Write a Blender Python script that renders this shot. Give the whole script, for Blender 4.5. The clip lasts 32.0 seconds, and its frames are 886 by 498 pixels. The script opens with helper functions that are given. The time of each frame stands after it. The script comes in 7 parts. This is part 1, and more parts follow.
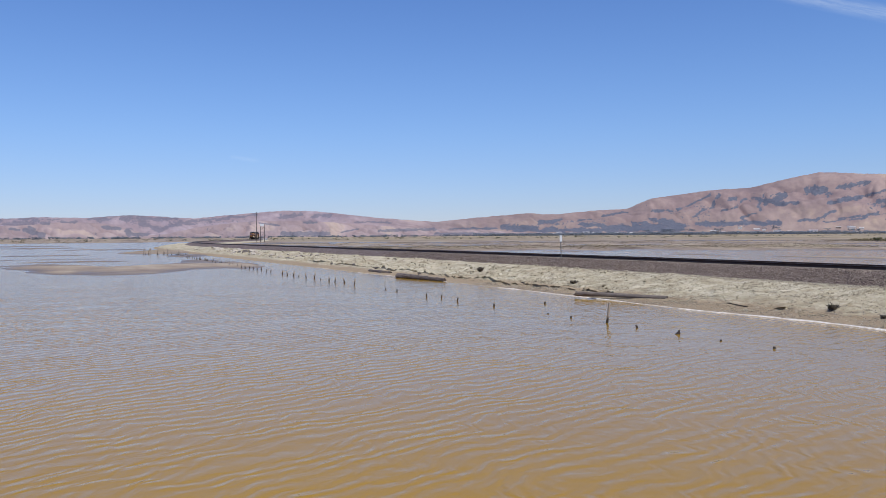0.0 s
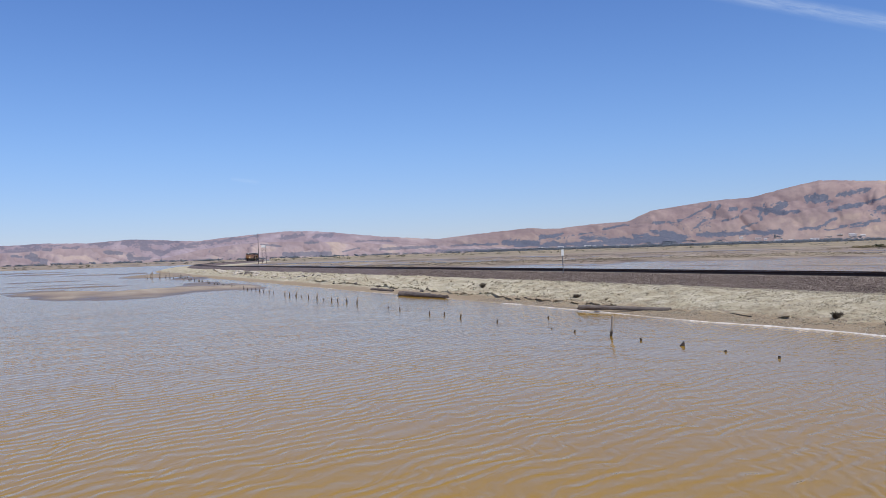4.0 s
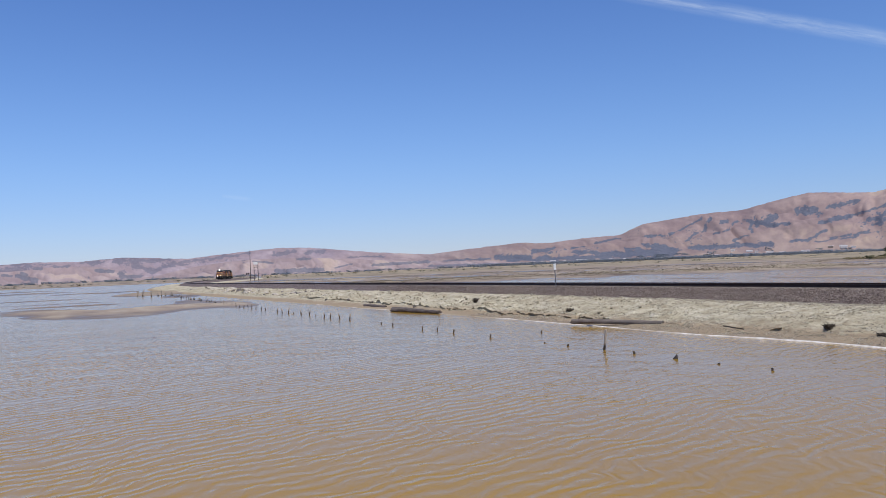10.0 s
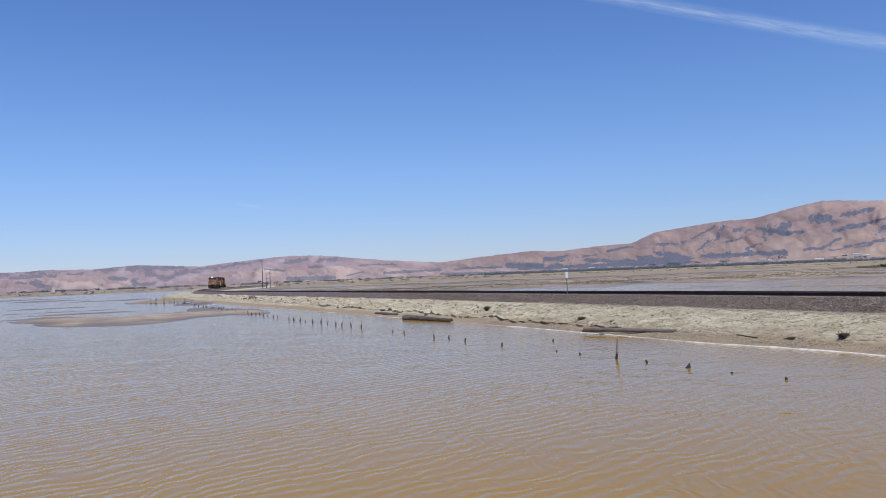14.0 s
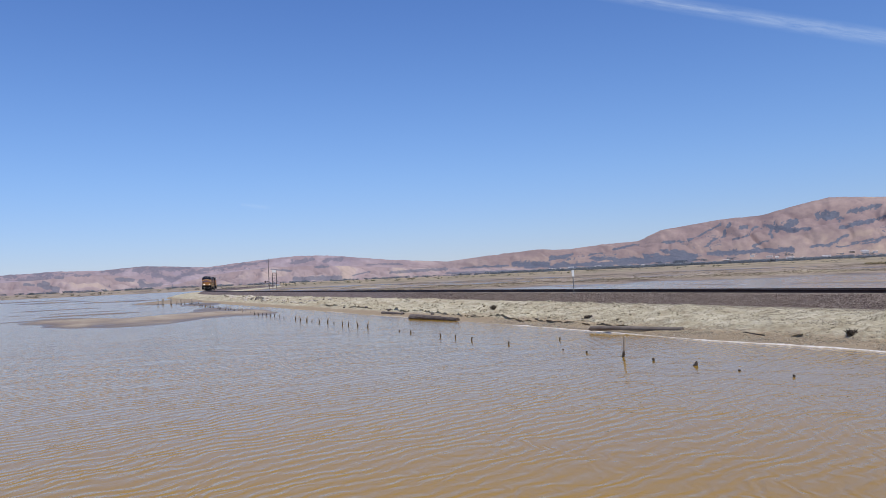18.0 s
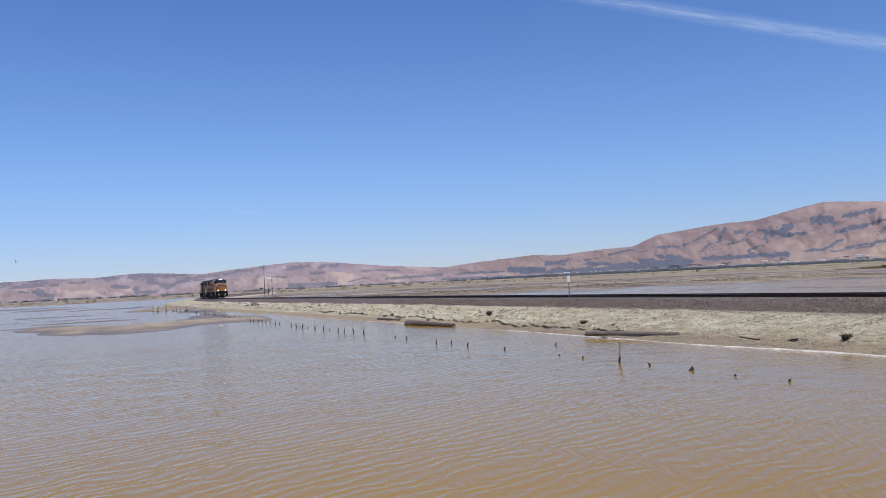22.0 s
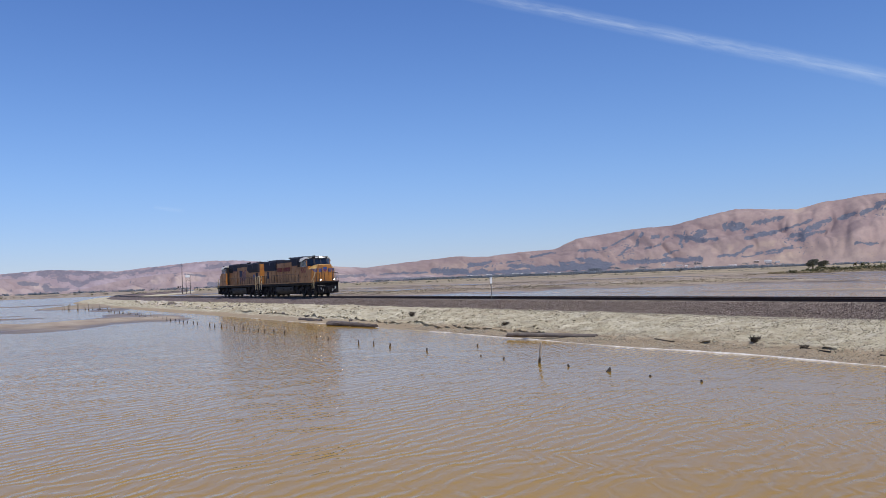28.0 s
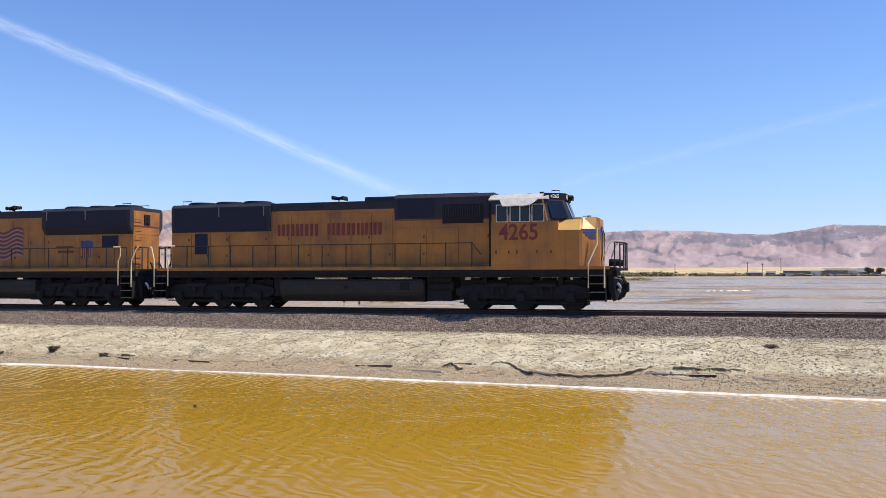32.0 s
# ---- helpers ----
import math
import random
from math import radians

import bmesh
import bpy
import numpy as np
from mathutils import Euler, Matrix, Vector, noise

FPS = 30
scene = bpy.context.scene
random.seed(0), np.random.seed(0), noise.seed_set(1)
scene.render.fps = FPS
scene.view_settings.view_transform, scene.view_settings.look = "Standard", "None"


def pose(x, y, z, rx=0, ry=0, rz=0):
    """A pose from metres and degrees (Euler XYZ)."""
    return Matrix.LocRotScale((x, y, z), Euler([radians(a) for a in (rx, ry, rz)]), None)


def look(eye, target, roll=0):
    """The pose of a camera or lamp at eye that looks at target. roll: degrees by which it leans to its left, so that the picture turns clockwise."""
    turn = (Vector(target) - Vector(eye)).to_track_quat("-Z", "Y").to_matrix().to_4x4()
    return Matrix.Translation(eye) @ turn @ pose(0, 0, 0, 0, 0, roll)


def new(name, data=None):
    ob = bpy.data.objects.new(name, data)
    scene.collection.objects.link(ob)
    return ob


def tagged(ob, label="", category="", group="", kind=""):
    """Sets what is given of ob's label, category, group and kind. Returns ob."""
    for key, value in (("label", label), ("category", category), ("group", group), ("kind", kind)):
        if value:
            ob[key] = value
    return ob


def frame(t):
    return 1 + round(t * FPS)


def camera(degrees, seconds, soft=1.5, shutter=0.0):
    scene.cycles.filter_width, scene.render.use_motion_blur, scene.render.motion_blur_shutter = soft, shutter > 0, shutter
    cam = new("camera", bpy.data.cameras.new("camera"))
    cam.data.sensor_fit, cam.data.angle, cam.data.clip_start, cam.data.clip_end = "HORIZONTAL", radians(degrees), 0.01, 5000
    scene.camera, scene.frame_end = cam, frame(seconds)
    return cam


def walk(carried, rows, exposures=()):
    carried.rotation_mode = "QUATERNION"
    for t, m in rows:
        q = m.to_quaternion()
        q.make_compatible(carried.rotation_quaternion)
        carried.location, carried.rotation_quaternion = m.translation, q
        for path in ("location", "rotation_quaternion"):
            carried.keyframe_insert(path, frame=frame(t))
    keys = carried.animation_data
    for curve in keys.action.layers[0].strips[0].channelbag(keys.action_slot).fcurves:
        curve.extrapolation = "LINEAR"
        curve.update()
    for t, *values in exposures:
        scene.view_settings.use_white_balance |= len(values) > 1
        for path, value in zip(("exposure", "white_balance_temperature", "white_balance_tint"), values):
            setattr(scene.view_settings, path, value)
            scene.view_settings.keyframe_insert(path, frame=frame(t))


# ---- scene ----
# Camera: held by hand on the spot, turning with the train.
cam = camera(55.82, 32.0, soft=0.8)
EYE = (0.0, 0.0, 3.25)
TURNS = [
    (0, 0.00, -0.91, 0.38),
    (0.5, 0.03, -0.92, 0.58),
    (1, -0.12, -0.80, 0.78),
    (1.5, -0.13, -0.62, 0.91),
    (2, -0.34, -0.56, 1.03),
    (2.5, -0.16, -0.36, 1.25),
    (3, 0.02, -0.12, 1.45),
    (3.5, 0.06, 0.10, 1.63),
    (5.5, 0.16, 0.57, 1.85),
    (6, -0.06, 0.75, 1.89),
    (6.5, -0.05, 0.99, 1.83),
    (7, -0.19, 1.13, 1.80),
    (7.5, -0.36, 1.19, 1.88),
    (8, -0.38, 1.17, 2.01),
    (8.5, -0.40, 1.17, 2.12),
    (9, -0.49, 1.15, 2.21),
    (9.5, -0.50, 1.22, 2.23),
    (10, -0.41, 1.28, 2.26),
    (10.5, -0.44, 1.29, 2.31),
    (11, -0.67, 1.48, 2.28),
    (11.5, -0.62, 1.61, 2.31),
    (12, -0.52, 1.81, 2.30),
    (12.5, -0.58, 2.02, 2.39),
    (13, -0.38, 1.99, 2.24),
    (13.5, 0.06, 1.92, 2.12),
    (14, 0.38, 1.86, 2.18),
    (14.5, 0.49, 1.85, 2.28),
    (16.5, 0.81, 1.79, 2.57),
    (17, 0.87, 1.69, 2.61),
    (17.5, 0.84, 1.83, 2.51),
    (18, 0.80, 1.82, 2.53),
    (18.5, 0.86, 1.76, 2.52),
    (19, 0.89, 1.81, 2.47),
    (19.5, 0.81, 1.93, 2.47),
    (20, 0.78, 2.01, 2.67),
    (20.5, 0.69, 2.20, 2.72),
    (21, 0.58, 2.22, 2.78),
    (21.5, 0.48, 2.22, 2.76),
    (22, 0.51, 2.21, 2.75),
    (22.5, 0.37, 2.09, 2.65),
    (23, -0.03, 1.94, 2.76),
    (23.5, -0.48, 1.93, 2.73),
    (24, -1.09, 2.01, 2.80),
    (24.5, -1.45, 2.03, 2.87),
    (25, -1.73, 2.10, 2.83),
    (25.5, -1.94, 2.04, 2.64),
    (27.5, -3.24, 1.97, 2.51),
    (28, -4.75, 2.04, 2.13),
    (28.5, -7.07, 1.88, 1.44),
    (29, -9.60, 1.43, 0.83),
    (29.5, -13.78, 1.48, 0.60),
    (30, -17.24, 1.57, 0.09),
    (30.5, -22.46, 1.32, 0.19),
    (31, -29.34, 1.08, 0.14),
    (31.5, -39.09, 1.51, 0.28),
    (32, -49.90, 1.65, 0.15),
]
walk(cam, [(t, pose(*EYE, 90 + tilt, lean, turn)) for t, turn, tilt, lean in TURNS],
     exposures=[(0, 0.08, 6500, 10), (28.5, 0.06, 6500, 10), (30, 0.12, 6600, 10), (31, 0.38, 6850, 10), (31.5, 0.46, 6950, 10), (32, 0.63, 7200, 10)])

# ---- light: clear sky, one high sun beyond the track ----
SUN_AZ, SUN_EL = radians(150), radians(61)
SKY_TONE = [(0.0, (0.45, 0.518, 0.80)), (0.05, (0.508, 0.566, 0.825)), (0.12, (0.56, 0.66, 0.895)), (0.22, (0.56, 0.685, 0.935)), (0.36, (0.48, 0.63, 0.95)), (1.0, (0.48, 0.63, 0.95))]
world = bpy.data.worlds.new("sky")
scene.world = world
world.use_nodes = True
wn = world.node_tree.nodes
wn.clear()
sky = wn.new("ShaderNodeTexSky")
sky.sky_type, sky.sun_disc = "NISHITA", False
sky.sun_elevation, sky.sun_rotation = SUN_EL, SUN_AZ
sky.air_density, sky.dust_density, sky.ozone_density = 1.0, 0.0, 4.0
wbg = wn.new("ShaderNodeBackground")
wbg.inputs["Strength"].default_value = 0.13
wout = wn.new("ShaderNodeOutputWorld")
# a drier, deeper blue than the model gives
wco = wn.new("ShaderNodeTexCoord")
wsep = wn.new("ShaderNodeSeparateXYZ")
wramp = wn.new("ShaderNodeValToRGB")
wramp.color_ramp.interpolation = "B_SPLINE"
wmix = wn.new("ShaderNodeMix")
wmix.data_type, wmix.blend_type = "RGBA", "MULTIPLY"
wmix.inputs[0].default_value = 1.0
for k, (p, c) in enumerate(SKY_TONE):
    if 0 < k < len(SKY_TONE) - 1:
        wramp.color_ramp.elements.new(p)
    wramp.color_ramp.elements[k].position = p
    wramp.color_ramp.elements[k].color = (*c, 1)
world.node_tree.links.new(wco.outputs["Generated"], wsep.inputs[0])
world.node_tree.links.new(wsep.outputs[2], wramp.inputs[0])
world.node_tree.links.new(sky.outputs[0], wmix.inputs[6])
world.node_tree.links.new(wramp.outputs[0], wmix.inputs[7])
world.node_tree.links.new(wmix.outputs[2], wbg.inputs[0])
world.node_tree.links.new(wbg.outputs[0], wout.inputs[0])
sun = new("sun", bpy.data.lights.new("sun", "SUN"))
sun.data.energy, sun.data.angle, sun.data.color = 3.6, radians(0.55), (1.0, 0.95, 0.87)
sun.matrix_basis = look((math.sin(SUN_AZ) * math.cos(SUN_EL), math.cos(SUN_AZ) * math.cos(SUN_EL), math.sin(SUN_EL)), (0, 0, 0))


# ---- materials ----
class Mat:
    """A small builder of node materials in object space."""

    def __init__(self, name, rough=0.7, metal=0.0, spec=0.4):
        self.m = bpy.data.materials.new(name)
        self.m.use_nodes = True
        self.t = self.m.node_tree
        self.b = self.t.nodes["Principled BSDF"]
        self.b.inputs["Roughness"].default_value = rough
        self.b.inputs["Metallic"].default_value = metal
        self.b.inputs["Specular IOR Level"].default_value = spec
        self.co = self.t.nodes.new("ShaderNodeTexCoord").outputs["Object"]

    def node(self, kind, **k):
        n = self.t.nodes.new(kind)
        for key, v in k.items():
            n.inputs[key].default_value = v
        return n

    def link(self, a, b):
        self.t.links.new(a, b)

    def coords(self, scale=(1, 1, 1), turn=0.0):
        n = self.t.nodes.new("ShaderNodeMapping")
        n.inputs["Scale"].default_value = scale
        n.inputs["Rotation"].default_value = (0, 0, turn)
        self.link(self.co, n.inputs["Vector"])
        return n.outputs[0]

    def noise(self, scale, detail=4.0, rough=0.55, co=None):
        n = self.node("ShaderNodeTexNoise", Scale=scale, Detail=detail, Roughness=rough)
        self.link(co if co else self.co, n.inputs["Vector"])
        return n.outputs["Fac"]

    def ramp(self, fac, stops):
        n = self.t.nodes.new("ShaderNodeValToRGB")
        e = n.color_ramp.elements
        while len(e) < len(stops):
            e.new(0.5)
        for k, (p, c) in enumerate(stops):
            e[k].position = p
            e[k].color = (*c, 1) if len(c) == 3 else c
        self.link(fac, n.inputs[0])
        return n.outputs[0]

    def mix(self, fac, a, b, mode="MIX"):
        n = self.t.nodes.new("ShaderNodeMix")
        n.data_type, n.blend_type = "RGBA", mode
        for sock, v in ((n.inputs[0], fac), (n.inputs[6], a), (n.inputs[7], b)):
            if isinstance(v, (int, float)):
                sock.default_value = v
            elif isinstance(v, tuple):
                sock.default_value = (*v, 1)
            else:
                self.link(v, sock)
        return n.outputs[2]

    def math(self, op, a, b=0.0, c=0.0):
        n = self.t.nodes.new("ShaderNodeMath")
        n.operation = op
        for sock, v in zip(n.inputs, (a, b, c)):
            if isinstance(v, (int, float)):
                sock.default_value = v
            else:
                self.link(v, sock)
        return n.outputs[0]

    def color(self, v):
        if isinstance(v, tuple):
            self.b.inputs["Base Color"].default_value = (*v, 1)
        else:
            self.link(v, self.b.inputs["Base Color"])
        return self

    def rough(self, v):
        self.link(v, self.b.inputs["Roughness"])

    def bump(self, h, strength=0.4, dist=0.02):
        n = self.node("ShaderNodeBump", Strength=strength, Distance=dist)
        self.link(h, n.inputs["Height"])
        self.link(n.outputs[0], self.b.inputs["Normal"])
        return self


def worn(name, base, dirt, rough=0.55, metal=0.0, scale=1.5, amount=0.5, bump=0.1, streak=True):
    """Paint or metal with broad grime, vertical streaks and fine grain."""
    m = Mat(name, rough, metal)
    broad = m.ramp(m.noise(scale, 5), [(0.35, (0, 0, 0)), (0.75, (1, 1, 1))])
    fine = m.noise(scale * 22, 3)
    f = m.math("MULTIPLY", broad, amount)
    c = m.mix(f, base, dirt)
    if streak:
        st = m.ramp(m.noise(2.2, 4, 0.6, m.coords((3.0, 3.0, 0.25))), [(0.5, (0, 0, 0)), (0.8, (1, 1, 1))])
        c = m.mix(m.math("MULTIPLY", st, amount * 0.8), c, dirt)
    c = m.mix(m.math("MULTIPLY", fine, 0.25), c, tuple(v * 0.8 for v in base))
    m.color(c)
    m.rough(m.math("ADD", m.math("MULTIPLY", broad, 0.25), rough - 0.1))
    m.bump(fine, bump, 0.004)
    return m.m


def plain(name, base, rough=0.6, metal=0.0):
    m = Mat(name, rough, metal)
    m.color(m.mix(m.noise(9, 3), base, tuple(v * 0.8 for v in base)))
    return m.m


def glowing(name, colour, strength):
    m = Mat(name)
    m.b.inputs["Base Color"].default_value = (*colour, 1)
    m.b.inputs["Emission Color"].default_value = (*colour, 1)
    m.b.inputs["Emission Strength"].default_value = strength
    return m.m


def water_material():
    """Murky amber brine, wind ripples in three sizes with their crests aslant."""
    m = Mat("murky_water", 0.13, 0.0, 0.48)
    m.b.inputs["IOR"].default_value = 1.33
    turned = m.coords((1, 1, 1), radians(-54))

    def along(scale, stretch):
        n = m.t.nodes.new("ShaderNodeMapping")
        n.inputs["Scale"].default_value = (scale * stretch, scale, scale)
        m.link(turned, n.inputs["Vector"])
        return n.outputs[0]
    tone = m.ramp(m.noise(0.05, 4), [(0.35, (0.355, 0.204, 0.016)), (0.7, (0.312, 0.176, 0.014))])
    m.color(tone)
    warp = m.node("ShaderNodeTexNoise", Scale=0.5, Detail=3.0)
    m.link(turned, warp.inputs["Vector"])
    bent = m.t.nodes.new("ShaderNodeVectorMath")
    bent.operation = "MULTIPLY_ADD"
    m.link(warp.outputs["Color"], bent.inputs[0])
    bent.inputs[1].default_value = (1.3, 1.3, 0.0)
    m.link(turned, bent.inputs[2])
    turned = bent.outputs[0]

    def train(length, turn, twist, size):
        """Wavelets of one length running one way, their crests kinked by noise."""
        mp = m.t.nodes.new("ShaderNodeMapping")
        mp.inputs["Rotation"].default_value = (0, 0, radians(turn))
        m.link(turned, mp.inputs["Vector"])
        w = m.node("ShaderNodeTexWave", Scale=0.314 / length, Distortion=twist, Detail=1.5)
        w.inputs["Detail Scale"].default_value = size
        w.wave_type, w.bands_direction, w.wave_profile = "BANDS", "Y", "SIN"
        m.link(mp.outputs[0], w.inputs["Vector"])
        return w.outputs["Fac"]
    w1 = train(0.40, 10, 5.5, 1.1)
    w2 = train(0.27, -22, 6.0, 1.4)
    w3 = train(0.13, 4, 4.0, 2.0)
    r1 = m.noise(1.0, 2, 0.45, along(2.9, 0.42))
    r3 = m.noise(1.0, 2, 0.5, along(0.55, 0.5))
    patch = m.ramp(m.noise(0.55, 2, 0.5), [(0.3, (0.15, 0.15, 0.15)), (0.7, (1, 1, 1))])
    gust = m.ramp(m.noise(0.07, 3, 0.5), [(0.3, (0.55, 0.55, 0.55)), (0.7, (1, 1, 1))])
    h = m.math("ADD", m.math("MULTIPLY", w1, 0.27), m.math("MULTIPLY", m.math("MULTIPLY", w2, patch), 0.24))
    h = m.math("ADD", h, m.math("MULTIPLY", w3, 0.026))
    h = m.math("ADD", h, m.math("MULTIPLY", r1, 0.46))
    h = m.math("MULTIPLY", h, gust)
    h = m.math("ADD", h, m.math("MULTIPLY", r3, 0.40))
    m.bump(h, 0.74, 0.045)
    return m.m


def ground_material():
    """Drying mud and salt-marsh flats: mud, pale crust, dry grass further out."""
    m = Mat("mud_flats", 0.85)
    co = m.coords((1, 1, 1), radians(-22))
    lanes = m.t.nodes.new("ShaderNodeMapping")
    lanes.inputs["Scale"].default_value = (0.07, 0.008, 1)
    m.link(co, lanes.inputs["Vector"])
    mud = m.ramp(m.math("ADD", m.math("MULTIPLY", m.noise(0.16, 8, 0.65), 0.4), m.math("MULTIPLY", m.noise(1.0, 6, 0.65, lanes.outputs[0]), 0.6)), [(0.41, (0.14, 0.103, 0.076)), (0.47, (0.27, 0.205, 0.15)), (0.53, (0.335, 0.262, 0.185)), (0.60, (0.43, 0.355, 0.26))])
    strips = m.t.nodes.new("ShaderNodeMapping")
    strips.inputs["Scale"].default_value = (0.045, 0.012, 1)
    m.link(co, strips.inputs["Vector"])
    grass = m.ramp(m.math("ADD", m.math("MULTIPLY", m.noise(1.0, 7, 0.65, strips.outputs[0]), 0.6), m.math("MULTIPLY", m.noise(0.05, 6, 0.7), 0.4)), [(0.40, (0.13, 0.105, 0.062)), (0.47, (0.25, 0.20, 0.125)), (0.53, (0.36, 0.29, 0.18)), (0.60, (0.23, 0.195, 0.14))])
    z = m.t.nodes.new("ShaderNodeSeparateXYZ")
    m.link(m.co, z.inputs[0])
    high = m.ramp(m.math("ADD", z.outputs[2], m.math("MULTIPLY", m.noise(0.1, 5), 0.4)), [(0.35, (0, 0, 0)), (0.75, (1, 1, 1))])
    c = m.mix(high, mud, grass)
    straw = m.ramp(m.math("DIVIDE", m.math("ADD", z.outputs[2], m.math("MULTIPLY", m.noise(0.03, 6, 0.65), 1.6)), 4.0), [(0.42, (0, 0, 0)), (0.60, (1, 1, 1))])
    c = m.mix(straw, c, m.ramp(m.noise(0.08, 6, 0.65), [(0.38, (0.36, 0.27, 0.145)), (0.62, (0.56, 0.44, 0.25))]))
    wet = m.ramp(m.math("ADD", z.outputs[2], m.math("MULTIPLY", m.math("SUBTRACT", m.noise(0.35, 6, 0.7), 0.5), 0.22)), [(0.015, (1, 1, 1)), (0.12, (0, 0, 0))])
    c = m.mix(m.math("MULTIPLY", wet, 0.8), c, (0.145, 0.112, 0.082))
    m.color(c)
    m.rough(m.math("SUBTRACT", 0.88, m.math("MULTIPLY", wet, 0.50)))
    m.bump(m.noise(3.0, 6), 0.5, 0.05)
    return m.m


def bank_material():
    """Pale crusted silt with dark gravel sprinkled in it."""
    m = Mat("crusted_silt", 0.92, 0.0, 0.2)
    silt = m.ramp(m.noise(0.9, 8, 0.68), [(0.28, (0.29, 0.235, 0.15)), (0.45, (0.47, 0.415, 0.285)), (0.65, (0.64, 0.585, 0.435))])
    brown = m.ramp(m.noise(0.22, 6, 0.65, m.coords((1, 1, 4))), [(0.48, (0, 0, 0)), (0.70, (1, 1, 1))])
    c = m.mix(m.math("MULTIPLY", brown, 0.45), silt, (0.33, 0.25, 0.15))
    z = m.t.nodes.new("ShaderNodeSeparateXYZ")
    m.link(m.co, z.inputs[0])
    low = m.ramp(m.math("ADD", z.outputs[2], m.math("MULTIPLY", m.noise(1.6, 6, 0.7), 0.30)), [(0.33, (1, 1, 1)), (0.47, (0, 0, 0))])
    c = m.mix(m.math("MULTIPLY", low, 0.85), c, (0.33, 0.245, 0.152))
    clod = m.ramp(m.noise(3.2, 5, 0.7), [(0.40, (1, 1, 1)), (0.50, (0, 0, 0))])
    c = m.mix(m.math("MULTIPLY", clod, 0.32), c, (0.28, 0.22, 0.145))
    speck = m.ramp(m.noise(9.0, 2, 0.5), [(0.60, (0, 0, 0)), (0.66, (1, 1, 1))])
    grit = m.ramp(m.noise(26, 3, 0.6), [(0.42, (0, 0, 0)), (0.7, (1, 1, 1))])
    where = m.ramp(m.noise(0.35, 4), [(0.35, (0.1, 0.1, 0.1)), (0.65, (1, 1, 1))])
    c = m.mix(m.math("MULTIPLY", m.math("MULTIPLY", speck, where), 0.6), c, (0.16, 0.13, 0.105))
    c = m.mix(m.math("MULTIPLY", grit, 0.14), c, (0.24, 0.19, 0.13))
    m.color(c)
    m.bump(m.math("ADD", m.noise(4.0, 8, 0.72), m.math("MULTIPLY", grit, 0.2)), 0.8, 0.07)
    return m.m


def ballast_material():
    m = Mat("crushed_stone", 0.9, 0.0, 0.25)
    v = m.node("ShaderNodeTexVoronoi", Scale=15.0)
    m.link(m.co, v.inputs["Vector"])
    stone = m.ramp(v.outputs["Color"], [(0.15, (0.07, 0.052, 0.048)), (0.5, (0.165, 0.126, 0.112)), (0.85, (0.31, 0.253, 0.22))])
    broad = m.noise(0.5, 5)
    c = m.mix(m.math("MULTIPLY", broad, 0.5), stone, (0.145, 0.105, 0.095))
    m.color(c)
    m.bump(v.outputs["Distance"], 0.9, 0.05)
    return m.m


def stones_material(name, dark, mid, light):
    m = Mat(name, 0.85, 0.0, 0.3)
    g = m.t.nodes.new("ShaderNodeNewGeometry")
    m.color(m.ramp(g.outputs["Random Per Island"], [(0.0, dark), (0.5, mid), (1.0, light)]))
    m.bump(m.noise(40, 3), 0.4, 0.01)
    return m.m


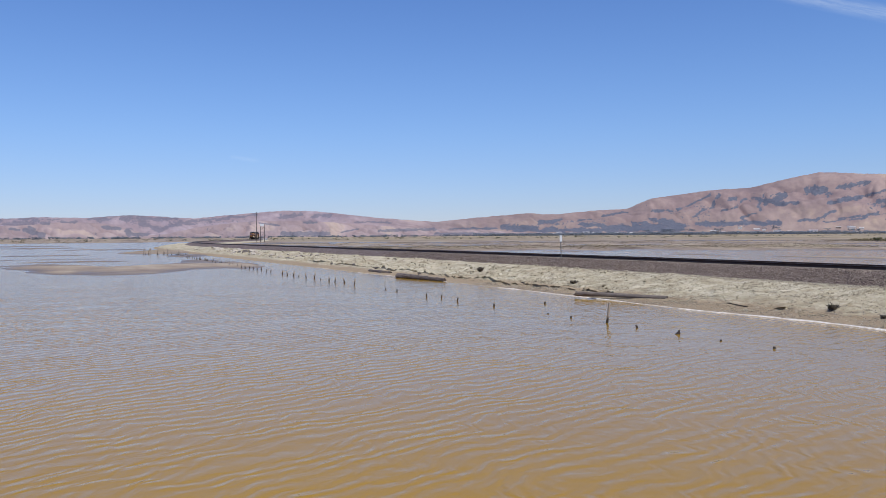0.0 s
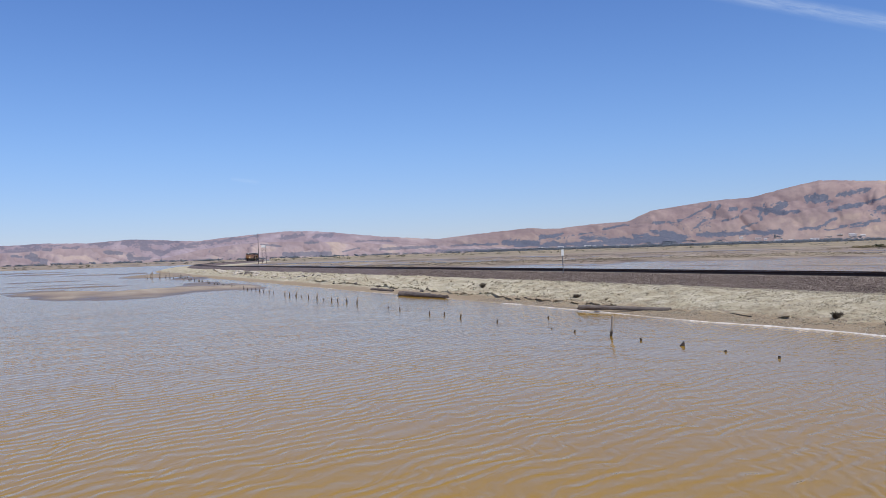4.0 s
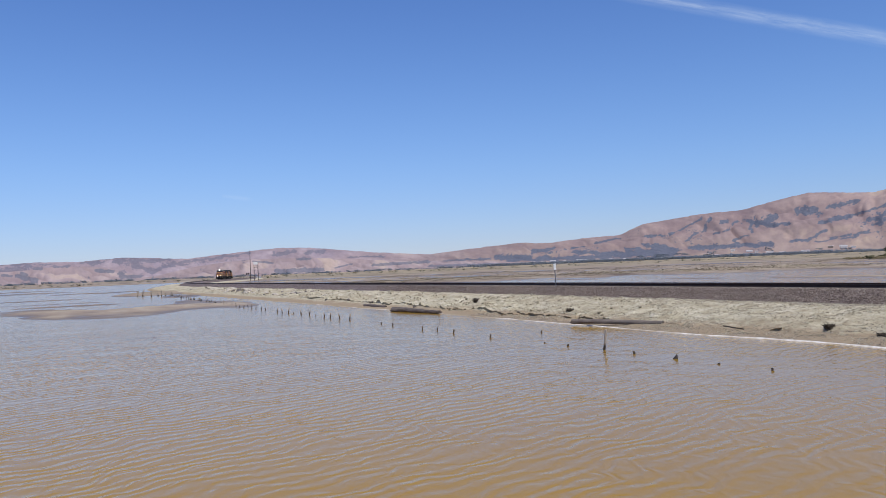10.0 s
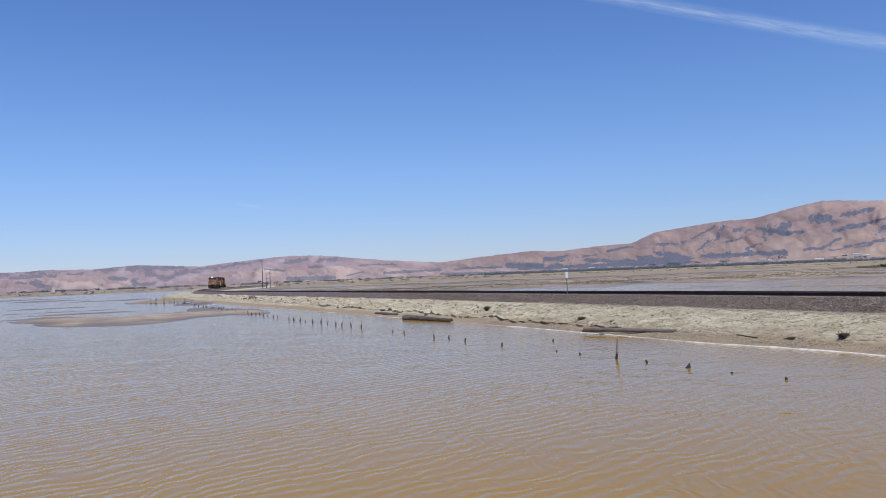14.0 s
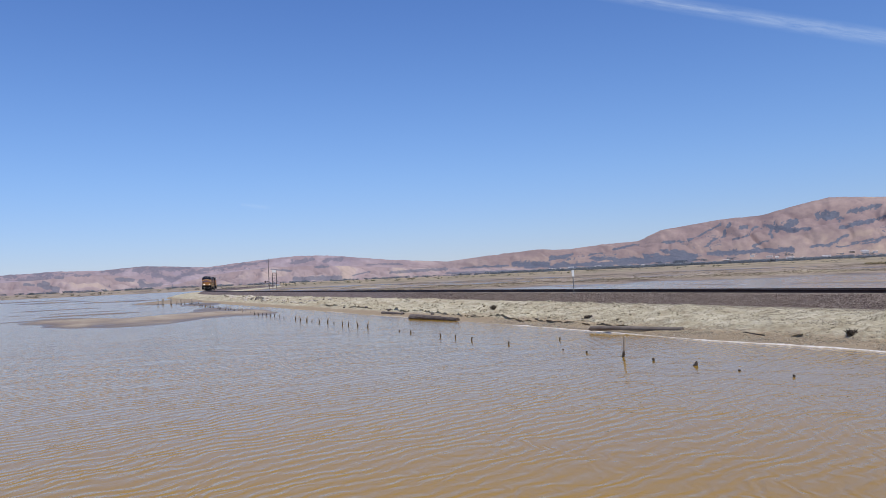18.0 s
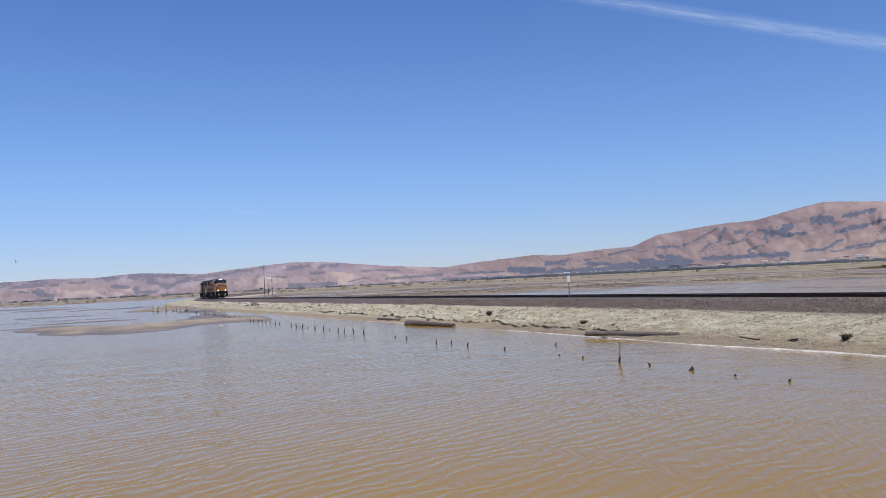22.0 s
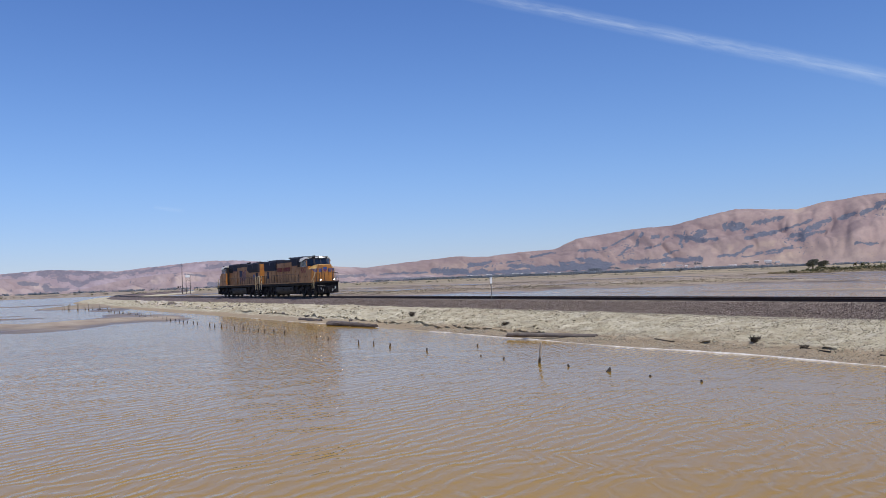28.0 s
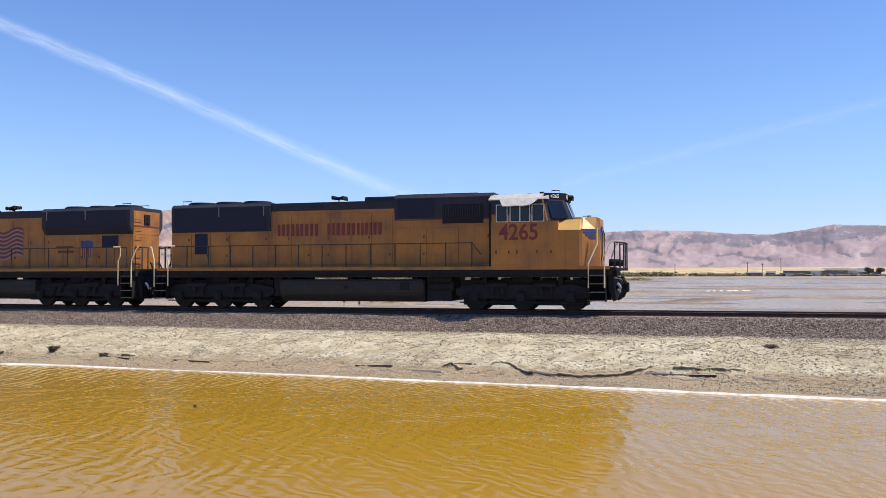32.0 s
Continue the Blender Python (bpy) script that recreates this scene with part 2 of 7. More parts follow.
def hill_material():
    """Summer-dry grass slopes with oak woods in the gullies."""
    m = Mat("dry_hills", 0.95, 0.0, 0.1)
    uv = m.t.nodes.new("ShaderNodeUVMap")
    uv.uv_map = "slope"
    co = uv.outputs[0]
    a = m.t.nodes.new("ShaderNodeVertexColor")
    a.layer_name = "gully"
    sep = m.t.nodes.new("ShaderNodeSeparateColor")
    m.link(a.outputs[0], sep.inputs[0])
    grain = m.math("ADD", m.math("MULTIPLY", m.noise(6.0, 8, 0.6, co), 0.8), m.math("MULTIPLY", m.noise(48.0, 4, 0.6, co), 0.2))
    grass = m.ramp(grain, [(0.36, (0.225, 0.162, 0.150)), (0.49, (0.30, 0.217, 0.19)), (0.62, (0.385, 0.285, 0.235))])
    up = m.t.nodes.new("ShaderNodeSeparateXYZ")
    m.link(m.co, up.inputs[0])
    foot = m.ramp(m.math("ADD", m.math("DIVIDE", up.outputs[2], 200.0), m.math("MULTIPLY", m.math("SUBTRACT", grain, 0.5), 1.5)), [(0.10, (1, 1, 1)), (0.55, (0, 0, 0))])
    grass = m.mix(m.math("MULTIPLY", foot, 0.6), grass, m.ramp(m.noise(26, 6, 0.6, co), [(0.38, (0.27, 0.205, 0.16)), (0.62, (0.48, 0.365, 0.245))]))
    edge = m.math("ADD", m.math("MULTIPLY", m.math("SUBTRACT", m.noise(26, 6, 0.7, co), 0.5), 1.5), m.math("MULTIPLY", m.math("SUBTRACT", m.noise(110, 3, 0.6, co), 0.5), 1.3))
    wood = m.ramp(m.math("ADD", sep.outputs[0], edge), [(0.50, (0, 0, 0)), (0.60, (1, 1, 1))])
    dots = m.ramp(m.noise(120, 3, 0.5, co), [(0.66, (0, 0, 0)), (0.70, (1, 1, 1))])
    wood = m.math("MAXIMUM", wood, m.math("MULTIPLY", dots, m.math("MULTIPLY", sep.outputs[1], 0.7)))
    # the blue of distance haze is put into the tree colour
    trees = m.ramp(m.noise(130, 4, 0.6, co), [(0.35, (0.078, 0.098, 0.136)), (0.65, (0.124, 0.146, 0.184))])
    # third channel: lavender distance haze painted into the grass colour
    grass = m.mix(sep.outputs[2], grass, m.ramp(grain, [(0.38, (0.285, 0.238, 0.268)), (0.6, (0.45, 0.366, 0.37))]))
    # drier spurs, browner growth in hollows; relief shading is put into this tint too
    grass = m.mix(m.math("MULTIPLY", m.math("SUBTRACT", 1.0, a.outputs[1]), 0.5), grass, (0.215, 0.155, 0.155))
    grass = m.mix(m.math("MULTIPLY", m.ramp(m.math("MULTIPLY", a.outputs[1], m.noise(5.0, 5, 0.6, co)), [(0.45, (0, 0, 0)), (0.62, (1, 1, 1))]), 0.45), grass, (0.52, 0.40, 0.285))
    # the painted haze also weakens the woods against the grass
    wood = m.math("MULTIPLY", wood, m.math("SUBTRACT", 0.92, m.math("MULTIPLY", sep.outputs[2], 0.40)))
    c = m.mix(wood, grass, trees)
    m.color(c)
    return m.m


def leaf_material(name, dark, light):
    m = Mat(name, 0.8, 0.0, 0.2)
    g = m.t.nodes.new("ShaderNodeNewGeometry")
    m.color(m.mix(g.outputs["Random Per Island"], dark, light))
    return m.m


def vapour_material(name, strength):
    """Thin ice cloud, ragged along its length and soft at its edges."""
    m = Mat(name)
    t = m.t
    uv = t.nodes.new("ShaderNodeUVMap")
    uv.uv_map = "UVMap"
    s = t.nodes.new("ShaderNodeSeparateXYZ")
    m.link(uv.outputs[0], s.inputs[0])
    v = m.math("SUBTRACT", 1.0, m.math("ABSOLUTE", m.math("SUBTRACT", m.math("MULTIPLY", s.outputs[1], 2.0), 1.0)))
    mp = t.nodes.new("ShaderNodeMapping")
    mp.inputs["Scale"].default_value = (26, 5, 1)
    m.link(uv.outputs[0], mp.inputs[0])
    n = m.ramp(m.noise(1.0, 6, 0.6, mp.outputs[0]), [(0.25, (0.1, 0.1, 0.1)), (0.75, (1, 1, 1))])
    ends = m.ramp(s.outputs[0], [(0.0, (0.6, 0.6, 0.6)), (0.4, (1, 1, 1)), (0.75, (0.8, 0.8, 0.8)), (1.0, (0, 0, 0))])
    a = m.math("MULTIPLY", m.math("MULTIPLY", m.math("POWER", v, 1.3), n), m.math("MULTIPLY", ends, strength))
    tr = t.nodes.new("ShaderNodeBsdfTransparent")
    # emission stands in for sunlight that the ice would scatter
    em = t.nodes.new("ShaderNodeEmission")
    em.inputs[0].default_value = (0.80, 0.90, 1.0, 1)
    em.inputs[1].default_value = 0.95
    mx = t.nodes.new("ShaderNodeMixShader")
    m.link(a, mx.inputs[0])
    m.link(tr.outputs[0], mx.inputs[1])
    m.link(em.outputs[0], mx.inputs[2])
    m.link(mx.outputs[0], t.nodes["Material Output"].inputs["Surface"])
    return m.m


WATER, GROUND, BANK, BALLAST, HILL = water_material(), ground_material(), bank_material(), ballast_material(), hill_material()
STONES = stones_material("loose_stone", (0.054, 0.038, 0.032), (0.175, 0.128, 0.104), (0.40, 0.335, 0.27))
PEBBLES = stones_material("bank_gravel", (0.11, 0.09, 0.07), (0.255, 0.21, 0.16), (0.64, 0.60, 0.48))
CLODS = stones_material("dried_silt_clods", (0.24, 0.20, 0.13), (0.38, 0.33, 0.225), (0.50, 0.455, 0.33))
SALT = worn("salt_crust", (0.84, 0.82, 0.76), (0.46, 0.37, 0.26), 0.8, 0, 5.0, 1.0, 0.5, False)
RUST = worn("rusty_rail_steel", (0.075, 0.045, 0.035), (0.035, 0.025, 0.022), 0.6, 0.4, 3, 0.5)
RAILTOP = plain("polished_rail_head", (0.25, 0.22, 0.20), 0.4, 0.8)
TIE = worn("creosoted_timber", (0.085, 0.065, 0.05), (0.16, 0.13, 0.10), 0.85, 0, 2, 0.6, 0.5)
WOOD = worn("weathered_grey_wood", (0.21, 0.175, 0.145), (0.085, 0.065, 0.055), 0.9, 0, 2.5, 0.7, 0.6)
DARKWOOD = worn("wet_dark_wood", (0.032, 0.024, 0.02), (0.075, 0.058, 0.046), 0.7, 0, 3, 0.6, 0.6)
_post = Mat("weathered_post_wet_at_the_foot", 0.9)
_z = _post.t.nodes.new("ShaderNodeSeparateXYZ")
_post.link(_post.co, _z.inputs[0])
_wet = _post.ramp(_post.math("ADD", _z.outputs[2], _post.math("MULTIPLY", _post.noise(9, 3), 0.12)), [(0.20, (1, 1, 1)), (0.34, (0, 0, 0))])
_post.color(_post.mix(_wet, _post.mix(_post.noise(14, 4, 0.6, _post.coords((3, 3, 0.4))), (0.20, 0.165, 0.135), (0.42, 0.37, 0.31)), (0.030, 0.023, 0.02)))
POST = _post.m
YELLOW = worn("grimy_yellow_paint", (0.455, 0.182, 0.030), (0.13, 0.07, 0.046), 0.5, 0, 0.9, 0.85, 0.06)
# lighter copy of the yellow: sunlight painted onto the nose top
SUNLIT_YELLOW = worn("sunlit_yellow_paint", (0.56, 0.34, 0.11), (0.36, 0.20, 0.07), 0.4, 0, 1.5, 0.5, 0.05, False)
GREY = worn("dark_grey_roof_paint", (0.025, 0.027, 0.043), (0.056, 0.05, 0.054), 0.65, 0, 1.2, 0.6, 0.1)
PALE = worn("pale_grey_roof_paint", (0.52, 0.51, 0.47), (0.24, 0.22, 0.20), 0.6, 0, 3.0, 0.8, 0.3, False)
GREY.node_tree.nodes["Principled BSDF"].inputs["Specular IOR Level"].default_value = 0.2
BLACK = worn("oily_black_running_gear", (0.016, 0.015, 0.018), (0.036, 0.031, 0.029), 0.75, 0.0, 1.6, 0.6, 0.2)
BLACK.node_tree.nodes["Principled BSDF"].inputs["Specular IOR Level"].default_value = 0.15
TANK = worn("dusty_fuel_tank_paint", (0.018, 0.016, 0.016), (0.036, 0.030, 0.025), 0.7, 0, 1.0, 0.7, 0.1)
GRILLE = plain("dark_radiator_mesh", (0.014, 0.017, 0.038), 0.8)
STEEL = plain("worn_wheel_steel", (0.010, 0.009, 0.0085), 0.7, 0.0)
TREAD = plain("scuffed_step_edge", (0.16, 0.15, 0.14), 0.5, 0.3)
SEAM = plain("grime_brown_fittings", (0.10, 0.05, 0.02), 0.7)
WORNWHITE = plain("weathered_white_paint", (0.29, 0.23, 0.20), 0.7)
RED = worn("faded_red_lettering", (0.205, 0.026, 0.032), (0.17, 0.06, 0.032), 0.6, 0, 3, 0.5, 0.03)
BLUE = plain("blue_emblem_paint", (0.028, 0.066, 0.22), 0.5)
WHITE = plain("white_paint", (0.78, 0.78, 0.76), 0.5)
NAVY = plain("navy_flag_paint", (0.022, 0.027, 0.07), 0.7)
RAIL_LIGHT = plain("bright_yellow_white_grab_rail", (0.75, 0.62, 0.40), 0.4)
HANDRAIL = plain("black_handrail_paint", (0.020, 0.016, 0.014), 0.5)
SILVER = plain("bare_aluminium_frame", (0.62, 0.63, 0.65), 0.45, 0.3)
GLASS = Mat("tinted_cab_glass", 0.06, 0.0, 0.35).color((0.008, 0.013, 0.026)).m
LAMP = glowing("lit_headlight", (1.0, 0.93, 0.80), 13.0)
SHRUB = leaf_material("salt_scrub_leaves", (0.055, 0.058, 0.03), (0.13, 0.12, 0.055))
TUFT = leaf_material("dry_brown_tufts", (0.17, 0.13, 0.085), (0.30, 0.24, 0.16))
BRUSHLEAF = leaf_material("dead_brown_leaves", (0.055, 0.042, 0.028), (0.13, 0.10, 0.065))
FEATHER = plain("white_feathers", (0.80, 0.80, 0.80), 0.8)
GULLGREY = plain("grey_feathers", (0.22, 0.23, 0.25), 0.8)
OLIVE = leaf_material("grey_olive_leaves", (0.17, 0.165, 0.095), (0.31, 0.285, 0.18))
STRAW = leaf_material("dry_tan_grass", (0.22, 0.18, 0.10), (0.40, 0.33, 0.20))
CROWN = leaf_material("far_tree_leaves", (0.068, 0.072, 0.054), (0.13, 0.125, 0.09))
# distance haze is painted into this pale blue leaf colour
TOWNLEAF = leaf_material("hazy_blue_green_leaves", (0.15, 0.178, 0.215), (0.195, 0.218, 0.245))
BARK = plain("bark", (0.12, 0.09, 0.065), 0.9)
PALEROOF = plain("sun_bleached_tan_roofing", (0.46, 0.38, 0.28), 0.8)
ROOFS = plain("grey_roofing", (0.22, 0.21, 0.21), 0.8)
DARKSTEEL = plain("dark_blue_grey_steel", (0.08, 0.09, 0.11), 0.7)
SHEDWALL = worn("weathered_shed_cladding", (0.27, 0.225, 0.18), (0.13, 0.105, 0.085), 0.8, 0, 0.4, 0.9, 0.1, True)
TOWNWALL = plain("dull_white_stucco", (0.66, 0.63, 0.60), 0.8)
POLE_METAL = plain("galvanised_grey_steel", (0.20, 0.20, 0.20), 0.5, 0.5)
MAST_PAINT = plain("dark_weathered_pole", (0.075, 0.06, 0.055), 0.8)


# ---- mesh helpers ----
def part(name, bm, material, parent=None, label="", smooth=False):
    """Links a bmesh as one mesh object."""
    me = bpy.data.meshes.new(name)
    bmesh.ops.recalc_face_normals(bm, faces=bm.faces)
    bm.to_mesh(me)
    bm.free()
    me.materials.append(material)
    if smooth:
        for p in me.polygons:
            p.use_smooth = True
    ob = new(name, me)
    if parent:
        ob.parent = parent
    if label:
        ob["label"] = label
    return ob


def thing(name, label, category, group="", kind=""):
    return tagged(new(name), label, category, group, kind)


def sheet(name, co, faces, material, smooth=True):
    """A mesh object straight from numpy arrays of vertices and quads."""
    me = bpy.data.meshes.new(name)
    fs = np.asarray(faces, dtype=np.int32)
    co = np.asarray(co, dtype=np.float32).reshape(-1, 3)
    me.vertices.add(len(co))
    me.vertices.foreach_set("co", co.ravel())
    me.loops.add(fs.size)
    me.loops.foreach_set("vertex_index", fs.ravel())
    me.polygons.add(len(fs))
    me.polygons.foreach_set("loop_start", np.arange(len(fs), dtype=np.int32) * fs.shape[1])
    me.update(calc_edges=True)
    me.materials.append(material)
    if smooth:
        me.polygons.foreach_set("use_smooth", np.ones(len(me.polygons), bool))
    me.update()
    return new(name, me)


def grid_faces(n, m, loop=False):
    i, j = np.meshgrid(np.arange(n if loop else n - 1), np.arange(m - 1), indexing="ij")
    a = i * m + j
    b = ((i + 1) % n) * m + j
    return np.stack([a, b, b + 1, a + 1], -1).reshape(-1, 4).tolist()


def bx(bm, x0, x1, y0, y1, z0, z1, bevel=0.0):
    v = [bm.verts.new((x, y, z)) for x in (x0, x1) for y in (y0, y1) for z in (z0, z1)]
    fs = [bm.faces.new([v[k] for k in q]) for q in ((0, 1, 3, 2), (4, 6, 7, 5), (0, 4, 5, 1), (2, 3, 7, 6), (0, 2, 6, 4), (1, 5, 7, 3))]
    if bevel:
        es = list({e for f in fs for e in f.edges})
        bmesh.ops.bevel(bm, geom=es, offset=bevel, segments=2, affect="EDGES", profile=0.6)
    return bm


def prism(bm, pts, a, b, axis="y"):
    """Extrudes a polygon given in the two other axes from a to b."""
    def put(p, q):
        return {"x": (q, p[0], p[1]), "y": (p[0], q, p[1]), "z": (p[0], p[1], q)}[axis]
    lo = [bm.verts.new(put(p, a)) for p in pts]
    hi = [bm.verts.new(put(p, b)) for p in pts]
    n = len(pts)
    bm.faces.new(lo[::-1])
    bm.faces.new(hi)
    for k in range(n):
        bm.faces.new((lo[k], lo[(k + 1) % n], hi[(k + 1) % n], hi[k]))
    return bm


def loft(bm, rings):
    """Skins rings of equal length and caps both ends."""
    vs = [[bm.verts.new(p) for p in r] for r in rings]
    n = len(vs[0])
    for a, b in zip(vs, vs[1:]):
        for k in range(n):
            bm.faces.new((a[k], a[(k + 1) % n], b[(k + 1) % n], b[k]))
    bm.faces.new(vs[0][::-1])
    bm.faces.new(vs[-1])
    return bm


def tube(bm, pts, r, n=6):
    pts = [Vector(p) for p in pts]
    rings = []
    for k, p in enumerate(pts):
        d = (pts[min(k + 1, len(pts) - 1)] - pts[max(k - 1, 0)]).normalized()
        u = d.orthogonal().normalized() if abs(d.z) > 0.99 else d.cross(Vector((0, 0, 1))).normalized()
        w = d.cross(u)
        rr = r[k] if isinstance(r, (list, tuple)) else r
        rings.append([p + rr * (math.cos(2 * math.pi * q / n) * u + math.sin(2 * math.pi * q / n) * w) for q in range(n)])
    return loft(bm, rings)


def cyl(bm, a, b, r, n=16):
    return tube(bm, [a, b], r, n)


# ---- the track's line: a gentle double bend ----
BEND_S = [0, 25, 50, 80, 120, 170, 220, 280, 350, 450, 560, 590, 640, 800]
BEND_H = [-24.8, -24.1, -22.7, -24.1, -25.1, -25.4, -24.7, -20.1, -12.0, -7.3, -5.0, -8.0, -12.0, -12.0]
RAIL_Z = 1.673
LINE_S = np.arange(-200.0, 1000.0, 0.5)
_h = np.radians(np.interp(LINE_S, BEND_S, BEND_H))
LINE_X = np.cumsum(np.sin(_h)) * 0.5
LINE_Y = np.cumsum(np.cos(_h)) * 0.5
_k0 = int(np.argmin(abs(LINE_S)))
LINE_X += 39.05 - LINE_X[_k0]
LINE_Y += 0.0 - LINE_Y[_k0]


def on_line(s, o=0.0):
    """Plan position at s metres along the track, o metres from its middle towards the water."""
    h = np.interp(s, LINE_S, _h)
    return np.interp(s, LINE_S, LINE_X) - o * np.cos(h), np.interp(s, LINE_S, LINE_Y) + o * np.sin(h)


def shore_at(s):
    """How far from the track's middle the waterline runs."""
    return np.interp(s, [-40, 5, 15, 28, 37, 45, 52, 60, 85, 140], [13.2, 12.6, 12.1, 11.1, 10.8, 11.6, 11.6, 11.7, 12.6, 12.6])


def perlin(x, y, seed=0):
    """Gradient noise on arrays, about -1 to 1."""
    g = np.random.default_rng(seed)
    table = g.permutation(256)
    ang = g.uniform(0, 2 * math.pi, 256)
    xi, yi = np.floor(x).astype(int), np.floor(y).astype(int)
    xf, yf = x - xi, y - yi
    u, v = xf ** 3 * (xf * (xf * 6 - 15) + 10), yf ** 3 * (yf * (yf * 6 - 15) + 10)

    def corner(i, j):
        a = ang[table[(table[(xi + i) % 256] + yi + j) % 256]]
        return np.cos(a) * (xf - i) + np.sin(a) * (yf - j)
    n0 = corner(0, 0) * (1 - u) + corner(1, 0) * u
    n1 = corner(0, 1) * (1 - u) + corner(1, 1) * u
    return (n0 * (1 - v) + n1 * v) * 1.5


def fractal(x, y, seed=0, octaves=4, gain=0.5):
    return sum(gain ** k * perlin(x * 2 ** k, y * 2 ** k, seed + k) for k in range(octaves)) / sum(gain ** k for k in range(octaves))


def swell(x, y, scale, seed=0.0, octaves=3):
    """Cheap smooth noise on arrays, about -1 to 1."""
    out, amp = np.zeros_like(x), 1.0
    for k in range(octaves):
        f = 2.0 ** k / scale
        p = seed * 7.1 + k * 3.3
        out += amp * (np.sin(x * f * 1.7 + 1.3 * np.sin(y * f * 1.1 + p) + p) * np.cos(y * f * 1.9 + 1.7 * np.sin(x * f * 0.8 - p) + 2 * p))
        amp *= 0.5
    return out / 1.6


# ---- ground: one sheet from the camera to the horizon ----
COARSE = np.arange(0, len(LINE_S), 12)


def track_offset(x, y):
    """Distance from the track's middle (positive on the open-water side) and the way along it."""
    o = np.empty_like(x)
    s = np.empty_like(x)
    for a in range(0, len(x), 4000):
        dx = x[a:a + 4000, None] - LINE_X[COARSE]
        dy = y[a:a + 4000, None] - LINE_Y[COARSE]
        k = np.argmin(dx * dx + dy * dy, 1)
        r = np.arange(len(k))
        h = _h[COARSE][k]
        o[a:a + 4000] = -(dx[r, k] * np.cos(h) - dy[r, k] * np.sin(h))
        s[a:a + 4000] = LINE_S[COARSE][k] + dx[r, k] * np.sin(h) + dy[r, k] * np.cos(h)
    return o, s


def mound(x, y, cx, cy, az, along, across, warp=0.0):
    a = radians(az)
    u = ((x - cx) * math.sin(a) + (y - cy) * math.cos(a)) / along
    v = ((x - cx) * math.cos(a) - (y - cy) * math.sin(a)) / across
    return np.exp(-(u * u + v * v) ** 1.4 + warp * swell(x, y, 7, 3))


def ground_height(x, y):
    r = np.hypot(x, y)
    o, s = track_offset(x, y)
    t = radians(-22)
    along = x * math.sin(t) + y * math.cos(t)
    across = x * math.cos(t) - y * math.sin(t)
    # open water side
    west = -0.55 + 0.0 * x
    for m in ((-31.5, 88, -12, 25, 8.0, 0.72), (-42, 91, -32, 26, 9, 0.68), (-31, 108, -20, 26, 6, 0.63), (-24, 92, -20, 16, 3.0, 0.58), (-37, 80, -45, 13, 5.0, 0.62), (-24.5, 98, -20, 24, 5.0, 0.68), (-28.5, 96, -20, 20, 8.0, 0.70), (-46, 150, -18, 24, 9, 0.62), (-50, 112, 62, 16, 3.5, 0.62), (-60, 126, 62, 20, 5.0, 0.61), (-76, 152, 65, 26, 6.0, 0.61), (-52, 97, 60, 12, 3.0, 0.61), (-62, 186, -12, 28, 11, 1.0), (-92, 228, -24, 30, 24, 0.60), (-130, 270, -30, 46, 30, 0.60), (-175, 330, -30, 60, 50, 0.60)):
        west = np.maximum(west, -0.55 + m[5] * mound(x, y, m[0], m[1], m[2], m[3], m[4], 0.15))
    near = np.clip((420 - r) / 200, 0, 1)
    west = west + 0.02 * swell(x, y, 5, 1) + near * 0.10 * fractal(x / 8, y / 8, 41, 5, 0.62)
    far_w = np.clip((r - 560 - 40 * swell(x, y, 150, 5)) / 60, 0, 1)
    west = west * (1 - far_w) + far_w * (0.18 + 0.2 * swell(x, y, 90, 2))
    # ponds and mud flats behind the track
    east = -0.26 + (0.12 + 0.15 * np.clip((along - 80) / 90, 0, 1)) * np.clip((-o - 52) / 40, 0, 1) + 0.24 * fractal(along / 220, across / 26, 40, 4, 0.55) + 0.05 * fractal(along / 20, across / 5, 50, 3)
    # low mud levees in long broken lines, and islands
    for k, (c0, w0, h0) in enumerate(((66, 1.6, 0.10), (78, 1.4, 0.16), (97, 2.6, 0.22), (118, 2.0, 0.20), (140, 5.0, 0.30), (172, 3.0, 0.24), (205, 8.0, 0.38), (255, 6.0, 0.3), (300, 16.0, 0.45), (370, 10.0, 0.4))):
        line = c0 + 0.10 * along * math.sin(k * 2.4) + 5 * fractal(along / 60, 0 * along + k, 42, 3)
        broken = np.clip(0.55 + 1.6 * fractal(along / 45, 0 * along + 7.3 * k, 43, 3), 0, 1)
        east = np.maximum(east, -0.15 + (h0 + 0.15) * broken * np.exp(-((across - line) / w0) ** 2) + 0.04 * fractal(along / 8, across / 3, 44, 3))
    for m in ((64.0, 61.0, 66, 4.6, 2.2, 0.85), (60.5, 52, 12, 8, 1.2, 0.34), (59, 47, 40, 5, 1.0, 0.3), (155, 66, -32, 16, 1.2, 0.26), (92, 60, -20, 24, 2.0, 0.25), (110, 38, -10, 40, 2.4, 0.28), (97, 39.5, 97, 13, 2.6, 0.33), (170, 62, -20, 70, 4, 0.28), (132, 60, -18, 22, 2.2, 0.24), (82, 41, -22, 12, 1.0, 0.25), (125, 78, -20, 30, 2.5, 0.25), (60, 88, -24, 18, 1.5, 0.2)):
        east = np.maximum(east, -0.12 + m[5] * mound(x, y, m[0], m[1], m[2], m[3], m[4], 0.45) + 0.03 * fractal(x / 4, y / 4, 45, 3))
    bearing = np.degrees(np.arctan2(x, y))
    for r0, w0, h0, k in ((206, 26, 0.55, 0), (258, 10, 0.32, 3), (300, 12, 0.36, 7), (355, 22, 0.42, 11)):
        weedy = np.exp(-((r - r0 - 22 * fractal(bearing / 6, 0 * r + k, 46, 3)) / w0) ** 2) * np.clip((33 - bearing) / 8, 0, 1)
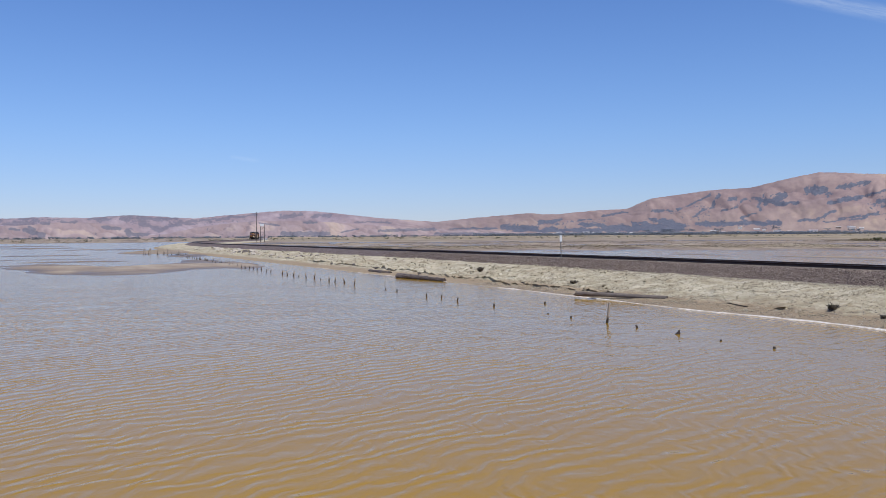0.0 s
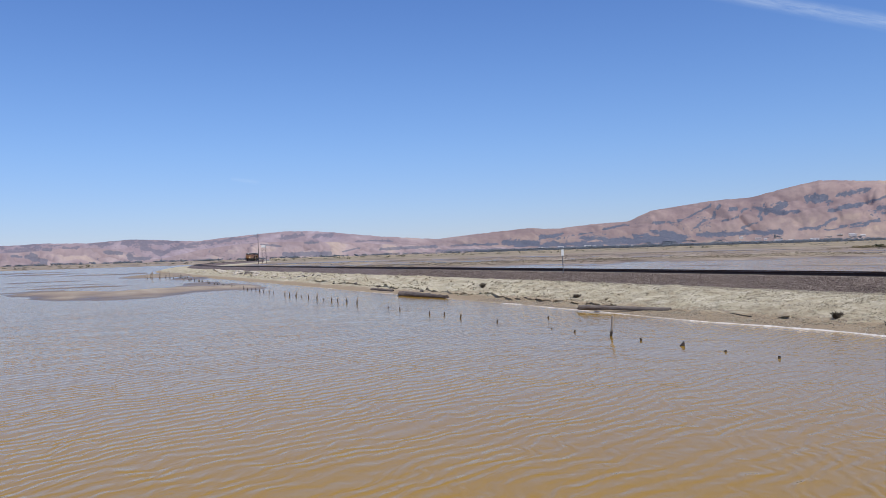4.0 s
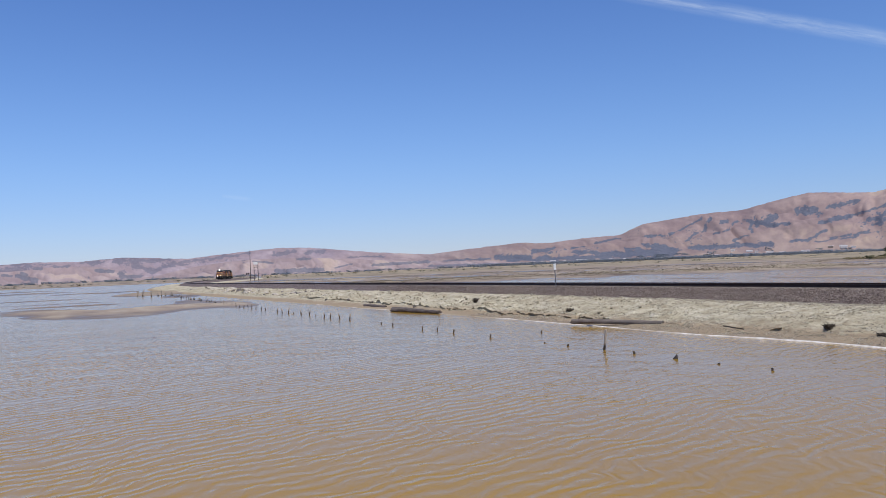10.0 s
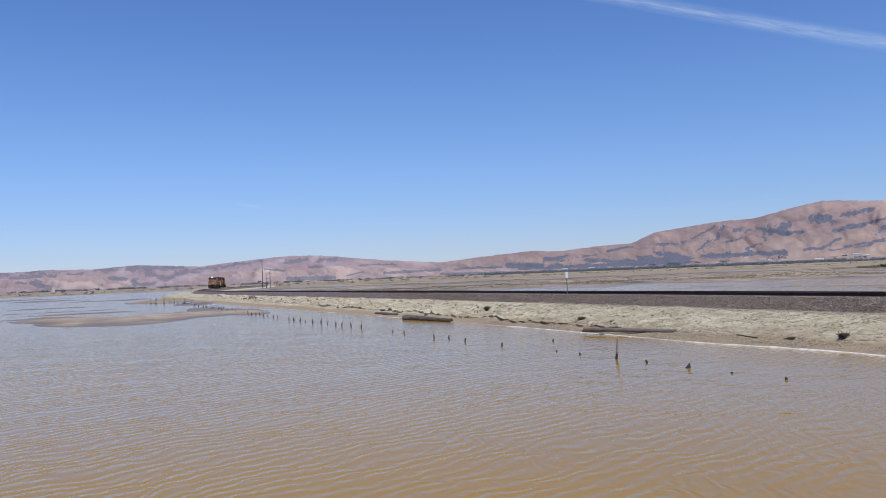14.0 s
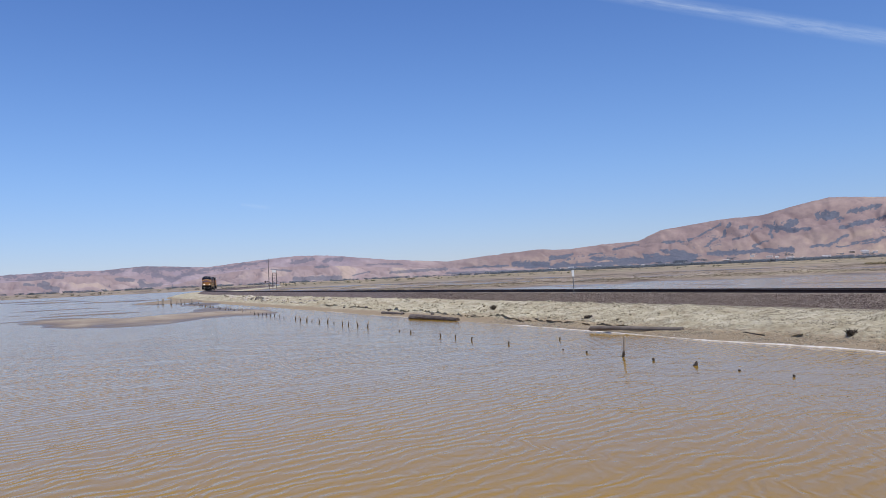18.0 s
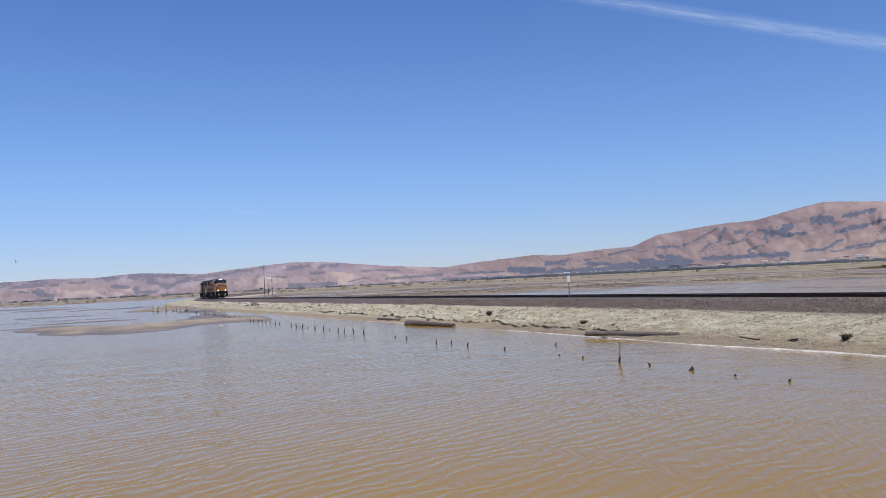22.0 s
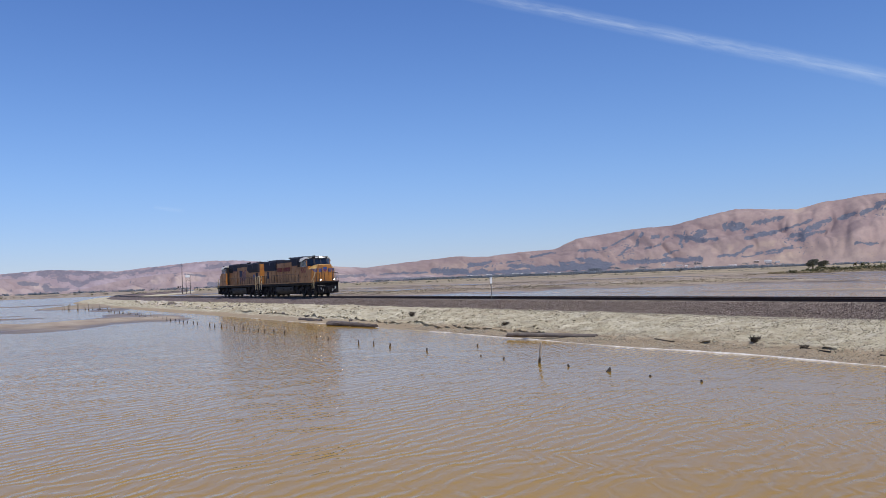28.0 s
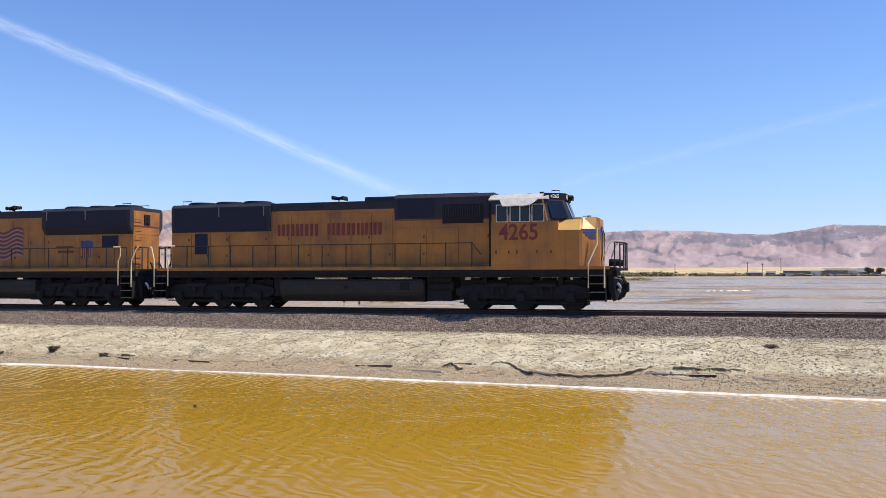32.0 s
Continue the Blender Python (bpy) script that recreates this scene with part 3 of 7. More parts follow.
        east = np.maximum(east, -0.2 + (h0 + 0.2) * weedy * np.clip(0.9 + 0.9 * fractal(along / 30, across / 9, 47 + k, 3), 0, 1.2))
    near_levee = np.clip((bearing - 24) / 6, 0, 1) * np.clip((66 - bearing) / 8, 0, 1)
    reach = 430 + 60 * swell(x, y, 180, 7)
    reach = reach * (1 - near_levee) + near_levee * (352 + 12 * fractal(bearing / 3, 0 * r, 48, 3))
    far_e = np.clip((r - reach) / (180 - 160 * near_levee), 0, 1)
    east = east * (1 - far_e) + far_e * (0.75 + 0.45 * swell(along / 4, across, 60, 8))
    side = np.clip((o + 2) / 4, 0, 1)
    z = side * west + (1 - side) * east
    z = np.where(abs(o) < 9, np.minimum(z, -0.45), z)
    # the levee that the camera stands on
    lev = np.clip((9.5 - r) / 6.0, 0, 1)
    back = np.clip((-y - 0.25 * x - 4) / 6, 0, 1) * np.clip((60 - r) / 20, 0, 1)
    lev = np.maximum(lev, back)
    z = z * (1 - lev) + 1.55 * lev
    # the straw-coloured rise behind the far sheds
    rise = np.clip((np.degrees(np.arctan2(x, y)) - 56) / 6, 0, 1) * np.clip((r - 640) / 300, 0, 1) * np.clip(x, 0, 1)
    return z + np.clip((r - 1500) / 1500, 0, 1) * 1.5 + 7.5 * rise * rise * (3 - 2 * rise)


def build_ground():
    az = np.radians(np.concatenate([np.arange(-34, 86, 0.16), np.arange(86, 326, 2.0)]))
    rad = np.concatenate([[0.0, 2, 4], np.geomspace(6, 4700, 270)])
    A, Rr = np.meshgrid(az, rad, indexing="ij")
    x, y = (np.sin(A) * Rr).ravel(), (np.cos(A) * Rr).ravel()
    co = np.stack([x, y, ground_height(x, y)], 1)
    ob = sheet("ground", co, grid_faces(len(az), len(rad), True), GROUND)
    tagged(ob, "brown tidal mud flats and dry salt marsh with shallow ponds", "ground", kind="structure")


def build_water():
    """The brine itself; it drifts slowly with the wind."""
    n = 48
    rad = np.concatenate([[0.0], np.geomspace(20, 1500, 24)])
    a = np.linspace(0, 2 * math.pi, n, endpoint=False)
    A, Rr = np.meshgrid(a, rad, indexing="ij")
    co = np.stack([(np.sin(A) * Rr).ravel(), (np.cos(A) * Rr).ravel(), np.zeros(A.size)], 1)
    ob = sheet("water", co, grid_faces(n, len(rad), True), WATER, True)
    return tagged(ob, "murky amber-brown salt pond water with wind ripples", "water", kind="structure")


def stations(dense=1.0):
    return np.concatenate([np.arange(-120, -20, 2.0), np.arange(-20, 70, 0.18 * dense), np.arange(70, 140, 0.5 * dense), np.arange(140, 300, 1.2 * dense), np.arange(300, 900, 5.0)])


def lip_line(s):
    """Where the crust breaks off above the beach (share of the bank's width), and how high the break is."""
    lip = np.interp(s, [17, 18.3, 20, 20.6, 21.1, 21.7, 22.2, 22.9, 23.3, 23.6, 24.2, 30, 36, 38.7, 46], [0.66, 0.76, 0.785, 0.78, 0.72, 0.665, 0.745, 0.76, 0.69, 0.73, 0.80, 0.76, 0.75, 0.69, 0.76])
    calm = np.interp(s, [17, 19, 24, 30], [1, 0.15, 0.15, 0.8])
    lip = lip + calm * 0.05 * fractal(s / 7, 0 * s, 60, 3) + 0.018 * fractal(s / 0.9, 0 * s, 63, 3) * (0.4 + 0.6 * calm)
    # the break is high near the camera's end of the bank and dies away beyond
    high = np.interp(s, [17, 18, 23.5, 24.5, 35, 36, 39, 40, 48, 60], [0, 0.35, 0.35, -0.2, -0.2, 0.05, 0.05, -0.2, -0.1, 0.25])
    return lip, 0.12 * np.clip(0.45 + high + 1.1 * fractal(s / 8, 0 * s + 3, 61, 3) + 0.5 * fractal(s / 1.2, 0 * s, 62, 2), 0.06, 1) * np.interp(s, [16, 19, 24, 25, 48, 62], [1.0, 0.5, 0.5, 0.6, 0.6, 1.3])


def bank_height(s, o, x, y):
    """The bank between the stone bed and the water, with clods, gullies and an undercut lip."""
    q = (o - 3.0) / (shore_at(s) - 3.0)
    z = np.interp(q, [-1.9, -1.3, -0.8, -0.7, -0.05, 0.0, 0.28, 0.60, 0.72, 1.0, 1.25, 1.9], [-0.6, 0.1, 0.62, 0.7, 0.74, 0.76, 0.53, 0.25, 0.125, 0.0, -0.22, -0.7])
    z = z + np.interp(q, [-0.3, -0.06, 0.0, 0.2, 0.45, 0.62, 0.8], [0, 0.05, 0.10, 0.22, 0.20, 0.10, 0])
    z = z + 0.24 * np.clip((s - 60) / 40, 0, 1) * np.interp(q, [0.1, 0.4, 0.78, 0.96], [0, 1, 1, 0])
    body = np.clip(q / 0.12, 0, 1) * np.clip((0.95 - q) / 0.2, 0, 1)
    z = z + body * (0.20 * fractal(x / 0.9, y / 0.9, 20, 5, 0.68) + 0.16 * fractal(x / 4, y / 4, 30, 2)) * (1 + 0.7 * np.clip((s - 35) / 40, 0, 1))
    lip, step = lip_line(s)
    edge = np.clip((lip - q) / 0.003 + 0.5, 0, 1)
    z = z - 0.30 * step * np.exp(-((q - lip - 0.008) / 0.006) ** 2)
    return z + step * edge * np.exp(-np.clip(lip - q, 0, None) / 0.13) * np.clip(q / 0.2, 0, 1)


def build_ledge():
    """Thin plates of crust that hang over the break in the bank."""
    s = np.arange(-16, 110, 0.06)
    lip, step = lip_line(s)
    o = 3.0 + lip * (shore_at(s) - 3.0)
    back = o - 0.14
    x, y = on_line(s, back)
    top = bank_height(s, back, x, y) + 0.006
    out = 0.02 + 0.11 * np.clip(0.5 + 0.9 * fractal(s / 1.6, 0 * s, 65, 3) + 0.5 * fractal(s / 0.3, 0 * s, 66, 2), 0, 1.2)
    sunk = np.where(step < 0.045, -0.4, 0.0)
    rows = []
    for d, zz in ((-0.26, -0.03), (-0.14, 0.0), (0.5 * out, -0.004), (out, -0.012), (out, -0.034), (0.3 * out, -0.045), (-0.14, -0.06)):
        x, y = on_line(s, o + d)
        rows.append(np.stack([x, y, top + sunk + zz + 0.006 * fractal(s / 0.25, 0 * s + zz * 40, 68, 2)], 1))
    ob = sheet("crust_ledge", np.stack(rows, 1).reshape(-1, 3), grid_faces(len(s), 7), BANK, False)
    tagged(ob, "thin broken plates of crust hanging over the bank's edge", "bank edge", kind="structure")


def bed_height(o):
    return np.interp(o, [-3.6, -3.2, -1.7, 1.5, 1.72, 3.0, 3.45], [0.4, 0.6, 1.47, 1.47, 1.41, 0.80, 0.60])


def build_embankment():
    s = stations()
    q = np.concatenate([np.linspace(-1.9, -0.75, 8), np.linspace(-0.6, -0.06, 4), np.linspace(-0.03, 0.5, 34), np.linspace(0.505, 0.565, 8), np.linspace(0.57, 0.84, 92), np.linspace(0.86, 1.12, 13), [1.25, 1.5, 1.9]])
    S, Q = np.meshgrid(s, q, indexing="ij")
    S, Q = S.ravel(), Q.ravel()
    O = 3.0 + Q * (shore_at(S) - 3.0)
    x, y = on_line(S, O)
    ob = sheet("embankment", np.stack([x, y, bank_height(S, O, x, y)], 1), grid_faces(len(s), len(q)), BANK, False)
    tagged(ob, "pale crusted silt embankment sloping down to the water", "embankment", kind="structure")
    # crushed-stone bed
    o2 = np.concatenate([np.linspace(-3.6, -1.7, 8), np.linspace(-1.5, 1.5, 12), np.linspace(1.62, 3.45, 22)])
    S, O = np.meshgrid(s, o2, indexing="ij")
    S, O = S.ravel(), O.ravel()
    z = bed_height(O)
    x, y = on_line(S, O)
    rough = np.clip((abs(O) - 1.3) / 0.4, 0, 1)
    z = z + (0.02 + 0.02 * rough) * swell(x, y, 0.35, 3, 3) + 0.07 * rough * fractal(x / 2.5, y / 2.5, 70, 2)
    ob = sheet("ballast_bed", np.stack([x, y, z], 1), grid_faces(len(s), len(o2)), BALLAST)
    tagged(ob, "purple-grey crushed stone ballast heaped under the track", "ballast", kind="structure")


def build_shoreline():
    """Dried salt foam along the water's edge, broken into drifts."""
    s = np.arange(-30, 130, 0.16)
    w = 0.03 + 0.05 * np.clip((45 - s) / 15, 0, 1) + 0.12 * np.clip(swell(s, s * 0.3, 5, 2, 4) + 0.35, 0, 1)
    gap = np.clip(0.95 - np.clip((s - 48) / 40, 0, 1) * 0.8 + 0.6 * swell(s, 0 * s, 3.5, 5, 2) + 0.7 * swell(s, 0 * s, 0.9, 6, 2), 0.05, 1)
    w = w * gap
    mid = shore_at(s) - 0.10 + 0.10 * swell(s, s * 0, 4, 3, 3) + 0.03 * swell(s, s * 0, 0.5, 8, 2)
    rows = []
    for f, zz in ((-0.5, 0.0), (-0.3, 0.045), (0.1, 0.05), (0.5, -0.03)):
        x, y = on_line(s, mid + f * w)
        rows.append(np.stack([x, y, 0.015 + zz * np.clip(w * 5, 0.1, 1)], 1))
    co = np.stack(rows, 1).reshape(-1, 3)
    ob = sheet("salt_foam_line", co, grid_faces(len(s), 4), SALT)
    tagged(ob, "white dried salt foam drifted along the waterline", "foam", kind="stuff")


def scatter(name, count, s_range, o_range, size, material, height, seed, fade=None):
    """Loose angular stones, eight faces each, in one mesh."""
    g = np.random.default_rng(seed)
    s = g.uniform(*s_range, count)
    o = g.uniform(*o_range, count)
    if fade is not None:
        keep = g.uniform(0, 1, count) < fade(s, o)
        s, o = s[keep], o[keep]
    n = len(s)
    x, y = on_line(s, o)
    z = height(s, o, x, y)
    r = size * g.uniform(0.5, 1.35, n) ** 1.3
    base = np.array([(1, 0, 0), (-1, 0, 0), (0, 1, 0), (0, -1, 0), (0, 0, 0.75), (0, 0, -0.75)])
    co = base[None] * g.uniform(0.6, 1.25, (n, 6, 1)) * r[:, None, None]
    a = g.uniform(0, 6.28, n)
    ca, sa = np.cos(a)[:, None], np.sin(a)[:, None]
    cx = co[..., 0] * ca - co[..., 1] * sa + co[..., 2] * 0.4
    cy = co[..., 0] * sa + co[..., 1] * ca
    co = np.stack([cx + x[:, None], cy + y[:, None], co[..., 2] + z[:, None]], -1).reshape(-1, 3)
    tri = np.array([(0, 2, 4), (2, 1, 4), (1, 3, 4), (3, 0, 4), (2, 0, 5), (1, 2, 5), (3, 1, 5), (0, 3, 5)])
    faces = (tri[None] + 6 * np.arange(n)[:, None, None]).reshape(-1, 3)
    return sheet(name, co, faces, material, False)


def build_stones():
    def bed(s, o, x, y):
        return bed_height(o) + 0.07 * fractal(x / 2.5, y / 2.5, 70, 2) * np.clip((abs(o) - 1.3) / 0.4, 0, 1) + 0.015
    ob = scatter("ballast_stones", 185000, (-14, 110), (1.25, 3.08), 0.034, STONES, bed, 3, lambda s, o: np.clip((112 - s) / 60, 0, 1))
    tagged(ob, "loose angular grey and brown ballast stones", "stones", kind="stuff")

    def bank(s, o, x, y):
        return bank_height(s, o, x, y) + 0.010
    ob = scatter("silt_clods", 50000, (-14, 75), (2.6, 10.6), 0.036, CLODS, bank, 9,
                 lambda s, o: np.clip(0.45 + 1.3 * fractal(s / 2, o / 1.0, 81, 3), 0, 1) * (o < shore_at(s) - 1.2))
    tagged(ob, "crumbled pale clods of dried silt on the bank", "clods", kind="stuff")
    ob = scatter("silt_lumps", 15000, (45, 215), (3.2, 10.2), 0.10, CLODS, bank, 19,
                 lambda s, o: np.clip(0.15 + 1.5 * fractal(s / 3, o / 1.2, 82, 3), 0, 1) * np.clip((s - 45) / 20, 0, 1) * (o < shore_at(s) - 1.0))
    tagged(ob, "lumps of dried silt on the far bank", "clods", kind="stuff")
    ob = scatter("bank_gravel", 330000, (-14, 66), (2.75, 11.6), 0.018, PEBBLES, bank, 5,
                 lambda s, o: np.clip(1.0 * np.exp(-(o - 2.4) / 1.4) + 0.07 + 0.65 * np.clip((16 - s) / 12, 0, 1) + 0.45 * fractal(s / 3, o / 1.5, 80, 3) + 0.22 * np.clip((o - 8.3) / 1.5, 0, 1), 0, 1) * (o < shore_at(s) - 0.25))
    tagged(ob, "dark gravel spilled over the pale bank", "gravel", kind="stuff")


def build_track():
    """Two rails on timber ties; the ties peep out of the stone."""
    track = thing("railway_track", "single railway track with dark rusty rails on timber ties", "railway track", kind="structure")
    s = np.concatenate([np.arange(-100, 150, 1.0), np.arange(150, 860, 4.0)])
    for side in (0.7525, -0.7525):
        prof = [(-0.07, 0.0), (0.07, 0.0), (0.07, 0.015), (0.012, 0.03), (0.012, 0.12), (0.036, 0.13), (0.036, 0.165), (0.025, 0.17), (-0.025, 0.17), (-0.036, 0.165), (-0.036, 0.13), (-0.012, 0.12), (-0.012, 0.03), (-0.07, 0.015)]
        co = []
        for p, q in prof:
            x, y = on_line(s, side + p)
            co.append(np.stack([x, y, np.full(len(s), RAIL_Z - 0.17 + q)], 1))
        co = np.stack(co, 1)
        n, m = len(s), len(prof)
        i, j = np.meshgrid(np.arange(n - 1), np.arange(m), indexing="ij")
        faces = np.stack([i * m + j, (i + 1) * m + j, (i + 1) * m + (j + 1) % m, i * m + (j + 1) % m], -1).reshape(-1, 4)
        rail = sheet("rail", co.reshape(-1, 3), faces.tolist(), RUST, False)
        rail.data.materials.append(RAILTOP)
        rail.data.polygons.foreach_set("material_index", (j.ravel() == 7).astype(np.int32))
        rail.parent = track
    tie = bpy.data.meshes.new("tie")
    b = bmesh.new()
    bx(b, -1.3, 1.3, -0.115, 0.115, -0.18, 0.0, 0.012)
    b.to_mesh(tie)
    b.free()
    tie.materials.append(TIE)
    k = 0
    for s0 in np.arange(-30, 130, 0.54):
        x, y = on_line(s0, 0.06 * math.sin(k * 2.7))
        ob = new("tie", tie)
        ob.parent = track
        ob.matrix_basis = Matrix.Translation((float(x), float(y), RAIL_Z - 0.172)) @ Euler((0, 0, -float(np.interp(s0, LINE_S, _h)) + 0.01 * math.sin(k * 5.1))).to_matrix().to_4x4()
        k += 1


# ---- hills and sky ----
RIDGE = [(-70, 1.0), (-45, 1.1), (-28, 1.19), (-26, 1.3), (-23, 1.27), (-20.5, 1.46), (-16.5, 1.24), (-13, 1.58), (-10.8, 1.76), (-8.6, 1.72), (-7, 1.53), (-4, 1.21), (-0.5, 0.95), (1.8, 1.17), (5.6, 1.49),
         (7.6, 1.39), (10.2, 1.63), (12.4, 1.71), (13.9, 2.37), (17.8, 2.85), (20.2, 2.95), (22.6, 3.51), (24.2, 3.8), (27.9, 3.55), (29.3, 3.88), (32.3, 4.2), (33.8, 4.22), (36.1, 3.75), (39.2, 4.2), (42.4, 4.3), (45, 3.93),
         (47.5, 3.78), (49.3, 3.84), (51, 3.33), (52.6, 3.11), (55.2, 3.04), (57.3, 2.7), (61, 2.73), (63.5, 2.81), (67, 2.71), (69.1, 2.49), (71.5, 2.41), (73.2, 2.66), (75, 2.94), (77.9, 2.79), (82, 3.1), (95, 2.4), (130, 1.5)]
FOOT, TOP = 2500.0, 3750.0
# oak woods on the slopes and in the gullies: from bearing and rise to bearing and rise (degrees), half width
WOODS_MAIN = [(23.49, 2.69, 24.74, 2.46, 0.22), (23.77, 2.82, 24.56, 2.76, 0.16), (22.27, 2.47, 21.22, 2.02, 0.22), (21.22, 2.02, 20.54, 2.21, 0.13), (20.74, 2.05, 20.78, 1.6, 0.11), (20.95, 2.26, 21.04, 2.5, 0.06), (21.43, 2.04, 22.1, 1.88, 0.16),
              (22.1, 1.88, 22.92, 1.95, 0.08), (25.35, 2.85, 26.9, 3.07, 0.13), (24.78, 1.89, 27.24, 2.35, 0.08), (25.57, 2.1, 26.6, 2.16, 0.13), (27.24, 2.35, 28.6, 2.87, 0.08), (27.47, 1.91, 28.56, 1.98, 0.14), (18.29, 2.56, 17.83, 1.83, 0.09),
              (17.83, 1.83, 16.49, 1.07, 0.06), (19.91, 2.21, 19.18, 1.72, 0.07), (19.18, 1.72, 18.39, 1.5, 0.05), (18.85, 2.27, 19.35, 2.27, 0.11)]
WOODS_LOW = [(17.79, 2.58, 15.64, 1.56, 0.06), (13.94, 1.57, 15.27, 1.58, 0.09), (12.43, 1.49, 10.76, 1.25, 0.07), (10.14, 1.05, 9.06, 0.94, 0.05), (23.0, 0.76, 23.94, 0.85, 0.08), (23.93, 0.78, 25.08, 1.4, 0.08), (24.46, 0.71, 26.41, 0.87, 0.03),
             (4.8, 0.40, 8.5, 0.32, 0.16), (9.3, 0.7, 13.4, 0.42, 0.15), (12.9, 0.62, 16.1, 0.52, 0.16), (16.8, 0.72, 19.0, 0.63, 0.11), (19.0, 0.63, 21.9, 0.72, 0.12), (26.41, 0.87, 27.56, 1.23, 0.04), (19.57, 1.0, 20.49, 1.32, 0.06), (19.27, 0.71, 21.91, 0.66, 0.16), (17.12, 0.62, 18.56, 0.67, 0.14), (13.91, 1.03, 15.96, 0.56, 0.2), (12.71, 0.86, 13.75, 0.74, 0.09), (6.55, 0.34, 11.17, 0.26, 0.16),
             (11.17, 0.35, 15.95, 0.33, 0.25), (6.58, 0.97, 7.75, 1.0, 0.09), (6.58, 0.83, 8.11, 0.99, 0.13), (4.13, 0.61, 8.07, 0.2, 0.2)]
WOODS_SADDLE = [(-4.38, 0.37, -0.52, 0.45, 0.08), (0.38, 0.47, 3.61, 0.49, 0.05), (-0.54, 0.15, 3.98, 0.12, 0.06), (-10.84, 0.2, -7.71, 0.17, 0.13), (-11.04, 1.36, -9.67, 1.44, 0.15), (-8.79, 1.41, -7.66, 1.43, 0.12), (-9.44, 0.97, -8.56, 0.98, 0.08),
                (-6.02, 0.95, -3.46, 0.95, 0.05), (-6.94, 0.28, -5.79, 0.49, 0.04)]
WOODS_NORTH = [(-19.86, 0.9, -18.73, 0.53, 0.18), (-18.73, 0.53, -18.15, 0.65, 0.15), (-18.15, 0.75, -16.62, 1.06, 0.14), (-16.62, 1.06, -14.59, 1.24, 0.09), (-14.59, 1.24, -12.64, 1.45, 0.09), (-20.98, 1.24, -17.55, 1.22, 0.08), (-22.1, 0.69, -21.11, 0.59, 0.09),
               (-20.66, 0.45, -20.55, 0.24, 0.15), (-20.33, 0.2, -19.42, 0.22, 0.09), (-26.56, 0.51, -25.54, 0.2, 0.15), (-26.35, 0.71, -25.99, 0.55, 0.06), (-24.47, 1.01, -23.72, 1.04, 0.09), (-22.85, 1.19, -21.64, 1.27, 0.08), (-27.37, 0.6, -26.86, 0.52, 0.06),
               (-25.62, 0.94, -25.21, 0.92, 0.08), (-12.41, 0.93, -11.06, 0.76, 0.04)]
WOODS_EAST = [(30.37, 2.88, 31.15, 3.1, 0.11), (28.33, 2.18, 29.69, 2.78, 0.18), (27.64, 1.61, 29.23, 2.05, 0.11), (31.49, 2.99, 32.72, 3.65, 0.11), (34.04, 3.4, 35.47, 3.82, 0.09), (37.19, 2.9, 37.82, 1.9, 0.25), (37.83, 2.23, 39.53, 3.3, 0.21),
              (25.25, 0.87, 27.64, 1.13, 0.05), (37.82, 1.02, 39.3, 1.0, 0.09), (31.03, 1.25, 32.37, 1.17, 0.06), (35.67, 1.37, 37.61, 1.46, 0.06), (42.87, 3.58, 44.71, 2.11, 0.1), (43.88, 3.06, 44.88, 2.87, 0.19), (44.71, 2.11, 45.54, 2.44, 0.16),
              (46.62, 3.1, 48.32, 2.57, 0.07), (47.51, 2.84, 48.32, 2.4, 0.16), (48.32, 2.15, 49.76, 1.55, 0.1), (49.77, 2.55, 50.72, 2.45, 0.21)]
WOODS_EDGE = [(49.76, 1.63, 51.19, 2.28, 0.1), (50.41, 3.03, 51.19, 3.02, 0.09), (51.82, 3.0, 52.97, 2.49, 0.16), (53.36, 2.4, 54.26, 2.14, 0.24), (53.51, 2.07, 53.65, 1.58, 0.14), (53.65, 1.58, 54.7, 1.16, 0.05), (54.49, 1.81, 54.48, 1.46, 0.09),
              (55.01, 2.13, 55.61, 2.28, 0.07), (55.45, 1.35, 56.04, 1.44, 0.09), (55.3, 1.0, 58.07, 1.05, 0.09), (52.27, 1.19, 53.8, 1.17, 0.07), (52.42, 0.78, 52.8, 0.7, 0.12), (48.95, 0.72, 50.07, 0.8, 0.07), (44.62, 0.92, 45.28, 1.26, 0.14),
              (39.8, 1.16, 43.02, 1.19, 0.05), (38.42, 0.26, 44.53, 0.31, 0.1), (46.18, 0.23, 50.7, 0.21, 0.1)]
WOODS_SOUTH = [(61.22, 2.45, 63.08, 2.49, 0.23), (63.68, 2.23, 64.9, 2.59, 0.1), (65.37, 2.09, 67.28, 2.06, 0.15), (66.57, 2.32, 71.19, 2.22, 0.16), (68.67, 1.8, 70.05, 1.72, 0.1), (62.08, 1.43, 63.19, 1.71, 0.06), (63.19, 1.67, 64.52, 1.25, 0.08),
               (65.01, 1.32, 65.25, 1.59, 0.12), (65.55, 1.36, 65.79, 1.43, 0.09), (63.91, 0.85, 64.64, 0.6, 0.13), (67.97, 1.11, 69.47, 1.18, 0.09), (67.14, 0.46, 67.73, 0.58, 0.06)]
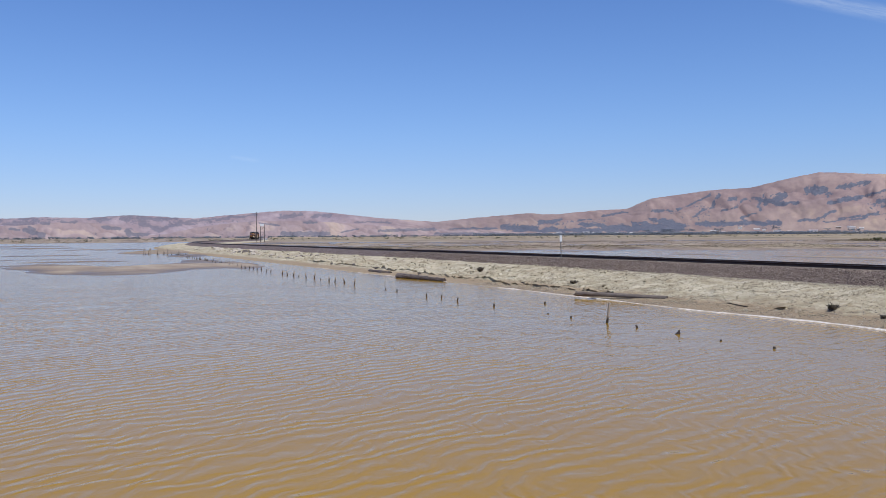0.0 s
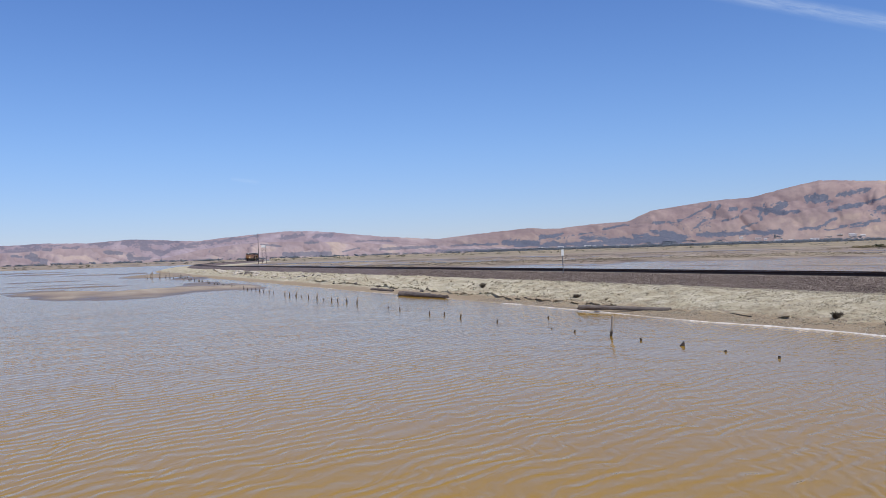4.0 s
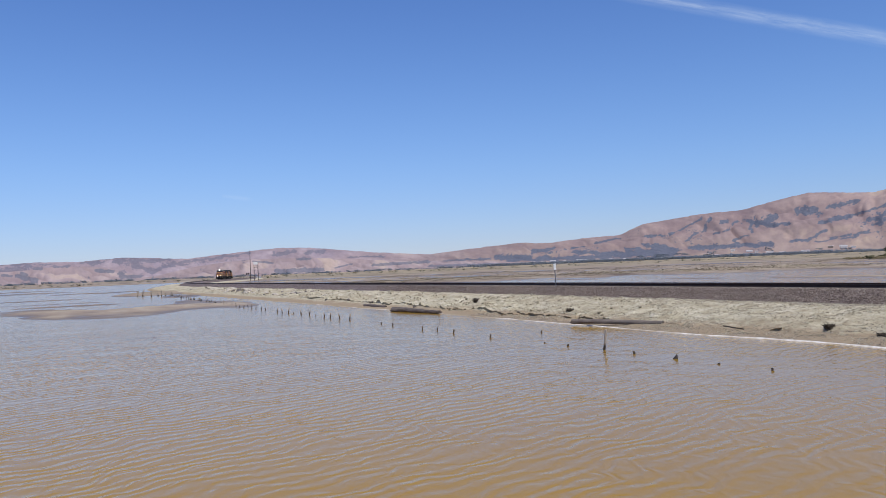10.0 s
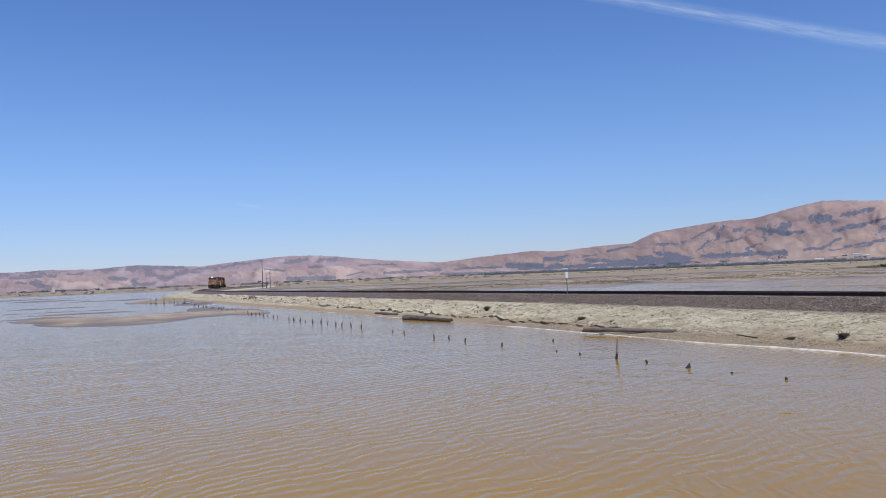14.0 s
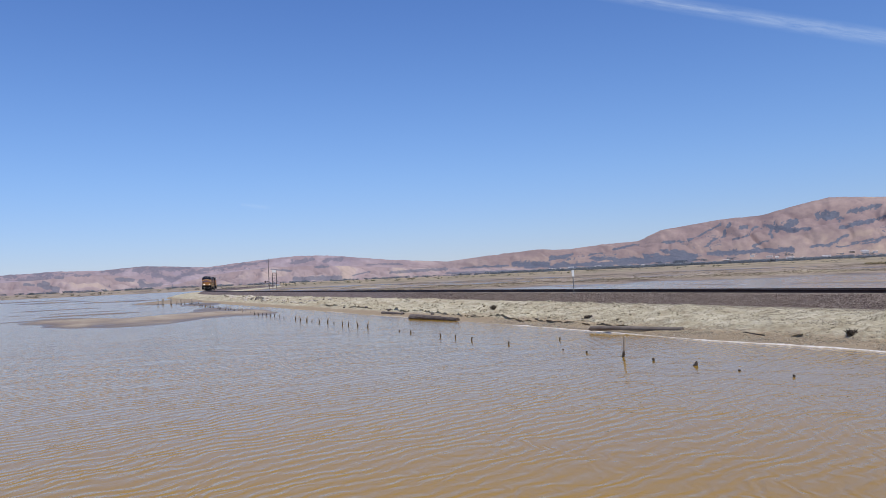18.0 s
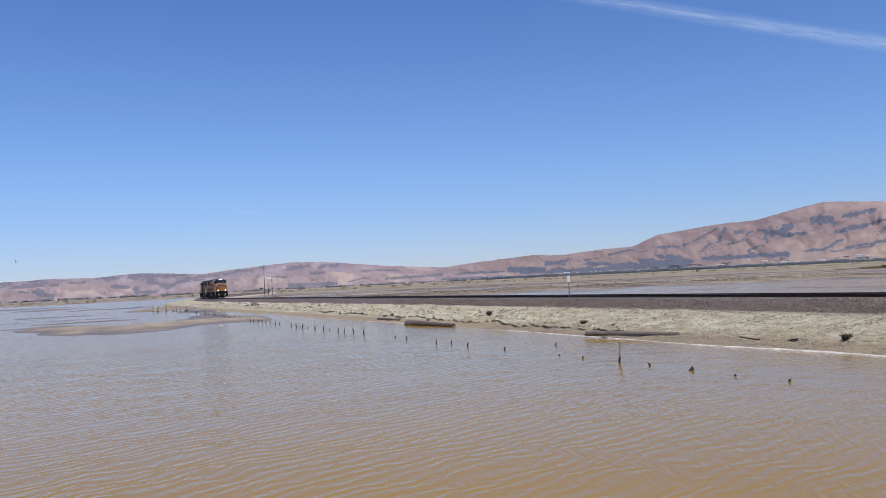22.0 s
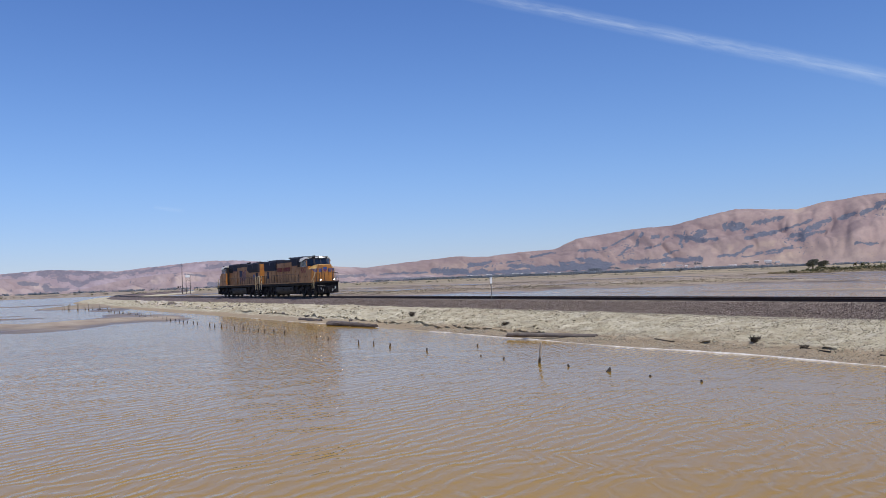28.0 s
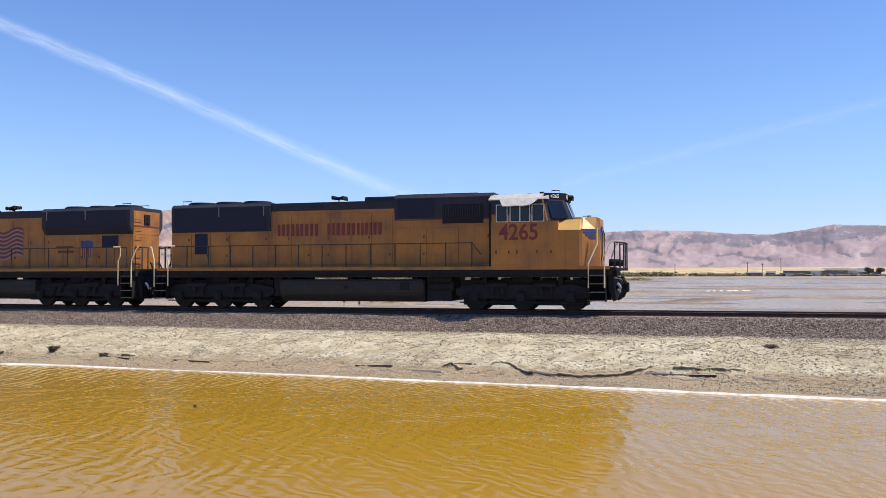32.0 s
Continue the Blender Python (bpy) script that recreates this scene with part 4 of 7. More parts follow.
WOODS_FAR = [(70.51, 2.19, 72.52, 2.31, 0.15), (72.41, 2.1, 74.68, 1.94, 0.21), (73.18, 2.36, 75.33, 2.57, 0.18), (74.68, 2.17, 76.16, 2.2, 0.15), (75.33, 2.68, 77.8, 2.59, 0.15), (76.16, 2.37, 77.8, 2.45, 0.12), (71.4, 1.88, 72.07, 1.77, 0.12),
             (69.7, 0.99, 71.28, 0.8, 0.09), (75.1, 1.29, 75.93, 0.93, 0.04), (76.55, 1.1, 76.96, 1.03, 0.09), (57.8, 2.1, 60.8, 2.2, 0.12), (58.5, 1.4, 60.2, 1.25, 0.07)]


def stroke_distance(az, el, strokes):
    """Distance to the nearest wood, in half widths."""
    out = np.full(az.shape, 99.0)
    for a0, e0, a1, e1, w in strokes:
        m = (az > min(a0, a1) - 6 * w) & (az < max(a0, a1) + 6 * w)
        da, de = a1 - a0, e1 - e0
        A, E = az[m], el[m]
        f = np.clip(((A - a0) * da + (E - e0) * de) / (da * da + de * de), 0, 1)
        out[m] = np.minimum(out[m], np.hypot(A - a0 - f * da, E - e0 - f * de) / (0.85 * w + 0.012))
    return out


def ravine(p, q, seed, octaves=2):
    """Narrow branching lines, 1 in their bottom."""
    return 1 - np.clip(abs(fractal(p, q, seed, octaves)) * 2.8, 0, 1)


def hill_height(az, u):
    """Height of the slopes at bearing az (degrees) and u from foot (0) to crest (1); also how deep in a gully."""
    el = np.interp(az, [a for a, _ in RIDGE], [e for _, e in RIDGE])
    el = el + 0.06 * fractal(az / 1.3, 0 * az, 90, 3) + 0.03 * fractal(az / 0.35, 0 * az, 91, 2)
    crest = np.tan(np.radians(el)) * TOP + 3.25
    # the gullies run down aslant, closer together towards the foot
    slant = az + 4.5 * np.clip((30 - az) / 10, -0.6, 1) * u + 0.9 * fractal(az * 0.4, u * 2.5, 93, 3)
    g1 = ravine(slant * 0.30, u * 1.3, 100, 3)
    g2 = ravine(slant * 0.75 + 5, u * 1.6, 110)
    g3 = ravine(slant * 2.0, u * 3.0, 120)
    cut = 0.72 * g1 ** 1.2 + 0.22 * g2 ** 2 + 0.06 * g3 ** 2
    # side gullies that meet in forks, most of all on the eastern slopes
    bend = 0.5 * fractal(az * 0.8, u * 3, 94, 2)
    fork = np.maximum(ravine((az + 2.4 * u + bend) * 0.34, u * 0.9, 104), ravine((az - 2.4 * u + bend) * 0.34 + 9, u * 0.9, 107)) ** 1.3
    fork = fork * (0.35 + 0.65 * np.clip((az - 24) / 6, 0, 1))
    mid = np.clip(4 * u * (1 - u), 0, 1)
    # a long toe, then the slope proper, in rounded shoulders
    rise = np.interp(u, [0, 0.12, 0.30, 0.45, 0.7, 0.88, 1.0], [0, 0.03, 0.12, 0.30, 0.68, 0.92, 1.0])
    roll = (0.20 + 0.08 * np.clip((az - 28) / 6, 0, 1)) * fractal(az * 0.22 + u, u * 2.6, 130, 3) * mid * np.clip(rise * 3, 0, 1)
    return crest * np.clip(rise + roll, 0, 1.02) * (1 - (0.28 - 0.19 * np.clip((az - 28) / 6, 0, 1)) * cut * mid) * (1 - 0.12 * fork * mid), np.maximum(cut * (1 - 0.35 * np.clip((az - 28) / 6, 0, 1)), 0.5 * fork)


def slope_uv(ob, az, h):
    """Bearing and height in kilometres, for the grain of the slopes."""
    layer = ob.data.uv_layers.new(name="slope")
    uv = np.stack([np.radians(az).ravel() * 3.6, h.ravel() * 0.0012], 1)
    k = np.empty(len(ob.data.loops), np.int32)
    ob.data.loops.foreach_get("vertex_index", k)
    layer.data.foreach_set("uv", uv[k].astype(np.float32).ravel())


def build_hills():
    az = np.arange(-70, 130, 0.085)
    u = np.concatenate([np.linspace(0, 0.3, 22), np.linspace(0.31, 1, 92), [1.04, 1.12]])
    A, U = np.meshgrid(az, u, indexing="ij")
    h, cut = hill_height(A, np.clip(U, 0, 1))
    r = FOOT + (TOP - FOOT) * U
    strokes = (*WOODS_MAIN, *WOODS_LOW, *WOODS_SADDLE, *WOODS_NORTH, *WOODS_EAST, *WOODS_EDGE, *WOODS_SOUTH, *WOODS_FAR)
    d = stroke_distance(A, np.degrees(np.arctan2(h - EYE[2], r)), strokes)
    # the wooded gullies are cut into the slope
    h = h - h * (0.04 * np.exp(-(d / 1.6) ** 2) + 0.03 * np.exp(-(d / 4.5) ** 1.4)) * np.clip(4 * U * (1 - U), 0, 1) * np.clip(U * 3 - 0.6, 0, 1)
    el = np.degrees(np.arctan2(h - EYE[2], r))
    d = stroke_distance(A + 0.34 * fractal(A * 1.3, el * 2.0, 171, 4, 0.6), el + 0.17 * fractal(A * 1.3, el * 2.0, 175, 4, 0.6), strokes)
    d = d / np.clip(0.95 + 0.9 * fractal(A * 2.2, el * 3.0, 178, 2), 0.45, 1.6)
    h = h * np.where(U > 1, 1 - (U - 1) * 3, 1) - 3 * (U == 0)
    co = np.stack([np.sin(np.radians(A)) * r, np.cos(np.radians(A)) * r, h], -1).reshape(-1, 3)
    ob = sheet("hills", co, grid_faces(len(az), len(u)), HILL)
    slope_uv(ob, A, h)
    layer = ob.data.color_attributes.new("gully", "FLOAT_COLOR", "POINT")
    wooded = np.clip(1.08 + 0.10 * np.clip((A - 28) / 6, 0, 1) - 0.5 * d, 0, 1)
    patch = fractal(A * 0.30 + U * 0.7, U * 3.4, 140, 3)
    # share of distance haze put into the colour, strongest at both ends
    haze_share = np.clip((4 - A) / 12, 0, 1) * 0.85 + 0.15 + 0.72 * np.clip((A - 50) / 12, 0, 1)
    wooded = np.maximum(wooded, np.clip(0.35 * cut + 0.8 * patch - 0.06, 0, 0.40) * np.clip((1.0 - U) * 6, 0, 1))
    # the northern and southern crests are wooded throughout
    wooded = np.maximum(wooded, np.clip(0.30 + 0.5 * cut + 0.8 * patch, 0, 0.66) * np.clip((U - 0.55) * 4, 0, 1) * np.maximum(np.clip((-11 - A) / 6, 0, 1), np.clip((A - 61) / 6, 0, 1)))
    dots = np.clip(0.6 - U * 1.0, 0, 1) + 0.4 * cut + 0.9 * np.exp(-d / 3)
    # pale on spurs, dark in hollows, with relief shading in the tint
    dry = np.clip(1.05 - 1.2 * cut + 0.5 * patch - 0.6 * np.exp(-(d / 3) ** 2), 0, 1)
    col = np.stack([wooded, dots, haze_share, dry], -1).reshape(-1).astype(np.float32)
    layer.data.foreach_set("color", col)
    tagged(ob, "summer-dry pinkish brown hills with dark oak woods in the gullies", "hills", kind="structure")


SPURS = [(-44, 0.4), (-30, 0.7), (-26.4, 0.82), (-24.7, 1.0), (-22.7, 0.98), (-21.1, 0.72), (-19.8, 0.32), (-18.9, 0.12), (-17.9, 0.35), (-16, 0.72), (-14.3, 0.92), (-12.2, 1.08), (-10.2, 1.05), (-7.8, 0.98), (-5.4, 0.8), (-2, 0.55), (3, 0.35), (7.5, 0.08), (9, 0.0)]


def build_foothills():
    """Bare rounded spurs in front of the wooded northern ridge."""
    az = np.arange(-44, 9, 0.07)
    u = np.concatenate([np.linspace(0, 1, 44), [1.1, 1.3]])
    A, U = np.meshgrid(az, u, indexing="ij")
    el = np.interp(A, [a for a, _ in SPURS], [e for _, e in SPURS])
    k = np.hanning(21)
    smooth = np.stack([np.convolve(np.pad(el[:, j], 10, "edge"), k / k.sum(), "valid") for j in range(el.shape[1])], 1)
    crest = np.tan(np.radians(smooth + 0.035 * fractal(A / 0.8, 0 * A, 160, 3))) * 2480 + 3.0
    r = 2300 + 180 * U
    slant = A + 0.8 * U
    gully = ravine(slant * 0.5, U * 0.9, 161)
    fine = ravine(slant * 1.5, U * 1.8, 165)
    mid = np.clip(4 * U * (1 - U), 0, 1)
    h = crest * np.clip(U, 0, 1) ** 0.85 * (1 - (0.42 * gully ** 2 + 0.20 * fine ** 2) * mid ** 0.7)
    h = h * np.where(U > 1, 1 - (U - 1) * 2, 1) - 2 * (U == 0)
    co = np.stack([np.sin(np.radians(A)) * r, np.cos(np.radians(A)) * r, h], -1).reshape(-1, 3)
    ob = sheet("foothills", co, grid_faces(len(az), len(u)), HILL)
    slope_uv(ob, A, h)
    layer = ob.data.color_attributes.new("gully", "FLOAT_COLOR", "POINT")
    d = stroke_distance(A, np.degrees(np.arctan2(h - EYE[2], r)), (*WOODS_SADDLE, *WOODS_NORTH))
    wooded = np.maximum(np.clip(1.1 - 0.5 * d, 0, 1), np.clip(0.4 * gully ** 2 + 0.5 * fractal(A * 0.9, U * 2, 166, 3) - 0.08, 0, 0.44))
    # third value: painted distance haze; fourth: spur and hollow tint
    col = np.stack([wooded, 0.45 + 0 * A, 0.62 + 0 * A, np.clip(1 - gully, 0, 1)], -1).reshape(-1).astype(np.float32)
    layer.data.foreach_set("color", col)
    tagged(ob, "bare rounded pinkish foothills below the wooded ridge", "hills", kind="structure")


def sky_streak(name, pts, width, strength, label):
    """A vapour trail high up, as a thin ribbon."""
    R0 = 4600.0
    pts = [Vector((math.sin(radians(a)) * math.cos(radians(e)), math.cos(radians(a)) * math.cos(radians(e)), math.sin(radians(e)))) * R0 for a, e in pts]
    b = bmesh.new()
    uv = b.loops.layers.uv.new("UVMap")
    rows = []
    steps = 60
    for k in range(steps + 1):
        q = k / steps * (len(pts) - 1)
        i = min(int(q), len(pts) - 2)
        p = pts[i].lerp(pts[i + 1], q - i)
        d = (pts[i + 1] - pts[i]).normalized()
        n = d.cross(p.normalized()).normalized() * R0 * radians(width) * (0.8 + 0.3 * k / steps)
        rows.append([b.verts.new(p + n), b.verts.new(p), b.verts.new(p - n)])
    for k in range(steps):
        for j in range(2):
            f = b.faces.new((rows[k][j], rows[k + 1][j], rows[k + 1][j + 1], rows[k][j + 1]))
            for lp, (uu, vv) in zip(f.loops, ((k, j), (k + 1, j), (k + 1, j + 1), (k, j + 1))):
                lp[uv].uv = (uu / steps, vv / 2)
    ob = part(name, b, vapour_material(name, strength))
    ob.visible_shadow = False
    return tagged(ob, label, "contrail", kind="structure")


build_ground()
water = build_water()
build_embankment()
build_ledge()
build_shoreline()
build_hills()
build_foothills()
sky_streak("contrail", [(2, 20.2), (10, 18.3), (14.4, 17.15), (21.7, 15.0), (25.8, 13.7), (31.7, 11.7), (37.7, 9.3), (45, 6.25), (48.6, 5.0), (53, 3.6)], 0.66, 0.40, "white jet vapour trail slanting across the blue sky")
sky_streak("cloud_wisp", [(-14.2, 5.36), (-13.1, 5.2), (-12.2, 5.1)], 0.22, 0.16, "tiny faint wisp of white cloud low in the sky")
sky_streak("contrail", [(58, 6.0), (66, 7.9), (77, 10.15), (84, 11.6)], 0.6, 0.10, "faint thin jet vapour trail in the blue sky")


# ---- the locomotives ----
def text_shape(words, size, depth=0.006):
    """Raised lettering in Blender's own font, as a bmesh in the XZ plane, centred."""
    cu = bpy.data.curves.new("letters", "FONT")
    cu.body, cu.size, cu.extrude = words, size, depth
    cu.align_x, cu.align_y = "CENTER", "CENTER"
    cu.offset = size * 0.018
    tmp = bpy.data.objects.new("letters", cu)
    scene.collection.objects.link(tmp)
    me = bpy.data.meshes.new_from_object(tmp.evaluated_get(bpy.context.evaluated_depsgraph_get()))
    bpy.data.objects.remove(tmp)
    b = bmesh.new()
    b.from_mesh(me)
    return b


def on_side(b, side, x, y, z):
    """Stands flat artwork (drawn in x right, y up) upon the right or left flank of a body."""
    m = Matrix.Translation((x, side * y, z)) @ Euler((radians(90), 0, 0 if side < 0 else radians(180))).to_matrix().to_4x4()
    bmesh.ops.transform(b, matrix=m, verts=b.verts)
    return b


def truck(parent, cx):
    """A three-axle bogie."""
    b = bmesh.new()
    for sd in (-1, 1):
        prism(b, [(cx - 2.9, 0.62), (cx - 2.6, 0.48), (cx + 2.6, 0.48), (cx + 2.9, 0.62), (cx + 2.9, 0.86), (cx + 2.2, 1.02), (cx - 2.2, 1.02), (cx - 2.9, 0.86)], sd * 1.02, sd * 1.20)
        for k in (-1.05, 1.05):
            for q in (-0.22, 0.22):
                cyl(b, (cx + k + q, sd * 1.24, 0.62), (cx + k + q, sd * 1.24, 0.98), 0.10, 10)
    bx(b, cx - 2.75, cx + 2.75, -0.98, 0.98, 0.55, 1.20)
    bx(b, cx - 0.45, cx + 0.45, -1.02, 1.02, 1.08, 1.315)
    for q in (-1.75, 1.55):
        bx(b, cx + q, cx + q + 0.22, -1.12, 1.12, 1.02, 1.315)
    for q in (-2.3, -0.95, 0.8, 2.15):
        bx(b, cx + q, cx + q + 0.42, -0.9, 0.9, 1.02, 1.29)
    bx(b, cx - 2.7, cx + 2.7, -0.62, 0.62, 0.20, 0.56)
    bogie = part("bogie", b, BLACK, parent, "grimy black three-axle bogie")
    for k in (-2.1, 0.0, 2.1):
        for sd in (-1, 1):
            b = bmesh.new()
            cyl(b, (cx + k, sd * 0.70, 0.53), (cx + k, sd * 0.83, 0.53), 0.53, 28)
            cyl(b, (cx + k, sd * 0.68, 0.53), (cx + k, sd * 0.71, 0.53), 0.56, 28)
            part("wheel", b, STEEL, bogie)
            b = bmesh.new()
            bx(b, cx + k - 0.20, cx + k + 0.20, min(sd * 1.2, sd * 1.34), max(sd * 1.2, sd * 1.34), 0.36, 0.72, 0.03)
            cyl(b, (cx + k, sd * 1.32, 0.53), (cx + k, sd * 1.38, 0.53), 0.13, 12)
            part("axle_box", b, BLACK, bogie)
    for sd in (-1, 1):
        b = bmesh.new()
        for k in (-1.05, 1.05):
            cyl(b, (cx + k - 0.5, sd * 1.27, 1.0), (cx + k + 0.45, sd * 1.27, 1.0), 0.10, 10)
            tube(b, [(cx + k, sd * 1.25, 0.95), (cx + k + 0.3, sd * 1.25, 0.5), (cx + k + 0.55, sd * 1.1, 0.4)], 0.035, 6)
        tube(b, [(cx - 2.7, sd * 1.26, 0.32), (cx + 2.7, sd * 1.26, 0.32)], 0.03, 6)
        part("brake_rigging", b, BLACK, bogie)


def end_steps(parent, x, face, light):
    """Corner stairs with grab rails; face is +1 at the front end, -1 at the back."""
    for sd in (-1, 1):
        b = bmesh.new()
        x0, x1 = sorted((x - face * 0.05, x - face * 0.75))
        bx(b, x0, x0 + 0.03, min(sd * 0.95, sd * 1.53), max(sd * 0.95, sd * 1.53), 0.38, 1.62)
        bx(b, x1 - 0.03, x1, min(sd * 0.95, sd * 1.53), max(sd * 0.95, sd * 1.53), 0.38, 1.62)
        bx(b, x0, x1, sd * 0.95 - 0.015, sd * 0.95 + 0.015, 0.38, 1.62)
        st = part("stairwell", b, BLACK, parent)
        for z in (0.40, 0.72, 1.04, 1.36):
            b = bmesh.new()
            bx(b, x0 + 0.03, x1 - 0.03, min(sd * 1.02, sd * 1.53), max(sd * 1.02, sd * 1.53), z, z + 0.035)
            part("step_tread", b, TREAD, st)
        inner, outer = (x0, x1) if face > 0 else (x1, x0)
        b = bmesh.new()
        if face > 0:
            tube(b, [(inner + 0.34, sd * 1.22, 3.15), (inner + 0.34, sd * 1.30, 2.55), (inner, sd * 1.55, 1.80), (inner, sd * 1.56, 0.9)], 0.030, 8)
        else:
            tube(b, [(inner - face * 0.42, sd * 1.50, 2.68), (inner - face * 0.04, sd * 1.50, 2.68), (inner, sd * 1.52, 2.60), (inner, sd * 1.54, 2.28), (inner - face * 0.10, sd * 1.56, 2.05), (inner - face * 0.10, sd * 1.56, 0.95)], 0.030, 8)
        part("grab_rail", b, light, parent, "pale painted grab rail")
        b = bmesh.new()
        tube(b, [(outer + face * 0.28, sd * 1.42, 2.68), (outer + face * 0.18, sd * 1.46, 2.60), (outer - face * 0.02, sd * 1.55, 2.10), (outer - face * 0.04, sd * 1.56, 1.80), (outer - face * 0.04, sd * 1.56, 0.9)], 0.030, 8)
        part("grab_rail", b, light, parent, "pale painted grab rail")


def locomotive(flare, flag):
    """A six-axle road diesel: cab leading at +x, rail top at z 0."""
    root = thing("locomotive", "", "locomotive", "coupled locomotives")
    # underframe
    b = bmesh.new()
    prism(b, [(-10.8, 1.36), (-10.3, 1.31), (10.3, 1.31), (10.8, 1.36), (10.8, 1.60), (-10.8, 1.60)], -1.45, 1.45)
    frame_ = part("underframe", b, BLACK, root)
    b = bmesh.new()
    bx(b, -10.8, 10.8, -1.53, 1.53, 1.60, 1.70, 0.01)
    part("walkway", b, BLACK, root)
    for sd in (-1, 1):
        b = bmesh.new()
        y0, y1 = sorted((sd * 1.532, sd * 1.545))
        bx(b, -10.75, 10.75, y0, y1, 1.60, 1.725)
        part("sill_stripe", b, YELLOW, frame_, "yellow painted sill edge")
        b = bmesh.new()
        tube(b, [(-9.5, sd * 1.47, 1.36), (9.5, sd * 1.47, 1.36)], 0.035, 6)
        tube(b, [(-4.0, sd * 1.46, 1.42), (4.5, sd * 1.46, 1.42)], 0.025, 6)
        part("air_pipe", b, BLACK, frame_)
    # fuel tank
    b = bmesh.new()
    prism(b, [(-1.05, 0.32), (1.05, 0.32), (1.36, 0.62), (1.42, 0.95), (1.36, 1.22), (-1.36, 1.22), (-1.42, 0.95), (-1.36, 0.62)], -4.75 if flag else -4.3, 2.7, "x")
    bmesh.ops.bevel(b, geom=list(b.edges), offset=0.05, segments=2, affect="EDGES")
    tank = part("fuel_tank", b, TANK, root, "dusty grey-black fuel tank")
    for xx in (-4.0, -1.0, 2.1):
        b = bmesh.new()
        bx(b, xx, xx + 0.25, -1.2, 1.2, 1.13, 1.32)
        part("tank_hanger", b, BLACK, tank)
    for sd in (-1, 1):
        b = bmesh.new()
        bx(b, 1.6, 2.0, min(sd * 1.36, sd * 1.46), max(sd * 1.36, sd * 1.46), 0.8, 1.1, 0.02)
        part("sight_gauge", b, BLACK, tank)
        b = bmesh.new()
        cyl(b, (-1.0, sd * 1.38, 0.9), (-1.0, sd * 1.47, 0.9), 0.07, 10)
        part("filler_cap", b, BLACK, tank)
        b = bmesh.new()
        cyl(b, (2.9, sd * 1.05, 0.95), (4.0, sd * 1.05, 0.95), 0.2, 14)
        part("air_reservoir", b, BLACK, root)
    for name, x0, x1, z0, z1, yy in (("battery_box", 2.75, 3.9, 0.36, 1.31, 1.15), ("equipment_box", -5.3 if flag else -4.75, -4.8 if flag else -4.32, 0.5, 1.31, 1.1)):
        b = bmesh.new()
        bx(b, x0, x1, -yy, yy, z0, z1, 0.03)
        part(name, b, BLACK, root)
    truck(root, 7.0)
    truck(root, -7.0 if flag else -7.6)
    # hood, in three lengths
    dark_z = 3.66
    for name, x0, x1, top, w in (("engine_hood", 1.2, 5.75, 4.66, 1.02), ("long_hood", -4.96, 1.2, 4.44, 0.98), ("radiator_hood", -10.3, -4.96, 4.50, 1.0)):
        split = {"long_hood": 4.12, "radiator_hood": 3.28}.get(name, dark_z)
        b = bmesh.new()
        bx(b, x0, x1, -w, w, 1.70, split)
        lower = part(name, b, YELLOW, root)
        b = bmesh.new()
        wt = w + (flare if name == "radiator_hood" else 0.02)
        chamf = 0.30 if name == "long_hood" else 0.12
        ring = [(-w, split), (w, split), (wt, split + 0.34), (wt, top - 0.14), (wt - chamf, top), (-wt + chamf, top), (-wt, top - 0.14), (-wt, split + 0.34)]
        prism(b, ring, x0 + 0.003, x1 - 0.003, "x")
        part("roof_hood", b, GREY, root, "dark grey painted upper hood")
        if name == "radiator_hood":
            b = bmesh.new()
            prism(b, [(-w, split), (w, split), (w, top - 0.16), (-w, top - 0.16)], x0 - 0.012, x0 + 0.002, "x")
            part("hood_end", b, YELLOW, lower)
        if name == "engine_hood":
            for sd in (-1, 1):
                b = bmesh.new()
                y0, y1 = sorted((sd * (w + 0.004), sd * (w + 0.012)))
                bx(b, x0, x1, y0, y1, split - 0.055, split - 0.01)
                part("red_stripe", b, RED, lower, "thin red lining")
        for sd in (-1, 1):
            n = {"engine_hood": 3, "long_hood": 6, "radiator_hood": 5}[name]
            for k in range(n):
                a0 = x0 + 0.08 + (x1 - x0 - 0.16) * k / n
                a1 = x0 + 0.08 + (x1 - x0 - 0.16) * (k + 1) / n - 0.035
                hi = 3.30 if name == "engine_hood" else (3.98 if name == "long_hood" else 3.16)
                b = bmesh.new()
                y0, y1 = sorted((sd * (w - 0.02), sd * (w + 0.028)))
                bx(b, a0, a1, y0, y1, 1.84, hi, 0.01)
                door = part("hood_door", b, YELLOW, lower)
                for zz in ((2.2,), (2.9,), (), (2.2, 2.9))[(k * 3 + len(name)) % 4]:
                    b = bmesh.new()
                    y2, y3 = sorted((sd * (w + 0.028), sd * (w + 0.06)))
                    bx(b, a1 - 0.14, a1 - 0.09, y2, y3, zz, zz + 0.10)
                    part("latch", b, SEAM, door)
    # intake and radiator panels
    for sd in (-1, 1):
        b = bmesh.new()
        y0, y1 = sorted((sd * 1.035, sd * 1.06))
        bx(b, 1.35, 3.05, y0, y1, 3.74, 4.50)
        part("intake_screen", b, GRILLE, root, "dark blue-black intake screen")
        b = bmesh.new()
        bx(b, 3.45, 5.3, *sorted((sd * 1.035, sd * 1.05)), 3.46, 4.22)
        louv = part("grille_recess", b, BLACK, root)
        for k in range(22):
            b = bmesh.new()
            xx = 3.49 + k * 0.078
            bx(b, xx, xx + 0.03, *sorted((sd * 1.05, sd * 1.075)), 3.75, 4.18)
            part("louvre", b, GREY, louv)
